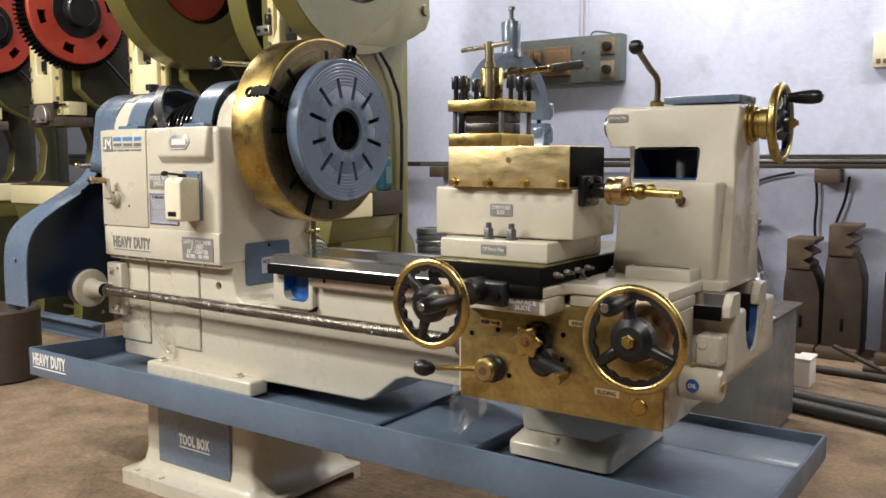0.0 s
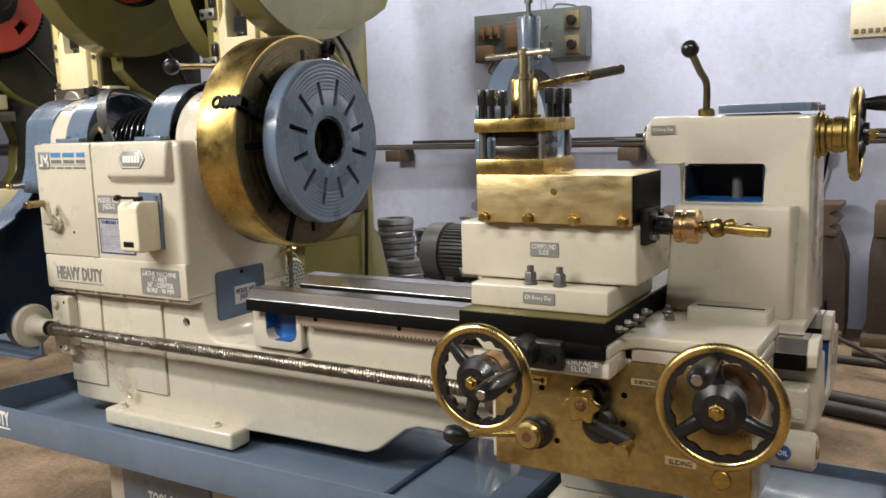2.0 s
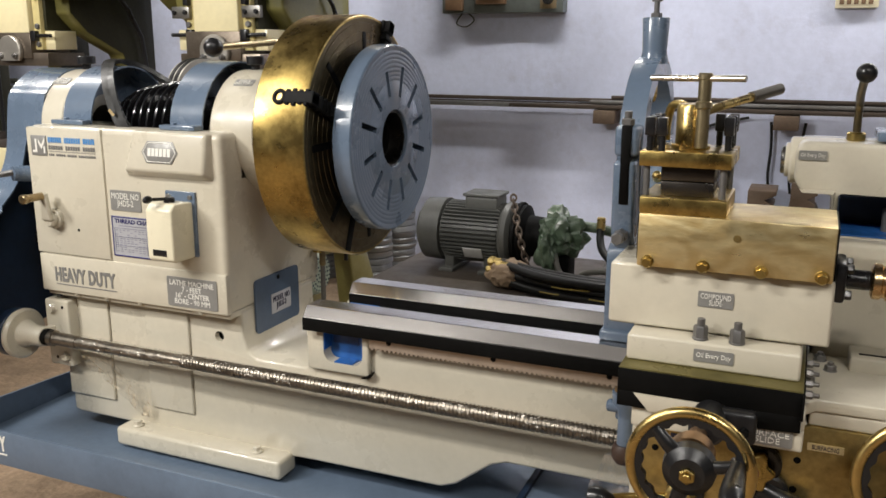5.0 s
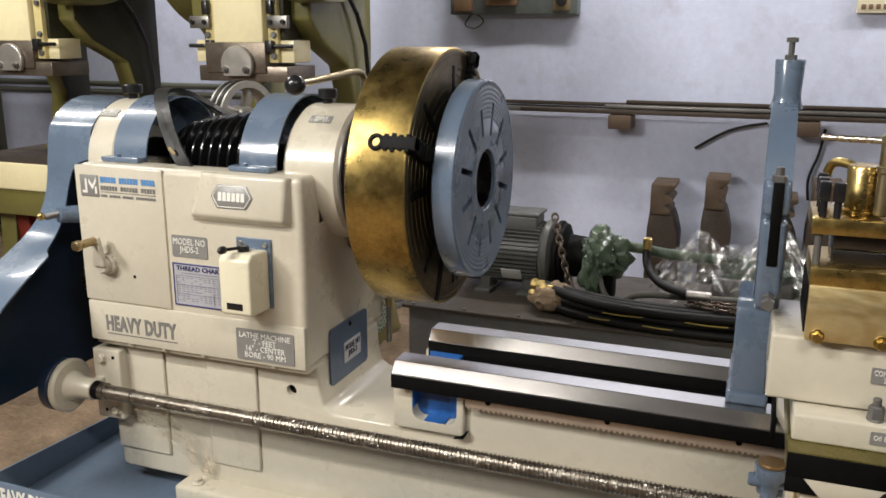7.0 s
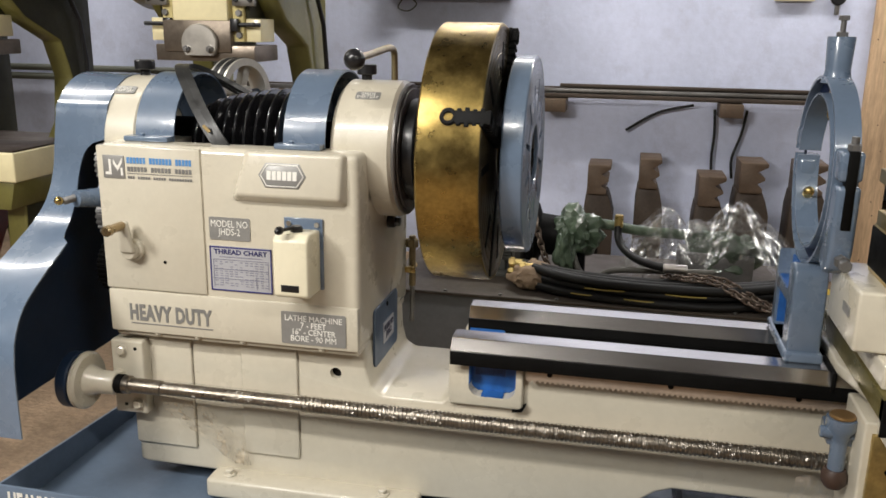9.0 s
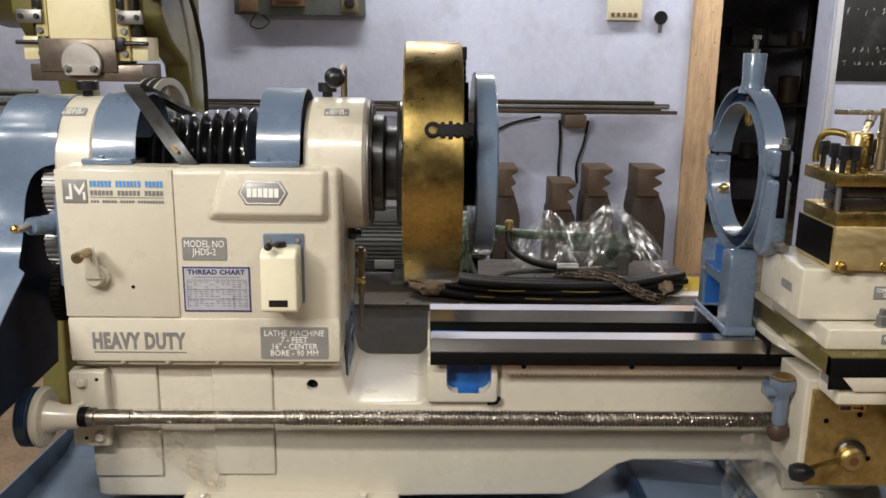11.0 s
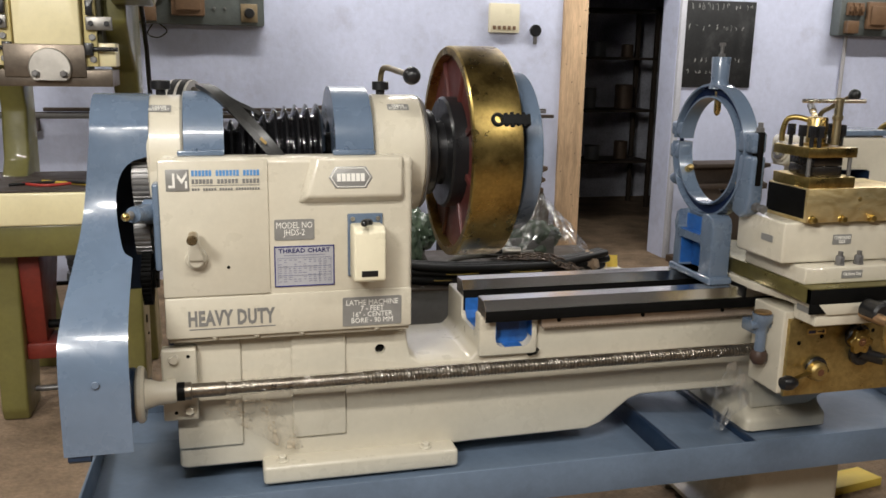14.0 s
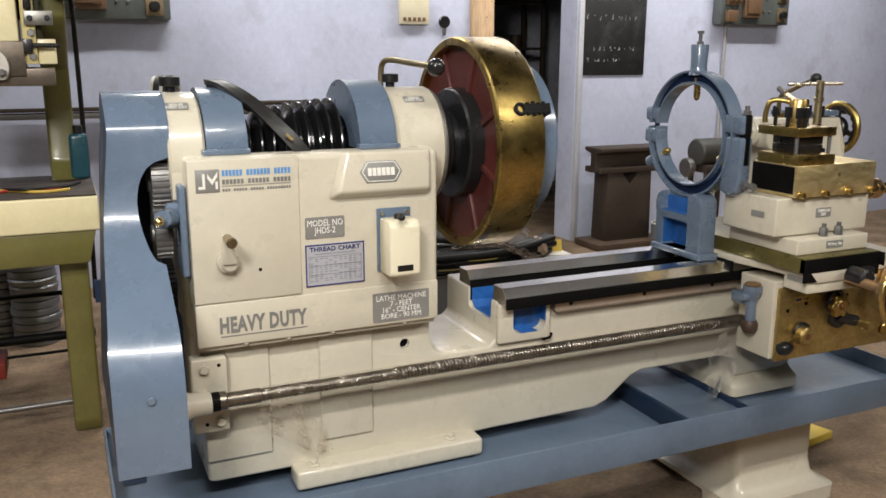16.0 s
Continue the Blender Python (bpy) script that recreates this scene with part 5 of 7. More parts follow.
part("lock_handle", tube([(1.655, -0.315, 1.288), (1.628, -0.285, 1.300), (1.606, -0.262, 1.296), (1.598, -0.255, 1.265), (1.598, -0.255, 1.236)], 0.0075, 12, 5), BRASS, tp)
part("grip", tube([(1.732, -0.195, 1.311), (1.755, -0.158, 1.318), (1.776, -0.124, 1.324)], 0.010, 14, 5), surf("worn_grip", (0.085, 0.075, 0.060), 0.4, 0.4), tp)
part("key", join(cyl("Z", (1.672, -0.372, 1.236), 0.0105, 0.112, 0.002, 20), cyl("Z", (1.672, -0.372, 1.30), 0.0135, 0.012, 0.002, 20), cyl("Z", (1.672, -0.372, 1.345), 0.0115, 0.012, 0.002, 20)), surf("aged_brass_key", (0.48, 0.40, 0.24), 0.3, 0.95), tp, "aged brass T-handled key")
part("key_bar", tube([(1.582, -0.345, 1.347), (1.735, -0.390, 1.349)], 0.0052, 12, 1), surf("worn_bar_steel", (0.62, 0.56, 0.46), 0.28, 1.0, var=0.2), tp, "bright worn steel key bar")

# compound screw, dial and crank
part("screw_bracket", join(box(1.891, 1.908, -0.375, -0.295, 1.00, 1.066, 0.006), cyl("X", (1.905, -0.335, 1.033), 0.016, 0.04, 0.002, 20)), BLACK, car)
for y, z in ((-0.36, 1.012), (-0.31, 1.055), (-0.36, 1.055)):
    part("bracket_bolt", hexbolt("X", (1.908, y, z), 0.008, 0.010), BLACK, car)
part("dial", rev([(0, 0), (0.024, 0), (0.029, 0.003), (0.029, 0.014), (0.026, 0.016), (0.026, 0.020), (0.030, 0.022), (0.030, 0.040), (0.026, 0.043), (0, 0.043)], "X", (1.945, -0.335, 1.033), 40), surf("copper_brass_dial", (0.64, 0.45, 0.24), 0.25, 1.0, var=0.1), car, "bright copper and brass dial")
part("ball_crank", join(cyl("X", (1.985, -0.335, 1.033), 0.011, 0.02, 0.002, 16), ball((2.018, -0.342, 1.033), 0.017), ball((2.040, -0.338, 1.038), 0.012), tube([(2.02, -0.342, 1.033), (2.05, -0.345, 1.032), (2.075, -0.348, 1.031), (2.106, -0.352, 1.030)], 0.009, 12, 5)), BRASS, car, "turned brass ball crank")


def handwheel(name, at, axis, R, tube_r, parent, rim_mat, label, phase, handle, wavy=True, reach=1.0):
    """A three-spoked wheel: brass rim, black finger grip ring, hub and turning handle."""
    s = -1 if axis == "Y" else 1
    w = part(name, ring(axis, at, R - tube_r, tube_r), rim_mat, parent, label)
    n = 144
    bm = bmesh.new()
    rows = []
    for k in range(n):
        a = 2 * math.pi * k / n
        ri = R - 2.9 * tube_r + (0.0022 * math.cos(a * 18) if wavy else 0)
        row = []
        for r, h in ((R - 1.3 * tube_r, -0.006), (ri, -0.005), (ri, 0.006), (R - 1.3 * tube_r, 0.007)):
            row.append(bm.verts.new(Vector(at) + AX[axis] @ Vector((r * math.cos(a), r * math.sin(a), h))))
        rows.append(row)
    for k in range(n):
        p, q = rows[k], rows[(k + 1) % n]
        for i in range(4):
            bm.faces.new((p[i], q[i], q[(i + 1) % 4], p[(i + 1) % 4]))
    part("grip_ring", bm, BLACK, w)
    part("hub", rev([(0, -0.024), (R * 0.26, -0.024), (R * 0.40, -0.012), (R * 0.42, 0.006), (R * 0.26, 0.012), (R * 0.24, 0.022), (0, 0.022)], axis, at, 32), BLACK, w)
    for k in range(3):
        a = radians(phase + 120 * k)
        u = AX[axis] @ Vector((math.cos(a), math.sin(a), 0))
        e = AX[axis] @ Vector((0, 0, 1))
        part("spoke", tube([Vector(at) + u * R * 0.25, Vector(at) + u * R * 0.5 + e * 0.004 * s, Vector(at) + u * (R - 2.2 * tube_r)], R * 0.14, 12, 6, 0.8, R * 0.10), BLACK, w)
    part("nut", hexbolt(axis, Vector(at) + AX[axis] @ Vector((0, 0, 0.020 * s)), R * 0.13, 0.012 * s, 0.006), BRASS, w)
    a = radians(handle)
    u = AX[axis] @ Vector((math.cos(a), math.sin(a), 0)) * (R * 0.72)
    part("handle", rev([(r_, h_ * s * reach) for r_, h_ in ((0, 0), (R * 0.13, -0.004), (R * 0.11, 0.008), (R * 0.16, 0.045), (R * 0.18, 0.078), (R * 0.16, 0.098), (R * 0.11, 0.105), (0, 0.105))], axis, Vector(at) + u, 24), BLACK, w)
    part("handle_screw", cyl(axis, Vector(at) + u + AX[axis] @ Vector((0, 0, 0.104 * s * reach)), R * 0.085, 0.003 * s, 0.001, 16), STEEL, w)
    return w


handwheel("handwheel", (1.721, -0.667, 0.818), "Y", 0.091, 0.0085, car, BRASS_BRIGHT, "black handwheel with a polished brass rim", 76, 76, True, 1.12)
part("screw_shaft", join(cyl("Y", (1.718, -0.667, 0.817), 0.014, 0.177, 0.002, 20), cyl("Y", (1.718, -0.642, 0.817), 0.033, 0.035, 0.004, 32)), surf("copper_collar", (0.55, 0.36, 0.22), 0.35, 0.9), car)
part("shaft_bracket", join(cyl("Y", (1.730, -0.55, 0.826), 0.028, 0.062, 0.006, 28), box(1.722, 1.800, -0.515, -0.489, 0.795, 0.848, 0.008, 3)), BLACK, car)
part("bracket_bolt", hexbolt("Y", (1.783, -0.515, 0.818), 0.008, -0.008), OILED_SHADE, car)
handwheel("handwheel", (2.050, -0.440, 0.746), "Y", 0.110, 0.0095, car, BRASS_BRIGHT, "large black handwheel with a polished brass rim", -8, -8, True, 1.12)
part("screw_shaft", join(cyl("Y", (2.05, -0.43, 0.746), 0.016, 0.06, 0.002, 20), cyl("Y", (2.055, -0.405, 0.752), 0.060, 0.034, 0.005, 36)), surf("copper_collar_worn", (0.50, 0.33, 0.20), 0.4, 0.9, var=0.2), car)

# apron
part("saddle_skirt", box(1.600, 1.868, -0.465, -0.375, 0.776, 0.8125, 0.004, 3), CREAM, car)
part("saddle_skirt", box(1.875, 2.098, -0.370, -0.215, 0.786, 0.8125, 0.004, 3), CREAM, car)
apron = part("apron_box", box(1.585, 2.098, -0.362, -0.225, 0.552, 0.788, 0.005, 3), CREAM, car, "cream apron housing")
part("apron_plate", cut(prism([(1.598, 0.548), (1.598, 0.768), (1.79, 0.768), (1.85, 0.775), (1.88, 0.786), (2.088, 0.786), (2.088, 0.548)], "Y", -0.374, -0.361, 0.002), box(1.5, 1.6, -0.5, -0.3, 0.5, 0.5001, 0)), BRASS_DULL, car, "stained brass apron plate")
for x, z, w, h, words in ((1.682, 0.730, 0.058, 0.017, ""), (1.905, 0.751, 0.056, 0.013, "SURFACING"), (1.968, 0.611, 0.056, 0.015, "SLIDING")):
    sign((x, -0.374, z), w, h, "front", BRASS_BRIGHT if not words else surf("pale_brass_tag", (0.72, 0.62, 0.36), 0.4, 0.6), car, words, INKDARK, radius=0.001, name="tag", fill=(0.74, 0.6))
bars([(1.667, -0.3763, 0.730, 0.022, 0.008), (1.695, -0.3763, 0.730, 0.022, 0.003), (1.702, -0.3763, 0.730, 0.004, 0.010)], "front", INKDARK, car)
for x, z in ((1.73, 0.613), (1.864, 0.722), (1.862, 0.668), (1.63, 0.70), (1.70, 0.715)):
    part("apron_hole", cyl("Y", (x, -0.374, z), 0.006, -0.001, 0, 14), OILED_SHADE, car)
part("apron_screw", join(cyl("Y", (2.04, -0.374, 0.592), 0.017, -0.006, 0.002, 24), box(2.027, 2.053, -0.381, -0.3795, 0.590, 0.594, 0)), BRASS, car)
star = []
for k in range(72):
    a = 2 * math.pi * k / 72
    r = 0.0325 + 0.0042 * math.cos(6 * a)
    star.append((1.796 + r * math.cos(a), 0.706 + r * math.sin(a)))
sk = part("star_knob", join(prism(star, "Y", -0.418, -0.400, 0.004, 3), cyl("Y", (1.796, -0.415, 0.706), 0.018, -0.004, 0.002, 24, 0.012)), BRASS, car, "brass star knob")
part("centre", join(cyl("Y", (1.796, -0.4175, 0.706), 0.0125, -0.001, 0, 20), hexbolt("Y", (1.796, -0.4185, 0.706), 0.0065, -0.005)), surf("rusty_screw", (0.22, 0.11, 0.05), 0.5, 0.6), sk)
part("knob_boss", join(cyl("Y", (1.806, -0.374, 0.712), 0.036, -0.022, 0.005, 32)), BLACK, car)
part("half_nut_lever", join(cyl("Y", (1.822, -0.374, 0.662), 0.034, -0.022, 0.005, 28), tube([(1.81, -0.392, 0.668), (1.85, -0.396, 0.655), (1.885, -0.398, 0.645)], 0.017, 12, 5)), BLACK, car, "black half nut lever")
part("lever_grip", rev([(0, 0), (0.010, 0), (0.011, -0.028), (0.014, -0.034), (0.014, -0.050), (0, -0.052)], "Y", (1.884, -0.405, 0.643), 20), BRASS_DULL, car)
part("boss_ring", cyl("Y", (1.688, -0.374, 0.626), 0.033, -0.014, 0.004, 32), BLACK, car)
fb = part("feed_boss", join(cyl("Y", (1.682, -0.374, 0.624), 0.027, -0.034, 0.004, 32), cyl("Y", (1.682, -0.408, 0.624), 0.022, -0.002, 0.001, 24)), BRASS_DULL, car, "brass feed lever boss")
part("boss_centre", cyl("Y", (1.682, -0.4095, 0.624), 0.010, -0.0012, 0, 16), surf("rusty_pin", (0.16, 0.07, 0.035), 0.5, 0.5), fb)
part("feed_rod", tube([(1.672, -0.395, 0.624), (1.60, -0.425, 0.623), (1.562, -0.445, 0.622)], 0.006, 12, 4), BRASS, fb)
part("knob", rev([(0, 0.035), (0.010, 0.030), (0.019, 0.012), (0.020, 0.0), (0.016, -0.014), (0, -0.02)], "X", (1.545, -0.452, 0.622), 20), BLACK, fb)
part("apron_end", box(2.104, 2.156, -0.225, -0.165, 0.660, 0.726, 0.006, 3), CREAM, car)
for x, z in ((2.118, 0.707), (2.142, 0.680)):
    part("end_bolt", cyl("Y", (x, -0.224, z), 0.011, -0.004, 0.002, 20), CREAM, car)
pump = part("oil_reservoir", cyl("X", (2.098, -0.29, 0.637), 0.034, 0.085, 0.006, 32), CREAM, car, "cream oil reservoir with a blue sticker")
part("sticker", cyl("Y", (2.132, -0.3235, 0.640), 0.014, -0.0015, 0, 24), POCKET, pump)
lettering("OIL", (2.132, -0.3255, 0.640), 0.018, 0.009, "front", INK, car, 0.02)
part("plug", cyl("X", (2.183, -0.29, 0.637), 0.012, 0.004, 0.001, 16), BRASS_DULL, pump)
part("filler_screw", hexbolt("Z", (2.12, -0.29, 0.671), 0.007, 0.008), BRASS_DULL, pump)

# ---- tailstock ----
ts = thing("tailstock", "cream cast lathe tailstock with a brass handwheel and blue window", "tailstock", (2.0, 0, 0.812))
TY = 0.02
tb = prism([(1.868, 0.82), (1.885, 1.052), (1.882, 1.128), (1.825, 1.128), (1.812, 1.15), (1.812, 1.21), (1.822, 1.224), (2.132, 1.222), (2.134, 1.13), (2.136, 1.055), (2.142, 0.82)], "Y", TY - 0.10, TY + 0.10, 0.010, 3, 12)
for v in tb.verts:
    if v.co.z < 1.05:
        f = (1.05 - v.co.z) / 0.25
        v.co.y = TY + (v.co.y - TY) * ((1.22 + 0.20 * f) if v.co.y < TY else 0.86)
    elif v.co.z > 1.13:
        v.co.y = TY + (v.co.y - TY) * 0.72
tb = cut(tb, box(1.893, 2.048, -0.3, 0.3, 1.052, 1.128, 0.006))
body = part("body", tb, CREAM, ts, "cream cast body", 30)
lower = bmesh.new()
cor = [lower.verts.new(p) for p in ((1.872, TY - 0.05, 0.830), (2.130, TY - 0.05, 0.830), (2.124, TY - 0.05, 1.050), (1.884, TY - 0.05, 1.050), (1.870, TY - 0.162, 0.830), (2.110, TY - 0.162, 0.830), (2.108, TY - 0.146, 1.050), (1.884, TY - 0.146, 1.050))]
for q in ((0, 1, 2, 3), (4, 7, 6, 5), (0, 4, 5, 1), (1, 5, 6, 2), (2, 6, 7, 3), (3, 7, 4, 0)):
    lower.faces.new([cor[k] for k in q])
bmesh.ops.recalc_face_normals(lower, faces=lower.faces)
part("lower_block", round_edges(lower, 0.009, 4, 20), CREAM, ts)
part("barrel", join(cyl("X", (1.800, TY, 1.180), 0.046, 0.30, 0.004, 40), cyl("X", (1.792, TY, 1.180), 0.034, 0.012, 0.002, 32)), CREAM, ts)
part("quill", cyl("X", (1.784, TY, 1.180), 0.028, 0.02, 0.002, 32, 0.014), STEEL, ts)
part("window_back", box(1.895, 2.05, TY + 0.05, TY + 0.075, 1.050, 1.132, 0), NAVY, ts, "dark blue painted inside of the window")
part("window_lining", join(box(1.8935, 1.8960, TY - 0.094, TY + 0.05, 1.056, 1.124, 0), box(2.0450, 2.0475, TY - 0.094, TY + 0.05, 1.056, 1.124, 0), box(1.896, 2.045, TY - 0.070, TY + 0.05, 1.1225, 1.1250, 0)), NAVY, ts)
part("window_floor", box(1.896, 2.045, TY - 0.096, TY + 0.05, 1.0525, 1.0550, 0), POCKET, ts)
part("clamp_stud", cyl("Z", (1.985, TY - 0.03, 1.054), 0.011, 0.045, 0.001, 18), GREYIRON, ts)
part("clamp_screw", hexbolt("Y", (2.030, TY - 0.148, 1.008), 0.011, -0.014), surf("brown_screw", (0.11, 0.06, 0.035), 0.5, 0.4), ts)
part("top_plate", prism(rounded(0.180, 0.13, 0.006), "Z", 1.228, 1.245, 0.002), BLUE, ts, "blue-grey top plate").data.transform(pose(2.040, TY, 0))
sign((1.842, TY - 0.0735, 1.198), 0.05, 0.018, "front", PLATE, ts, "Oil Every Day", radius=0.002, fill=(0.86, 0.5))
lv = part("lock_lever", tube([(1.915, TY - 0.01, 1.235), (1.915, TY - 0.012, 1.29), (1.913, TY - 0.06, 1.315), (1.914, TY - 0.135, 1.348)], 0.0075, 12, 6), surf("dark_bronze", (0.17, 0.13, 0.07), 0.36, 0.9, var=0.2), ts, "bronze lock lever with a black ball")
part("ball", ball((1.915, TY - 0.150, 1.354), 0.0175), BLACK, lv)
part("socket", cyl("Z", (1.915, TY - 0.01, 1.222), 0.017, 0.018, 0.003, 20), BRASS, lv)
handwheel("handwheel", (2.202, TY, 1.180), "X", 0.092, 0.010, ts, BRASS, "black handwheel with a brass rim", 80, 62, True, 0.75)
part("nut_flange", join(cyl("X", (2.132, TY, 1.180), 0.047, 0.008, 0.002, 40), cyl("X", (2.139, TY, 1.180), 0.041, 0.010, 0.002, 40), cyl("X", (2.148, TY, 1.180), 0.033, 0.050, 0.003, 36), cyl("X", (2.160, TY, 1.180), 0.036, 0.020, 0.002, 40)), BRASS, ts, "turned brass nut and dial")
part("flange_screw", hexbolt("Z", (2.138, TY, 1.228), 0.006, 0.012), GREYIRON, ts)
part("foot", join(box(1.86, 2.14, -0.165, 0.118, 0.8125, 0.834, 0.004)), CREAM, ts)
sign((2.136, TY - 0.02, 0.90), 0.03, 0.022, "right", PLATE, ts, radius=0.002)

# ---- hydraulic power pack behind the lathe ----
tank = thing("hydraulic_tank", "grey steel oil tank with a bolted lid behind the lathe", "oil tank", (1.05, 1.42, 0))
part("body", box(0.28, 1.885, 1.09, 1.76, 0.02, 0.488, 0.006), GREYPAINT, tank)
part("lid", box(0.26, 1.905, 1.072, 1.778, 0.488, 0.500, 0.003), surf("oily_brown_lid", (0.080, 0.066, 0.054), 0.5, 0.2, var=0.25, stain=(0.06, 0.045, 0.03), stain_amount=0.7, stain_scale=5), tank, "oily dark brown lid")
for k in range(8):
    part("lid_bolt", hexbolt("Z", (0.30 + 0.207 * k, 1.09, 0.500), 0.008, 0.006), GREYIRON, tank)
TT = 0.5005

mot = thing("electric_motor", "grey finned electric motor lying on the oil tank", "motor", (0.56, 1.44, TT))
MZ = TT + 0.155
part("frame", cyl("X", (0.46, 1.44, MZ), 0.108, 0.27, 0.006, 48), MOTORGREY, mot)
for k in range(44):
    a = 360 * k / 44
    if not 160 < a < 200:
        part("fin", spun(box(0.475, 0.715, 1.438, 1.442, MZ + 0.105, MZ + 0.126, 0), about((0, 1.44, MZ), a)), MOTORGREY, mot)
part("fan_cowl", rev([(0, -0.11), (0.09, -0.11), (0.128, -0.085), (0.132, 0.0), (0.126, 0.0), (0, -0.005)], "X", (0.465, 1.44, MZ), 40), MOTORGREY, mot)
part("end_shield", rev([(0, 0), (0.125, 0), (0.135, 0.012), (0.130, 0.03), (0.10, 0.05), (0.055, 0.065), (0, 0.065)], "X", (0.722, 1.44, MZ), 40), MOTORGREY, mot)
part("flange", cyl("X", (0.775, 1.44, MZ), 0.135, 0.018, 0.003, 40), OILED_SHADE, mot)
part("terminal_box", join(box(0.56, 0.70, 1.38, 1.50, MZ + 0.10, MZ + 0.155, 0.008, 3), box(0.552, 0.708, 1.372, 1.508, MZ + 0.155, MZ + 0.168, 0.004)), MOTORGREY, mot)
part("rating_plate", spun(box(0.575, 0.655, 1.310, 1.314, MZ - 0.025, MZ + 0.025, 0.001), about((0, 1.44, MZ), 32)), surf("aluminium_plate", (0.62, 0.62, 0.60), 0.35, 0.5), mot, "small silver rating plate")
for x in (0.50, 0.67):
    part("foot", join(box(x - 0.03, x + 0.03, 1.32, 1.56, TT, TT + 0.016, 0.003), box(x - 0.02, x + 0.02, 1.36, 1.52, TT + 0.014, TT + 0.07, 0.004)), MOTORGREY, mot)

pump = thing("hydraulic_pump", "dark pump on its bell housing wrapped in green plastic", "pump", (0.87, 1.44, TT))
part("bell_housing", rev([(0, 0), (0.125, 0), (0.125, 0.015), (0.085, 0.03), (0.078, 0.10), (0.09, 0.12), (0, 0.12)], "X", (0.793, 1.44, MZ), 36), OILED_SHADE, pump)
part("body", join(box(0.91, 1.02, 1.39, 1.49, MZ - 0.055, MZ + 0.055, 0.01, 3), box(0.90, 1.0, 1.39, 1.49, TT, MZ - 0.05, 0.006)), OILED_SHADE, pump)


def crumple(at, size, seed, rough, n=3, ridge=0.0):
    """A crumpled sheet pulled over something: an uneven shell with sharp folds."""
    bm = bmesh.new()
    bmesh.ops.create_icosphere(bm, subdivisions=n, radius=1)
    off = Vector((seed * 3.1, seed * 1.7, seed))
    for v in bm.verts:
        p = v.co.copy()
        k = 1 + rough * noise.noise(p * 1.7 + off) + 0.5 * rough * noise.noise(p * 4.3 + off)
        k += ridge * (0.5 - abs(noise.noise(Vector((p.x * 3.2, p.y * 3.2, p.z * 1.1)) + off)) * 2) + 0.4 * ridge * (0.5 - abs(noise.noise(p * 7 + off)) * 2)
        v.co = Vector(at) + Vector((p.x * size[0], p.y * size[1], max(p.z, -0.85) * size[2])) * k
        v.co.z = max(v.co.z, 0.503)
    return bm


part("green_wrap", crumple((0.965, 1.40, MZ + 0.03), (0.088, 0.085, 0.088), 2, 0.45, 4, 0.16), GREEN, pump, "crumpled green plastic wrap", 40)
part("green_wrap", crumple((0.93, 1.33, MZ - 0.03), (0.040, 0.045, 0.095), 5, 0.45, 4, 0.16), GREEN, pump, "crumpled green plastic wrap", 40)
part("inlet_pipe", tube([(0.98, 1.42, MZ + 0.06), (1.08, 1.42, MZ + 0.06), (1.20, 1.46, MZ + 0.035), (1.38, 1.50, MZ + 0.02)], 0.020, 12, 6), GREEN, pump)

valve = thing("valve_block", "steel valve block under crumpled clear and green plastic film", "valve block", (1.42, 1.46, TT))
part("block", box(1.36, 1.64, 1.43, 1.58, TT, TT + 0.12, 0.006), GREYIRON, valve)
part("green_film", crumple((1.53, 1.50, TT + 0.11), (0.125, 0.080, 0.085), 8, 0.4, 4, 0.16), GREEN, valve, "crumpled green sheeting", 40)


def draped(peaks, x0, x1, y0, y1, low, seed, nx=46, ny=30):
    """A thin sheet thrown over several high points: tents between them, with folds running down from each."""
    bm = bmesh.new()
    grid = []
    for j in range(ny + 1):
        row = []
        for i in range(nx + 1):
            x, y = x0 + (x1 - x0) * i / nx, y0 + (y1 - y0) * j / ny
            z = low
            for k, (px, py, h, slope) in enumerate(peaks):
                d, a = math.hypot(x - px, y - py), math.atan2(y - py, x - px)
                fold = 0.022 * min(1, d / 0.05) * noise.noise(Vector((math.cos(a) * 3.2, math.sin(a) * 3.2, seed + k)))
                z = max(z, h - slope * (math.sqrt(d * d + 0.0016) - 0.04) + fold)
            z += 0.007 * noise.noise(Vector((x * 30, y * 30, seed)))
            row.append(bm.verts.new((x + 0.012 * noise.noise(Vector((x * 14, y * 14, z * 14 + seed))), y + 0.012 * noise.noise(Vector((y * 14, z * 14, x * 14 + seed))), z)))
        grid.append(row)
    for j in range(ny):
        for i in range(nx):
            if max(v.co.z for v in (grid[j][i], grid[j][i + 1], grid[j + 1][i + 1], grid[j + 1][i])) > low + 0.012:
                bm.faces.new((grid[j][i], grid[j][i + 1], grid[j + 1][i + 1], grid[j + 1][i]))
    bmesh.ops.delete(bm, geom=[v for v in bm.verts if not v.link_faces], context="VERTS")
    return bm


PEAKS = [(1.306, 1.52, 0.782, 1.25), (1.569, 1.51, 0.818, 1.15), (1.69, 1.575, 0.722, 1.4), (1.43, 1.50, 0.745, 1.3), (1.34, 1.40, 0.665, 1.3), (1.52, 1.40, 0.670, 1.3)]
part("clear_film", draped(PEAKS, 1.14, 1.80, 1.33, 1.72, TT + 0.035, 3.3), FILM, valve, "crumpled clear plastic film", 60)
part("clear_film", draped([(x + 0.01, y - 0.02, h - 0.02, k * 1.15) for x, y, h, k in PEAKS], 1.16, 1.78, 1.33, 1.70, TT + 0.035, 8.1), FILM, valve, "crumpled clear plastic film", 60)

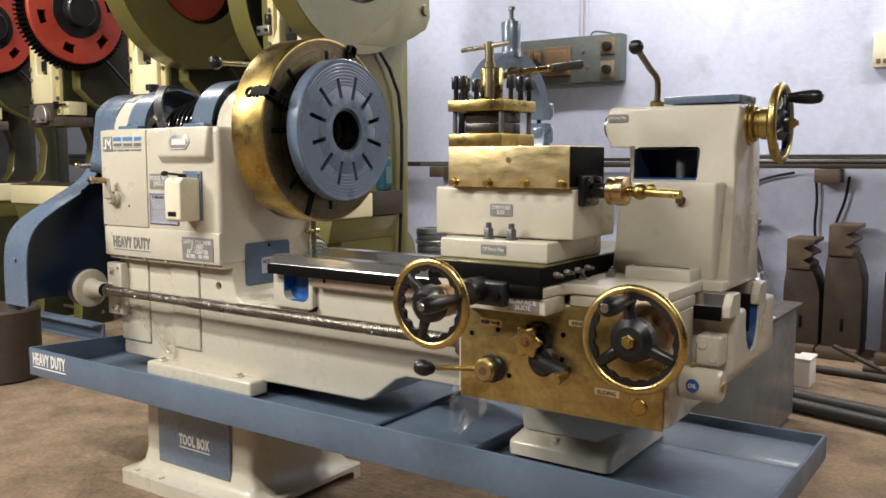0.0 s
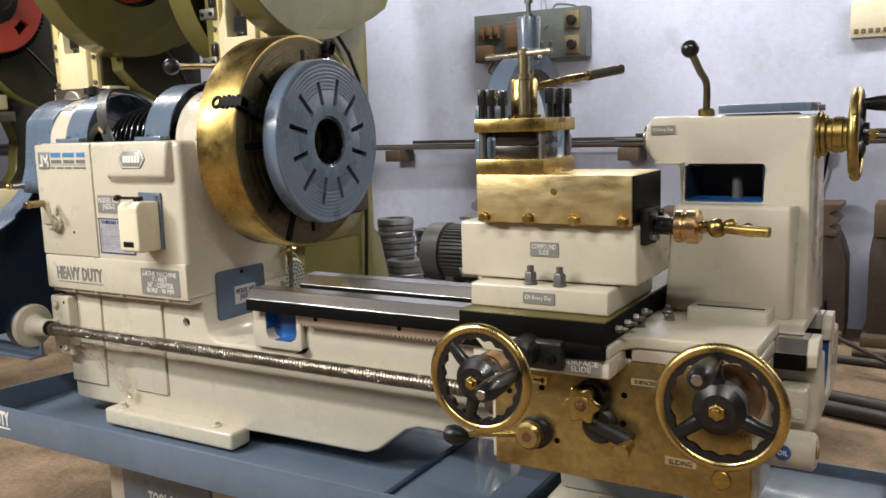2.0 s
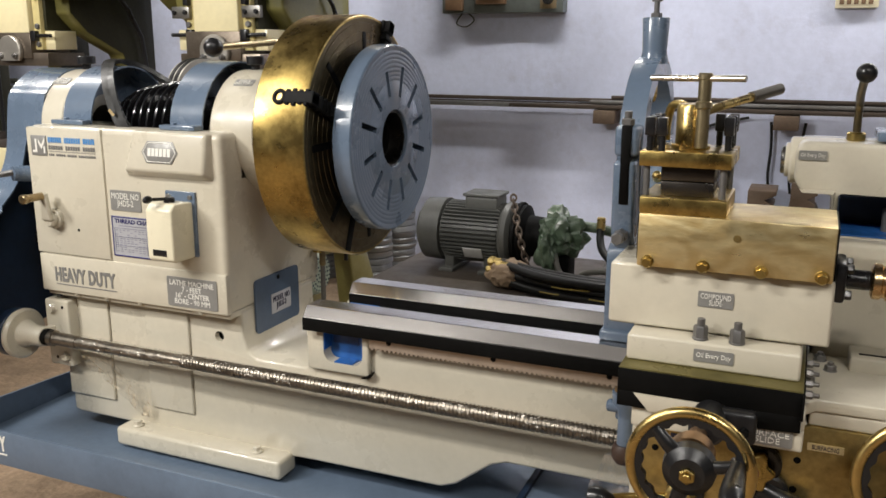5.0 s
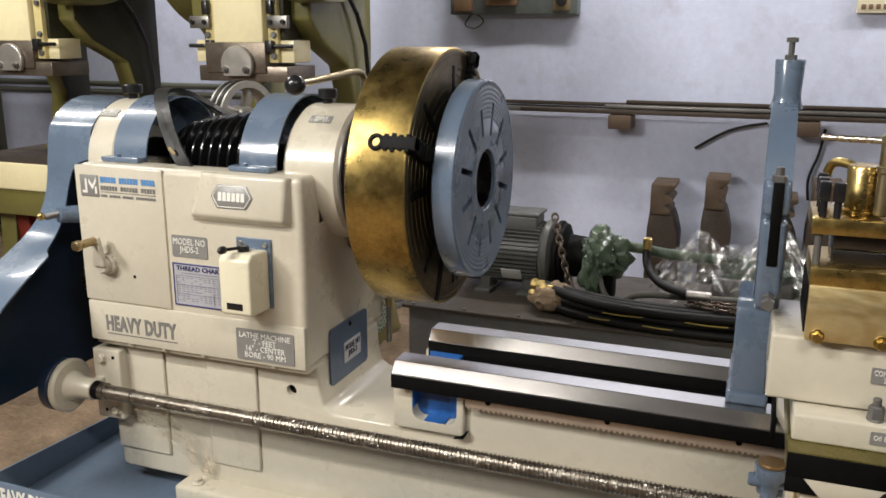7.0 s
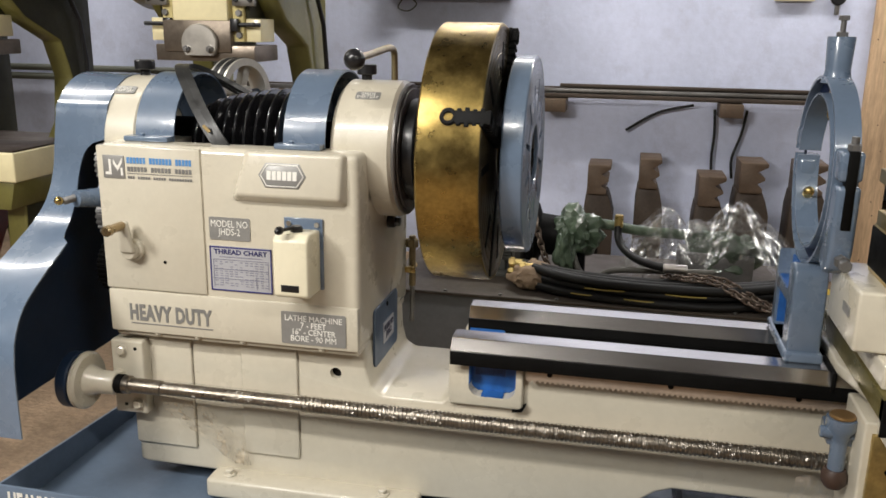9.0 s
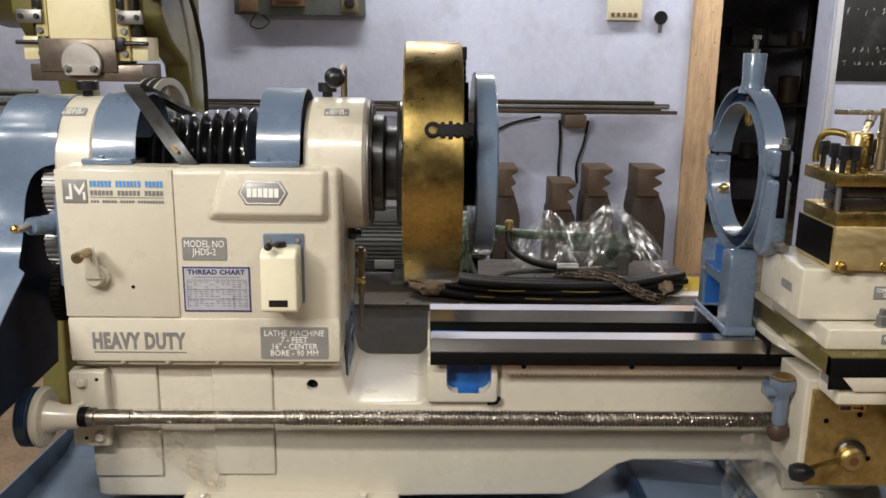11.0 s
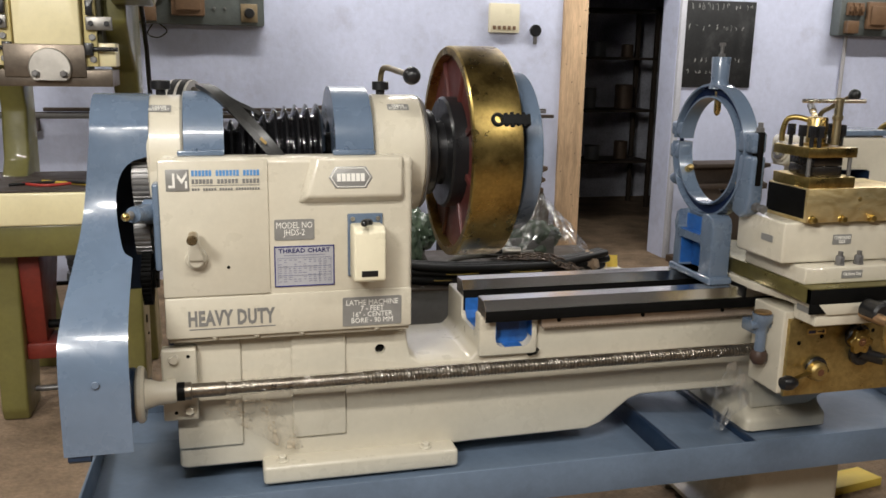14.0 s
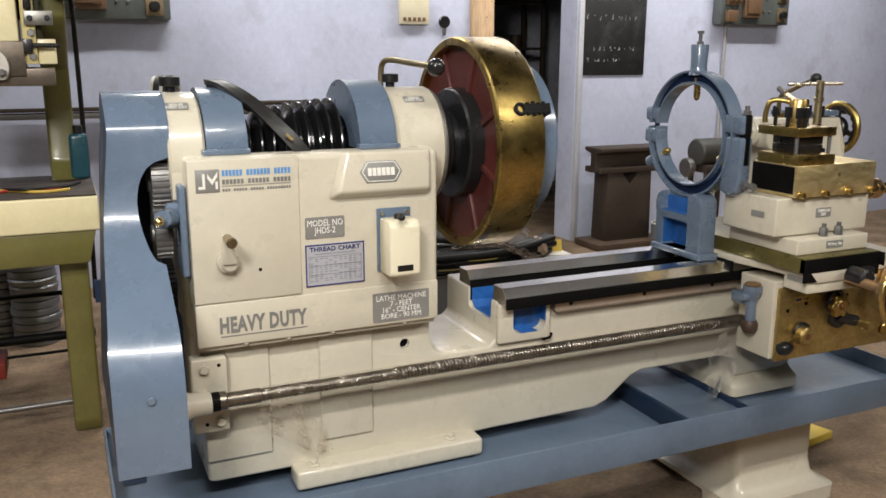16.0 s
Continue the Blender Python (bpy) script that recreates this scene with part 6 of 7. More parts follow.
bundle = thing("hose_bundle", "bundle of black hydraulic hoses with brass ends and card wrap", "hoses", (1.2, 1.25, TT))
random.seed(12)
for k in range(11):
    row, col = (0, k) if k < 4 else (1, k - 4) if k < 8 else (2, k - 8)
    dy, dz = (col - 1.5 + 0.5 * (row % 2)) * 0.033, 0.0175 + 0.028 * row
    j = [random.uniform(-0.006, 0.006) for _ in range(6)]
    part("hose", tube([(0.80 + j[0] * 4, 1.215 + dy * 0.75, TT + dz + 0.016), (0.93, 1.165 + dy * 0.85 + j[1], TT + dz + 0.006), (1.10, 1.140 + dy + j[2], TT + dz), (1.32, 1.128 + dy + j[3], TT + dz), (1.52, 1.150 + dy + j[4], TT + dz), (1.70, 1.200 + dy * 0.8, TT + dz + 0.01), (1.79 + j[5] * 5, 1.245 + dy * 0.7, TT + dz + 0.014)], 0.0165, 10, 6), RUBBER, bundle)
    part("hose_end", join(cyl("X", (0.745 + j[0] * 4, 1.222 + dy * 0.75, TT + dz + 0.018), 0.012, 0.06, 0.002, 12), hexbolt("X", (0.752 + j[0] * 4, 1.222 + dy * 0.75, TT + dz + 0.018), 0.0165, 0.018)), BRASS_DULL, bundle)
part("card_wrap", crumple((0.812, 1.205, TT + 0.052), (0.080, 0.068, 0.052), 4, 0.22, 4, 0.14), surf("brown_card", (0.27, 0.19, 0.12), 0.7, var=0.25), bundle, "torn brown card wrapping", 40)
part("card_wrap", crumple((1.715, 1.205, TT + 0.050), (0.045, 0.066, 0.046), 7, 0.20, 4, 0.12), surf("brown_card_pale", (0.33, 0.24, 0.16), 0.7, var=0.25), bundle, "torn brown card wrapping", 40)
PRINTY = surf("yellow_hose_print", (0.40, 0.30, 0.07), 0.6)
for x0, x1, y, z in ((0.97, 1.08, 1.087, 0.026), (1.16, 1.30, 1.063, 0.026), (1.38, 1.50, 1.076, 0.027), (1.02, 1.16, 1.072, 0.054), (1.30, 1.44, 1.064, 0.055), (1.12, 1.26, 1.110, 0.086)):
    part("hose_print", tube([(x0, y + 0.01, TT + z), ((x0 + x1) / 2, y, TT + z), (x1, y + 0.006, TT + z)], 0.0022, 6, 5), PRINTY, bundle)

hose = thing("pressure_hose", "black pressure hose with steel fittings running across the tank", "hose", (1.1, 1.33, TT))
part("tube", tube([(1.123, 1.385, 0.735), (1.125, 1.37, 0.68), (1.15, 1.32, 0.645), (1.21, 1.24, 0.627), (1.30, 1.17, 0.624)], 0.015, 12, 8), RUBBER, hose)
part("fitting", cyl("X", (1.29, 1.172, 0.624), 0.017, 0.085, 0.003, 12), STEEL, hose)
part("fitting", cyl("Z", (1.123, 1.385, 0.715), 0.017, 0.050, 0.003, 12), BRASS_BRIGHT, hose)
hose2 = thing("return_hose", "dark hose with steel fittings lying on the tank", "hose", (1.0, 1.32, TT))
part("tube", tube([(0.955, 1.32, MZ - 0.03), (0.99, 1.30, TT + 0.05), (1.05, 1.28, TT + 0.035), (1.12, 1.27, TT + 0.075), (1.30, 1.27, TT + 0.085), (1.48, 1.29, TT + 0.085)], 0.012, 12, 8), surf("dull_hose", (0.10, 0.095, 0.08), 0.5), hose2)
part("fitting", cyl("X", (1.06, 1.275, TT + 0.04), 0.016, 0.06, 0.003, 12), STEEL, hose2)

CHAINM = surf("rusty_chain_steel", (0.13, 0.10, 0.08), 0.42, 0.7, var=0.2)
chain = thing("steel_chain", "dull steel lifting chain hanging over the pump and tank", "chain", (1.2, 1.28, TT))
pts = smooth_path([(0.775, 1.36, MZ + 0.165), (0.805, 1.305, MZ + 0.10), (0.845, 1.275, MZ - 0.02), (0.885, 1.26, TT + 0.05), (0.92, 1.27, TT + 0.015)], 6)
pts2 = smooth_path([(1.30, 1.200, TT + 0.085), (1.36, 1.135, TT + 0.100), (1.46, 1.115, TT + 0.100), (1.53, 1.085, TT + 0.075), (1.60, 1.072, TT + 0.040), (1.68, 1.090, TT + 0.015)], 5)
pts3 = [p + Vector((0.03, 0.022, 0.004)) for p in pts2[2:]]
for run in (pts, pts2, pts3):
    total = [0.0]
    for a, b in zip(run, run[1:]):
        total.append(total[-1] + (b - a).length)
    d, k = 0.0, 0
    while d < total[-1] - 0.01:
        i = max(j for j in range(len(total) - 1) if total[j] <= d)
        p = run[i].lerp(run[i + 1], (d - total[i]) / max(1e-6, total[i + 1] - total[i]))
        u = (run[i + 1] - run[i]).normalized()
        link = ring("Z", (0, 0, 0), 0.0115, 0.0042, 14, 6)
        for v in link.verts:
            v.co.x *= 1.5
        q = u.to_track_quat("X", "Z").to_matrix().to_4x4()
        part("link", spun(link, Matrix.Translation(p) @ q @ pose(0, 0, 0, 90 * (k % 2) + 20)), CHAINM, chain)
        d, k = d + 0.0250, k + 1
tagp = thing("yellow_paper", "folded bright yellow paper tag on white sheets", "paper", (1.84, 1.28, TT))
part("sheet", box(1.74, 1.90, 1.20, 1.34, TT, TT + 0.004, 0), WHITE, tagp, "white sheet")
part("fold", join(spun(box(1.79, 1.84, 1.27, 1.272, TT + 0.004, TT + 0.06, 0), about((1.81, 1.27, TT), 15, 0, 20)), spun(box(1.84, 1.89, 1.27, 1.272, TT + 0.004, TT + 0.06, 0), about((1.86, 1.27, TT), -15, 0, -10))), YELLOW, tagp, "bright yellow folded tag")
floor_tag = thing("yellow_paper", "yellow paper lying on the floor by the stand", "paper", (2.21, 0.03, 0))
part("sheet", spun(prism([(2.10, -0.02), (2.33, 0.0), (2.31, 0.09), (2.12, 0.08)], "Z", 0.0, 0.03, 0.002), about((2.2, 0.03, 0), 0, 0, 4)), YELLOW, floor_tag)


# ---- power presses ----
DARKTREADLE = surf("scuffed_red_paint", (0.17, 0.022, 0.013), 0.45, var=0.2, stain=(0.09, 0.015, 0.012), stain_amount=0.6, stain_scale=6)
BARE = surf("bare_brown_steel", (0.20, 0.165, 0.13), 0.38, 0.75, var=0.2, stain=(0.09, 0.07, 0.05), stain_amount=0.5, stain_scale=6)
KEEPER = surf("keeper_steel", (0.24, 0.23, 0.21), 0.38, 0.8, var=0.15)
GIB = surf("pale_gib_paint", (0.66, 0.56, 0.26), 0.38, var=0.1)
def press(cx, left_wheel, name_label, red_gear=False):
    """An open-fronted power press: two side plates, bolster, ram and flywheel guard."""
    p = thing("power_press", name_label, "power press", (cx, 1.5, 0), "row of power presses")
    for s in (-1, 1):
        x0, x1 = (cx + 0.165, cx + 0.265) if s > 0 else (cx - 0.285, cx - 0.185)
        side = [(1.14, 0.0), (1.12, 0.05), (1.16, 0.68), (1.14, 0.92), (1.47, 0.93), (1.53, 1.0), (1.56, 1.2), (1.50, 1.36), (1.28, 1.46), (1.18, 1.55), (1.16, 2.35), (1.3, 2.5), (1.66, 2.5), (1.735, 2.3), (1.735, 0.70), (1.79, 0.64), (1.86, 0.40), (2.0, 0.10), (2.05, 0.0), (1.75, 0.0), (1.68, 0.45), (1.45, 0.45), (1.36, 0.0)]
        frame_ = part("side_plate", prism(side, "X", x0, x1, 0.012, 3, 25), OLIVE, p, "olive cast side frame with shaded side faces in darker olive")
        frame_.data.materials.append(SHADEOLIVE)
        # Sideways faces take the darker olive: their shade is put into the colour.
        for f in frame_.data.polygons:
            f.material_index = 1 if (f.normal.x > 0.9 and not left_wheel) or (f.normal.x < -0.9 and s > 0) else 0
    part("bed_plate", box(cx - 0.400, cx + 0.312, 1.362, 1.62, 0.805, 0.932, 0.004), RUST, p, "bare brown steel bed plate")
    bol = part("bolster", box(cx - 0.405, cx + 0.315, 1.05, 1.36, 0.80, 0.925, 0.008, 3), PRESSCREAM, p, "pale yellow bolster plate")
    part("bolster_top", box(cx - 0.40, cx + 0.31, 1.055, 1.356, 0.9255, 0.932, 0.001), RUST, bol)
    part("bolster_apron", join(prism([(cx - 0.38, 0.80), (cx - 0.33, 0.68), (cx + 0.27, 0.68), (cx + 0.30, 0.80)], "Y", 1.06, 1.60, 0.008)), OLIVE, p)
    fork = [(-0.112, 1.46), (-0.112, 1.695), (-0.078, 1.765), (-0.078, 1.90), (-0.050, 1.90), (-0.062, 1.76), (-0.062, 1.645), (0.062, 1.645), (0.062, 1.76), (0.050, 1.90), (0.078, 1.90), (0.078, 1.765), (0.112, 1.695), (0.112, 1.46)]
    part("ram", prism([(cx + u, z) for u, z in fork], "Y", 1.08, 1.34, 0.006, 3), PRESSCREAM, p, "pale yellow forked ram")
    part("pitman", join(cyl("Z", (cx, 1.15, 1.70), 0.042, 0.27, 0.008, 24), cyl("Z", (cx, 1.15, 1.665), 0.060, 0.075, 0.008, 6), ball((cx, 1.15, 1.660), 0.048, 20)), BLACK, p)
    part("ram_foot", box(cx - 0.150, cx + 0.125, 1.07, 1.30, 1.345, 1.462, 0.004), BARE, p, "bare brown steel ram foot")
    part("ram_plate", box(cx - 0.19, cx + 0.215, 1.08, 1.30, 1.312, 1.372, 0.004), BARE, p)
    dsc = cyl("Y", (cx + 0.005, 1.07, 1.378), 0.072, -0.022, 0.004, 40)
    bmesh.ops.bisect_plane(dsc, geom=dsc.verts[:] + dsc.edges[:] + dsc.faces[:], plane_co=(0, 0, 1.335), plane_no=(0, 0, -1), clear_outer=True)
    part("clamp_plate", dsc, surf("bare_clamp_steel", (0.50, 0.47, 0.42), 0.4, 0.7), p)
    for dx in (-0.042, 0.052):
        part("clamp_bolt", hexbolt("Y", (cx + dx, 1.048, 1.358), 0.014, -0.014, 0.008), GREYIRON, p)
    for s in (-1, 1):
        part("gib", box(*sorted((cx + s * 0.122, cx + s * 0.165)), 1.10, 1.28, 1.385, 1.95, 0.004), GIB, p, "yellow painted ram guide")
        part("gib_ear", box(*sorted((cx + s * 0.165, cx + s * 0.225)), 1.12, 1.25, 1.385, 1.47, 0.004), PRESSCREAM, p)
        part("gib_rail", box(*sorted((cx + s * 0.166, cx + s * 0.184)), 1.12, 1.28, 1.472, 1.95, 0.003), SHADEOLIVE, p)
        for z in ((1.515, 1.735) if left_wheel else ()):
            part("keeper_plate", box(*sorted((cx + s * 0.132, cx + s * 0.222)), 1.078, 1.099, z, z + 0.048, 0.003), KEEPER, p, "grey steel keeper plate")
            for dx in (0.150, 0.205):
                part("keeper_bolt", hexbolt("Y", (cx + s * dx, 1.078, z + 0.024), 0.010, -0.010), BLACK, p)
            part("keeper_block", box(*sorted((cx + s * 0.134, cx + s * 0.158)), 1.072, 1.099, z + 0.052, z + 0.105, 0.003), BLACK, p, "black gib clamp")
        part("keeper_block", join(box(*sorted((cx + s * 0.122, cx + s * 0.152)), 1.074, 1.10, 1.424, 1.470, 0.003), cyl("X", (cx + s * 0.152, 1.09, 1.448), 0.008, s * 0.085, 0.002, 14)), BLACK, p, "black gib clamp")
        for z in (1.41, 1.49, 1.62, 1.69, 1.86):
            part("gib_bolt", hexbolt("Y", (cx + s * 0.150, 1.10, z), 0.013, -0.012), GREYIRON, p)
    gx = cx + 0.365
    if red_gear:
        teeth_ = []
        for k in range(80):
            for da, rr in ((-0.3, 0.335), (-0.15, 0.36), (0.15, 0.36), (0.3, 0.335)):
                a = 2 * math.pi * (k + da) / 80
                teeth_.append((1.11 + rr * math.cos(a), 2.02 + rr * math.sin(a)))
        part("gear", prism(teeth_, "X", gx - 0.09, gx - 0.01, 0), OILED_SHADE, p, "dark toothed flywheel gear")
        wheel = cyl("X", (gx - 0.012, 1.11, 2.02), 0.325, 0.03, 0.006, 56, 0.15)
        holes = []
        for k in range(6):
            arc = [radians(60 * k + 15 + 3.2 * i) for i in range(-3, 4)]
            rim_ = [(1.11 + 0.268 * math.cos(t), 2.02 + 0.268 * math.sin(t)) for t in arc] + [(1.11 + 0.212 * math.cos(t), 2.02 + 0.212 * math.sin(t)) for t in reversed(arc)]
            holes.append(prism(rim_, "X", gx - 0.1, gx + 0.2, 0))
        part("red_wheel", cut(wheel, join(*holes)), RED, p, "red painted gear wheel")
        part("shaft_hub", join(cyl("X", (gx - 0.05, 1.11, 2.02), 0.175, 0.07, 0.01, 40), cyl("X", (gx - 0.05, 1.11, 2.02), 0.10, 0.13, 0.01, 32)), BLACK, p)
    else:
        gc = (gx, 1.19, 2.16)
        shell = rev([(0.30, 0.0), (0.545, 0.0), (0.55, -0.006), (0.55, -0.14), (0.544, -0.14), (0.544, -0.006), (0.30, -0.006), (0.30, 0.0)], "X", gc, 72)
        part("flywheel_guard", shell, OLIVE, p, "olive sheet steel flywheel guard")
        ear = [(1.27, 1.66), (1.55, 1.675), (1.72, 1.74), (1.84, 1.80), (1.88, 1.87), (1.87, 1.98), (1.80, 2.2), (1.5, 2.4), (1.5, 2.1), (1.62, 1.9), (1.5, 1.80)]
        part("guard_ear", prism([(y_ - 0.08, z_) for y_, z_ in ear], "X", gx - 0.008, gx + 0.002, 0.002), OLIVE, p)
        part("ear_hinge", cyl("X", (gx - 0.02, 1.75, 1.90), 0.03, 0.035, 0.004, 24), OLIVE, p)
        part("flywheel", cyl("X", (gx - 0.13, 1.19, 2.16), 0.50, 0.09, 0.01, 56), BLACK, p)
        part("flywheel_face", cyl("X", (gx - 0.045, 1.19, 2.12), 0.24, 0.012, 0.004, 40, 0.12), RED, p, "red painted flywheel centre")
    part("bearing_cap", join(box(cx + 0.20, cx + 0.33, 0.99, 1.25, 1.95, 2.25, 0.03, 3), cyl("X", (cx + 0.17, 1.10, 1.86), 0.085, 0.15, 0.01, 32)), OLIVE, p)
    part("crank_arm", tube([(cx + 0.22, 1.10, 1.95), (cx + 0.25, 1.07, 1.80), (cx + 0.25, 1.08, 1.70)], 0.05, 14, 5, 0.7), OLIVE, p)
    part("control_rod", tube([(cx + 0.29, 1.35, 1.75), (cx + 0.30, 1.60, 1.45), (cx + 0.30, 1.62, 0.90), (cx + 0.29, 1.6, 0.4)], 0.010, 10, 3), BLACK, p)
    # Near-black back plate paints in the shade between the side frames.
    part("back_plate", box(cx - 0.165, cx + 0.165, 1.55, 1.72, 1.55, 2.4, 0.006), OILED_SHADE, p)
    part("treadle_plate", join(prism([(1.16, 0.67), (1.60, 0.67), (1.42, 0.38), (1.40, 0.30), (1.20, 0.30)], "X", cx - 0.185, cx - 0.110, 0.004), box(cx - 0.185, cx - 0.05, 1.18, 1.36, 0.235, 0.300, 0.006)), DARKTREADLE, p, "red painted treadle plate")
    if left_wheel:
        lg = (cx - 0.50, 1.65, 2.02)
        part("flywheel_guard", rev([(0.20, 0.14), (0.30, 0.14), (0.30, 0.006), (0.514, 0.006), (0.514, 0.14), (0.52, 0.14), (0.52, 0.0), (0.20, 0.0), (0.20, 0.14)], "X", lg, 72), OLIVE, p, "olive sheet steel flywheel guard")
        part("flywheel", cyl("X", (cx - 0.47, 1.65, 2.02), 0.48, 0.09, 0.012, 56), BLACK, p, "black cast flywheel")
    for y, z, r_, m_ in ((1.25, 0.36, 0.017, OILED_SHADE), (1.3, 0.28, 0.006, OILED_SHADE), (1.28, 0.075, 0.012, GREYIRON), (1.75, 0.40, 0.010, OILED_SHADE)):
        part("tie_rod", cyl("X", (cx - 0.27, y, z), r_, 0.54, 0.002, 16), m_, p)
    p.location.y += 0.08
    return p


press(-0.465, True, "olive green power press with pale yellow ram and bolster")
press(-1.63, False, "olive green power press with pale yellow ram, standing in a row")
press(-2.70, False, "olive green power press with an open red gear wheel", True)
press(-3.75, False, "olive green power press with an open red gear wheel", True)

for label, material, pts in (("red cable lying on the press bed", surf("red_cable", (0.35, 0.03, 0.02), 0.45), [(-0.62, 1.30, 0.937), (-0.52, 1.24, 0.937), (-0.42, 1.30, 0.937), (-0.34, 1.26, 0.937), (-0.27, 1.31, 0.937)]),
                              ("yellow cable lying on the press bed", surf("yellow_cable", (0.55, 0.38, 0.06), 0.45), [(-0.56, 1.36, 0.937), (-0.44, 1.29, 0.937), (-0.33, 1.22, 0.937), (-0.24, 1.25, 0.937)]),
                              ("black cable lying on the press bed", RUBBER, [(-0.66, 1.26, 0.938), (-0.50, 1.33, 0.938), (-0.38, 1.24, 0.946), (-0.25, 1.33, 0.938), (-0.20, 1.42, 0.938)])):
    wire = thing("cable", label, "cable", pts[0], "cables on the press bed")
    part("wire", tube(pts, 0.0055, 8, 8), material, wire)

rd = thing("round_die", "round rusty die lying on a dark steel block on the floor", "steel die", (-1.18, 2.02, 0))
part("block", join(box(-1.42, -0.98, 1.86, 2.22, 0, 0.16, 0.006), box(-1.40, -1.00, 1.88, 2.20, 0.165, 0.33, 0.006)), DARKPIPE, rd, "stacked dark steel blocks")
part("die", rev([(0.05, 0), (0.135, 0), (0.135, 0.095), (0.160, 0.10), (0.160, 0.125), (0.05, 0.125), (0.05, 0)], "Z", (-1.18, 2.02, 0.331), 36), RUSTFACE, rd)

bottle = thing("oil_bottle", "teal plastic oil bottle standing on the press bolster", "bottle", (-0.19, 1.58, 0.932))
part("body", box(-0.225, -0.155, 1.545, 1.615, 0.932, 1.11, 0.014, 3), surf("teal_plastic", (0.016, 0.075, 0.10), 0.35, var=0.15), bottle)
part("label", box(-0.1552, -0.1545, 1.555, 1.605, 0.97, 1.06, 0), surf("dull_label", (0.10, 0.15, 0.17), 0.5), bottle, "faded pale label")
part("cap", cyl("Z", (-0.19, 1.58, 1.108), 0.018, 0.035, 0.003, 20), BLACK, bottle, "black cap")

# ---- along the back wall ----
PANELM = surf("grey_green_panel", (0.125, 0.142, 0.136), 0.45, 0.2, var=0.15, stain=(0.07, 0.075, 0.06), stain_amount=0.5)
BAKELITE = surf("brown_bakelite", (0.17, 0.10, 0.055), 0.5, var=0.2)


def switch_panel(x0, x1, z0, z1, label):
    p = thing("switch_panel", label, "switch panel", ((x0 + x1) / 2, WALL_Y, z0))
    y = WALL_Y
    part("cabinet", box(x0, x1, y - 0.10, y - 0.001, z0, z1, 0.006), PANELM, p)
    w = x1 - x0
    part("fuse_holder", join(box(x0 + 0.30 * w, x0 + 0.55 * w, y - 0.135, y - 0.10, z0 + 0.05, z0 + 0.245, 0.008), box(x0 + 0.33 * w, x0 + 0.52 * w, y - 0.150, y - 0.135, z0 + 0.08, z0 + 0.215, 0.006)), BAKELITE, p, "brown bakelite fuse holder")
    part("fuse_holder", box(x0 + 0.05 * w, x0 + 0.19 * w, y - 0.15, y - 0.10, z0 + 0.015, z0 + 0.105, 0.006), BAKELITE, p)
    for k in range(3):
        part("fuse_carrier", join(box(x0 + (0.06 + 0.07 * k) * w, x0 + (0.115 + 0.07 * k) * w, y - 0.13, y - 0.10, z0 + 0.145, z0 + 0.235, 0.005), box(x0 + (0.07 + 0.07 * k) * w, x0 + (0.105 + 0.07 * k) * w, y - 0.145, y - 0.13, z0 + 0.17, z0 + 0.21, 0.004)), BAKELITE, p)
    for z in (z0 + 0.075, z0 + 0.225):
        b = part("button_base", box(x0 + 0.82 * w, x0 + 0.95 * w, y - 0.112, y - 0.10, z - 0.055, z + 0.055, 0.004), surf("tarnished_bezel", (0.26, 0.20, 0.12), 0.45, 0.6, var=0.2), p)
        part("button", rev([(0, 0), (0.032, 0), (0.032, -0.018), (0.026, -0.034), (0, -0.036)], "Y", (x0 + 0.885 * w, y - 0.112, z), 24), BLACK, b)
    for dx, z in ((0.62, 0.10), (0.70, 0.10), (0.66, 0.2)):
        part("lamp_stud", cyl("Y", (x0 + dx * w, y - 0.10, z0 + z), 0.009, -0.012, 0.002, 14), GREYIRON, p)
    return p


sp = switch_panel(-0.37, 0.41, 1.61, 1.915, "grey-green metal switch panel with brown fuse holders")
part("conduit", join(*[cyl("Z", (0.09 + d, WALL_Y - 0.02, 1.915), 0.011, 1.8, 0, 12) for d in (0, 0.035)]), surf("painted_conduit", (0.52, 0.53, 0.60), 0.6), sp)
part("loose_wire", tube([(-0.25, WALL_Y - 0.06, 1.61), (-0.28, WALL_Y - 0.08, 1.55), (-0.22, WALL_Y - 0.07, 1.53), (-0.17, WALL_Y - 0.06, 1.57), (-0.21, WALL_Y - 0.05, 1.61)], 0.004, 6, 6), RUBBER, sp)
part("loose_wire", tube([(0.16, WALL_Y - 0.03, 1.92), (0.20, WALL_Y - 0.05, 1.945), (0.30, WALL_Y - 0.04, 1.93), (0.33, WALL_Y - 0.03, 1.915)], 0.006, 6, 6), PANELM, sp)
sp2 = switch_panel(4.55, 5.25, 1.65, 1.95, "grey-green metal switch panel on the wall")
part("conduit", cyl("Z", (4.68, WALL_Y - 0.02, 0.25), 0.014, 1.40, 0, 12), surf("grey_conduit", (0.40, 0.39, 0.40), 0.6), sp2)

swb = thing("light_switch", "cream switch board with a row of small switches", "switch board", (2.02, WALL_Y, 1.61))
part("board", box(1.885, 2.095, WALL_Y - 0.045, WALL_Y - 0.001, 1.61, 1.80, 0.006), SWITCHC, swb)
for k in range(5):
    part("toggle", box(1.905 + 0.035 * k, 1.927 + 0.035 * k, WALL_Y - 0.052, WALL_Y - 0.045, 1.63, 1.655, 0.003), BAKELITE, swb)
key = thing("bell_push", "round black fitting with a hanging key on the wall", "wall fitting", (2.22, WALL_Y, 1.6))
part("body", cyl("Y", (2.22, WALL_Y - 0.001, 1.63), 0.040, -0.03, 0.006, 28), BLACK, key)
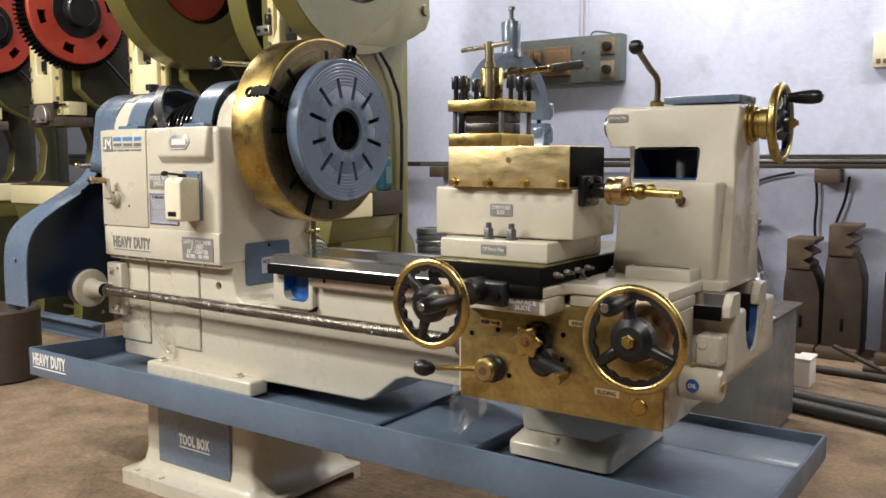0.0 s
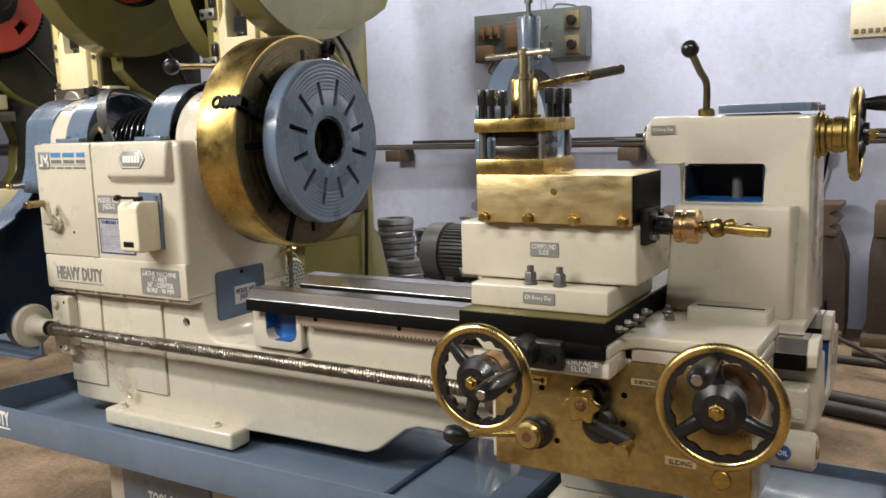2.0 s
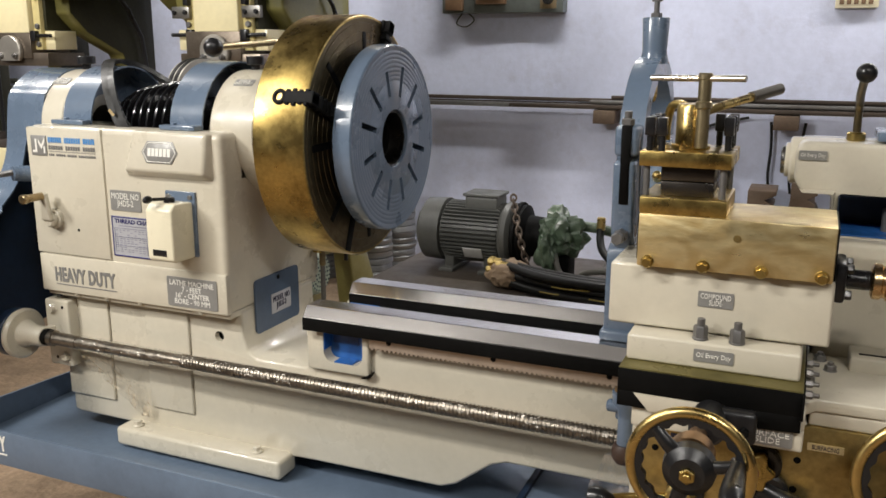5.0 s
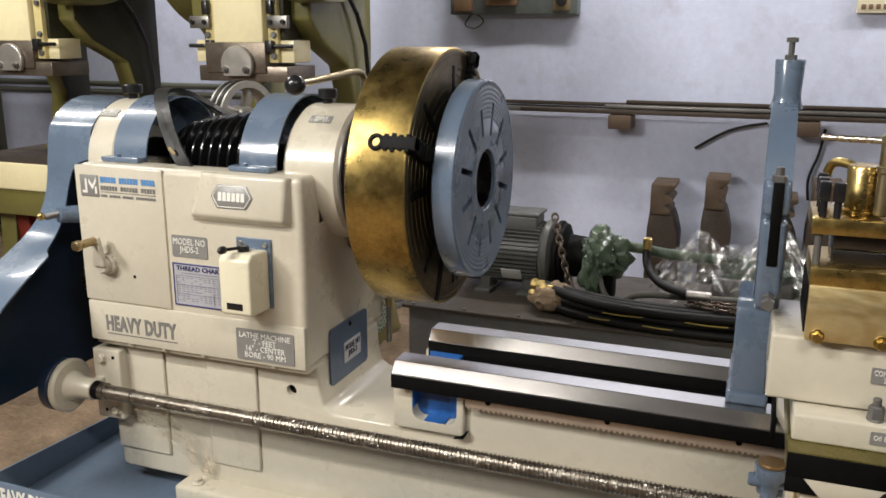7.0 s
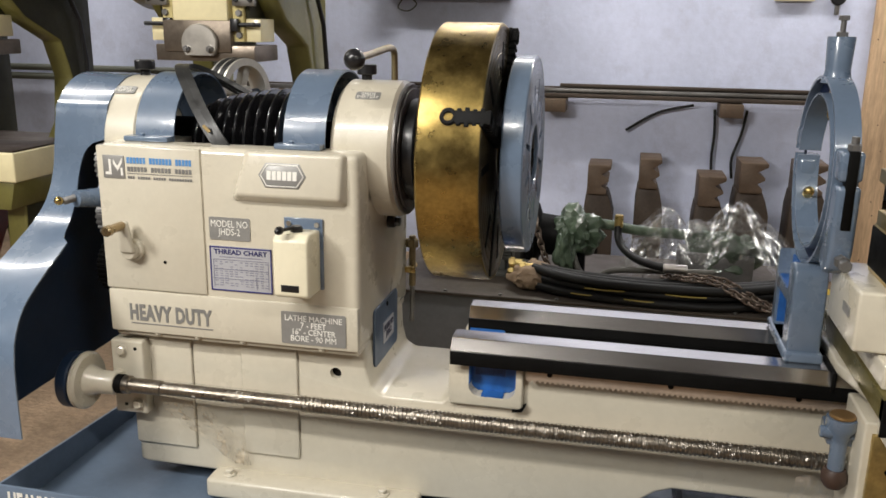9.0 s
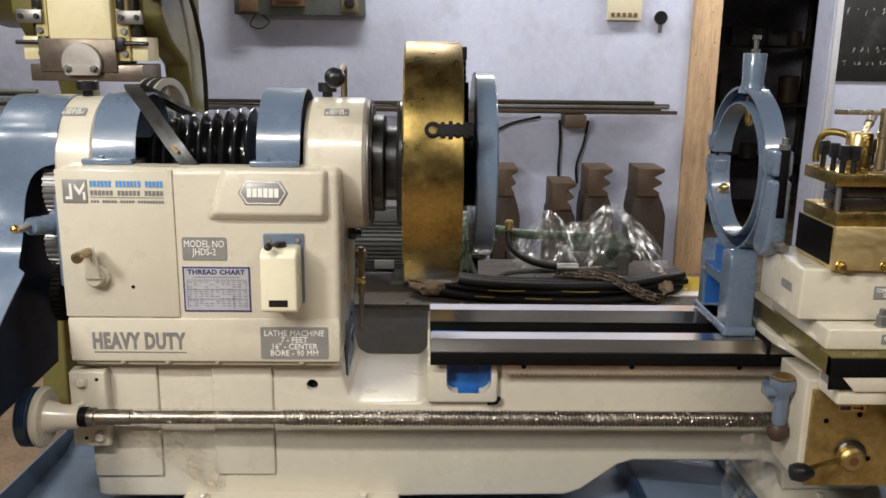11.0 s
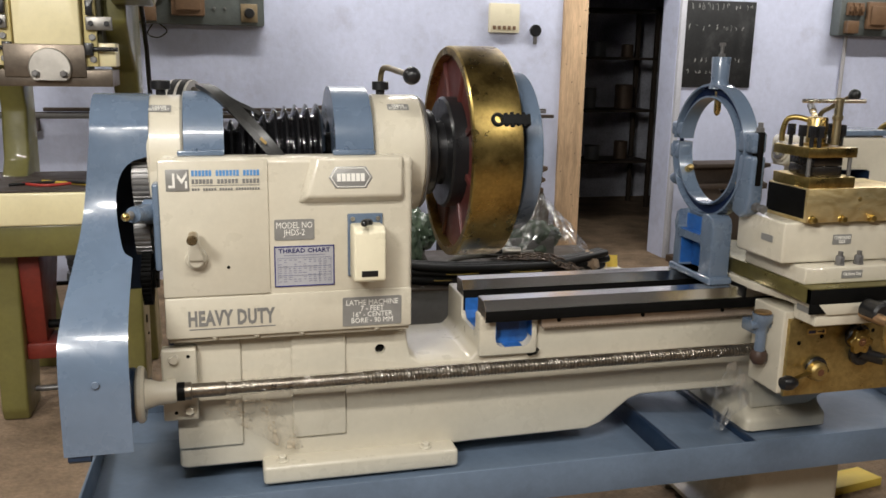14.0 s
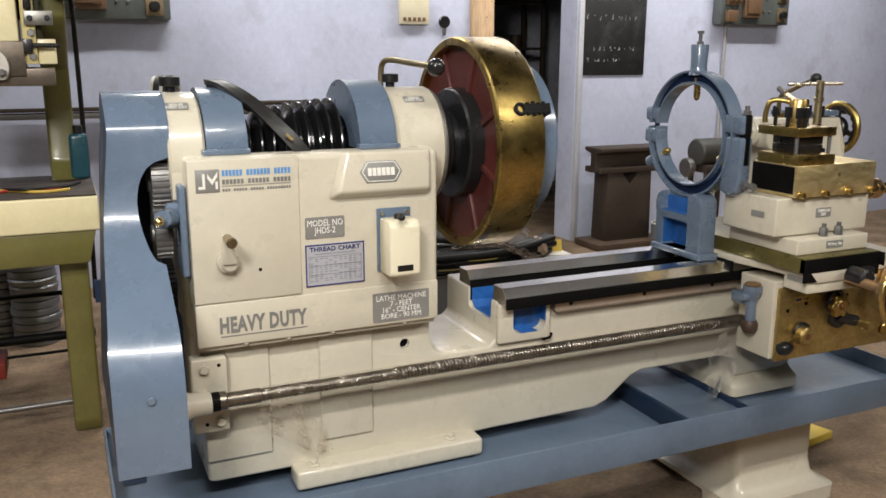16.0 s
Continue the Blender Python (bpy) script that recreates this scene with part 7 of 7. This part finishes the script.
part("tail", box(2.208, 2.232, WALL_Y - 0.02, WALL_Y - 0.002, 1.54, 1.60, 0.004), GREYIRON, key)

rackw = thing("wall_rack", "wall rack of stacked rusty steel bars and pipes", "rack", (0.5, WALL_Y, 1.0))
random.seed(21)
for k, (y, z, h, x0, x1) in enumerate(((0.03, 1.045, 0.035, -1.6, 2.25), (0.075, 1.045, 0.028, -1.2, 2.1), (0.115, 1.05, 0.022, 0.1, 2.33), (0.04, 1.085, 0.022, -0.9, 2.3), (0.09, 1.08, 0.02, 0.6, 2.28), (0.06, 1.108, 0.018, 0.72, 2.2))):
    part("steel_bar", box(x0, x1, WALL_Y - y - 0.035, WALL_Y - y, z, z + h, 0.003), (RUST, GREYIRON, RUST)[k % 3], rackw)
for z in (1.07, 1.13):
    part("pipe", cyl("X", (-6.5, WALL_Y - 0.06, z), 0.022, 4.9, 0, 14), surf("green_grey_pipe", (0.10, 0.105, 0.085), 0.5), rackw)
for x in (0.70, 1.70, -1.0):
    part("bracket", box(x - 0.065, x + 0.065, WALL_Y - 0.18, WALL_Y - 0.001, 0.965, 1.043, 0.004), RUSTFACE, rackw, "rusty bracket block")
for x0, xa, xb in ((1.62, 1.63, 1.625), (1.80, 1.78, 1.74)):
    part("hanging_wire", tube([(x0, WALL_Y - 0.05, 1.0), (xa, WALL_Y - 0.045, 0.86), (xb, WALL_Y - 0.05, 0.72), (xb + 0.01, WALL_Y - 0.04, 0.60)], 0.008, 8, 6), RUBBER, rackw)
part("hanging_wire", tube([(1.50, WALL_Y - 0.05, 1.02), (1.30, WALL_Y - 0.04, 0.97), (1.12, WALL_Y - 0.04, 0.86)], 0.008, 8, 6), RUBBER, rackw)


def die_block(x0, w, h, label):
    """A tall steel press brake die: a notched head on a stepped, sloping body."""
    d = thing("die_block", label, "die block", (x0 + w / 2, 3.2, 0), "steel die blocks along the wall")
    head_ = [(x0, h - 0.17), (x0, h), (x0 + w, h), (x0 + w, h - 0.022), (x0 + 0.60 * w, h - 0.052), (x0 + 0.92 * w, h - 0.080), (x0 + 0.92 * w, h - 0.095), (x0 + 0.60 * w, h - 0.120), (x0 + 0.85 * w, h - 0.145), (x0 + 0.85 * w, h - 0.17)]
    part("head", prism(head_, "Y", 3.04, 3.30, 0.003), RUSTFACE, d, "light rusty V-notched head")
    body_ = [(x0 - 0.13 * w, 0.06), (x0 - 0.11 * w, h - 0.26), (x0 - 0.005, h - 0.17), (x0 + 0.9 * w, h - 0.17), (x0 + 1.05 * w, h - 0.22), (x0 + 1.20 * w, h - 0.30), (x0 + 1.22 * w, 0.06)]
    part("body", prism(body_, "Y", 3.07, 3.30, 0.004), RUST, d)
    part("base", box(x0 - 0.25 * w, x0 + 1.16 * w, 3.0, 3.34, 0, 0.06, 0.006), RUSTFACE, d)
    part("slot", box(x0 + 0.5 * w, x0 + 0.62 * w, 3.066, 3.09, 0.15, 0.22, 0.002), OILED_SHADE, d)
    return d


die_block(0.925, 0.13, 0.690, "rusty steel die block with a notched head")
die_block(1.215, 0.12, 0.738, "tall rusty steel die block with a notched head")
die_block(1.545, 0.145, 0.655, "low broad rusty steel die block with a notched head")
die_block(1.760, 0.145, 0.742, "tall broad rusty steel die block with a notched head")
die_block(2.06, 0.16, 0.745, "tall dark steel die block beside the door post")

dst = thing("die_stand", "rusty steel die and rail standing against the wall", "steel block", (3.6, 3.1, 0))
part("base", box(3.28, 3.88, 2.98, 3.30, 0, 0.05, 0.004), RUSTFACE, dst)
part("block", prism([(3.40, 0.05), (3.41, 0.56), (3.54, 0.56), (3.61, 0.47), (3.68, 0.56), (3.80, 0.56), (3.81, 0.05)], "Y", 3.08, 3.26, 0.006), RUST, dst)
part("rail", prism([(3.07, 0.56), (3.07, 0.60), (3.13, 0.61), (3.13, 0.70), (3.05, 0.72), (3.05, 0.745), (3.28, 0.745), (3.28, 0.72), (3.20, 0.70), (3.20, 0.61), (3.27, 0.60), (3.27, 0.56)], "X", 3.33, 3.92, 0.004), RUST, dst)
can = thing("paint_can", "dented grey metal paint can on the floor", "can", (3.87, 3.0, 0))
part("body", cyl("Z", (3.87, 3.0, 0), 0.085, 0.17, 0.004, 32, 0.078), GREYPAINT, can)
part("lid", join(cyl("Z", (3.87, 3.0, 0.15), 0.080, 0.006, 0.001, 32), ring("Z", (3.87, 3.0, 0.17), 0.084, 0.004, 32, 8)), WHITE, can)
sm = thing("spare_motor", "small dark electric motor on a steel stand", "motor", (4.25, 2.9, 0))
part("body", join(cyl("X", (4.05, 2.9, 0.71), 0.10, 0.36, 0.012, 32), cyl("X", (4.41, 2.9, 0.71), 0.085, 0.03, 0.006, 32)), surf("dark_motor", (0.055, 0.055, 0.05), 0.45, var=0.2), sm)
part("stand", join(box(4.08, 4.38, 2.80, 3.0, 0.56, 0.62, 0.006), *[box(x, x + 0.03, y, y + 0.03, 0, 0.56, 0.002) for x in (4.08, 4.35) for y in (2.80, 2.97)]), RUST, sm)
part("pulley", cyl("X", (3.96, 2.9, 0.60), 0.07, 0.05, 0.006, 32), GREYIRON, sm)


def coil_stack(x, y, r, h, label):
    c = thing("wire_coil", label, "wire coil", (x, y, 0), "stacks of wire coils")
    z, k = 0.0, 0
    random.seed(int(x * 100) + 400)
    while z < h:
        part("coil", rev([(r * 0.55, 0), (r * random.uniform(0.95, 1.02), 0.004), (r * random.uniform(0.97, 1.03), 0.028), (r * random.uniform(0.95, 1.0), 0.036), (r * 0.55, 0.038), (r * 0.55, 0)], "Z", (x + random.uniform(-0.006, 0.006), y + random.uniform(-0.006, 0.006), z), 32), COILM, c)
        z += 0.038
    return c


COILM = surf("galvanised_wire", (0.24, 0.245, 0.25), 0.4, 0.7, var=0.2, stretch=(1, 1, 8))
coil_stack(-0.600, 2.62, 0.115, 0.63, "tall stack of grey wire coils on the floor")
coil_stack(-0.565, 3.02, 0.125, 0.52, "stack of grey wire coils on the floor")
coil_stack(-0.440, 2.46, 0.112, 0.41, "low stack of grey wire coils on the floor")
coil_stack(-0.95, 2.7, 0.15, 0.34, "low stack of grey wire coils on the floor")

# ---- loose things on the floor by the tail end ----
carton = thing("carton", "small white cardboard carton on the floor", "box", (1.82, 2.36, 0))
part("box", box(1.70, 1.84, 2.30, 2.44, 0, 0.135, 0.004), WHITE, carton)
part("flap", box(1.77, 1.845, 2.29, 2.45, 0.133, 0.143, 0.002), WHITE, carton)
for k, (a, b, r_, m_, lab) in enumerate((((1.75, 2.02, 0.035), (3.2, 1.62, 0.035), 0.034, DARKPIPE, "thick rusty pipe on the floor"), ((1.75, 1.90, 0.03), (2.75, 1.62, 0.03), 0.030, DARKPIPE, "dark steel pipe on the floor"), ((1.8, 2.66, 0.02), (3.6, 2.5, 0.02), 0.02, DARKPIPE, "long steel bar on the floor"), ((1.9, 2.55, 0.17), (2.45, 2.28, 0.012), 0.012, RUST, "thin steel bar leaning on a carton"), ((2.0, 2.8, 0.018), (3.9, 2.72, 0.018), 0.018, RUST, "long rusty bar on the floor"))):
    pi = thing("steel_pipe", lab, "pipe", ((a[0] + b[0]) / 2, (a[1] + b[1]) / 2, 0), "pipes on the floor")
    part("pipe", tube([a, b], r_, 16, 1), m_, pi)
log = thing("steel_billet", "rusty round steel billet standing on the floor", "billet", (-1.58, 0.20, 0))
part("billet", cyl("Z", (-1.58, 0.20, 0), 0.20, 0.36, 0.012, 48), RUST, log)
chan = thing("steel_channel", "blue-grey painted steel channel lying on the floor before the presses", "steel channel", (-3.1, 1.06, 0))
part("web", prism([(-4.4, 1.11), (-1.95, 1.03), (-1.95, 1.05), (-4.4, 1.13)], "Z", 0, 0.10, 0.002), TRAYBLUE, chan)
part("flange", prism([(-4.4, 1.04), (-1.95, 0.96), (-1.95, 1.03), (-4.4, 1.11)], "Z", 0.088, 0.10, 0.002), TRAYBLUE, chan)
part("flange", prism([(-4.4, 1.04), (-1.95, 0.96), (-1.95, 1.03), (-4.4, 1.11)], "Z", 0.0, 0.012, 0.002), TRAYBLUE, chan)
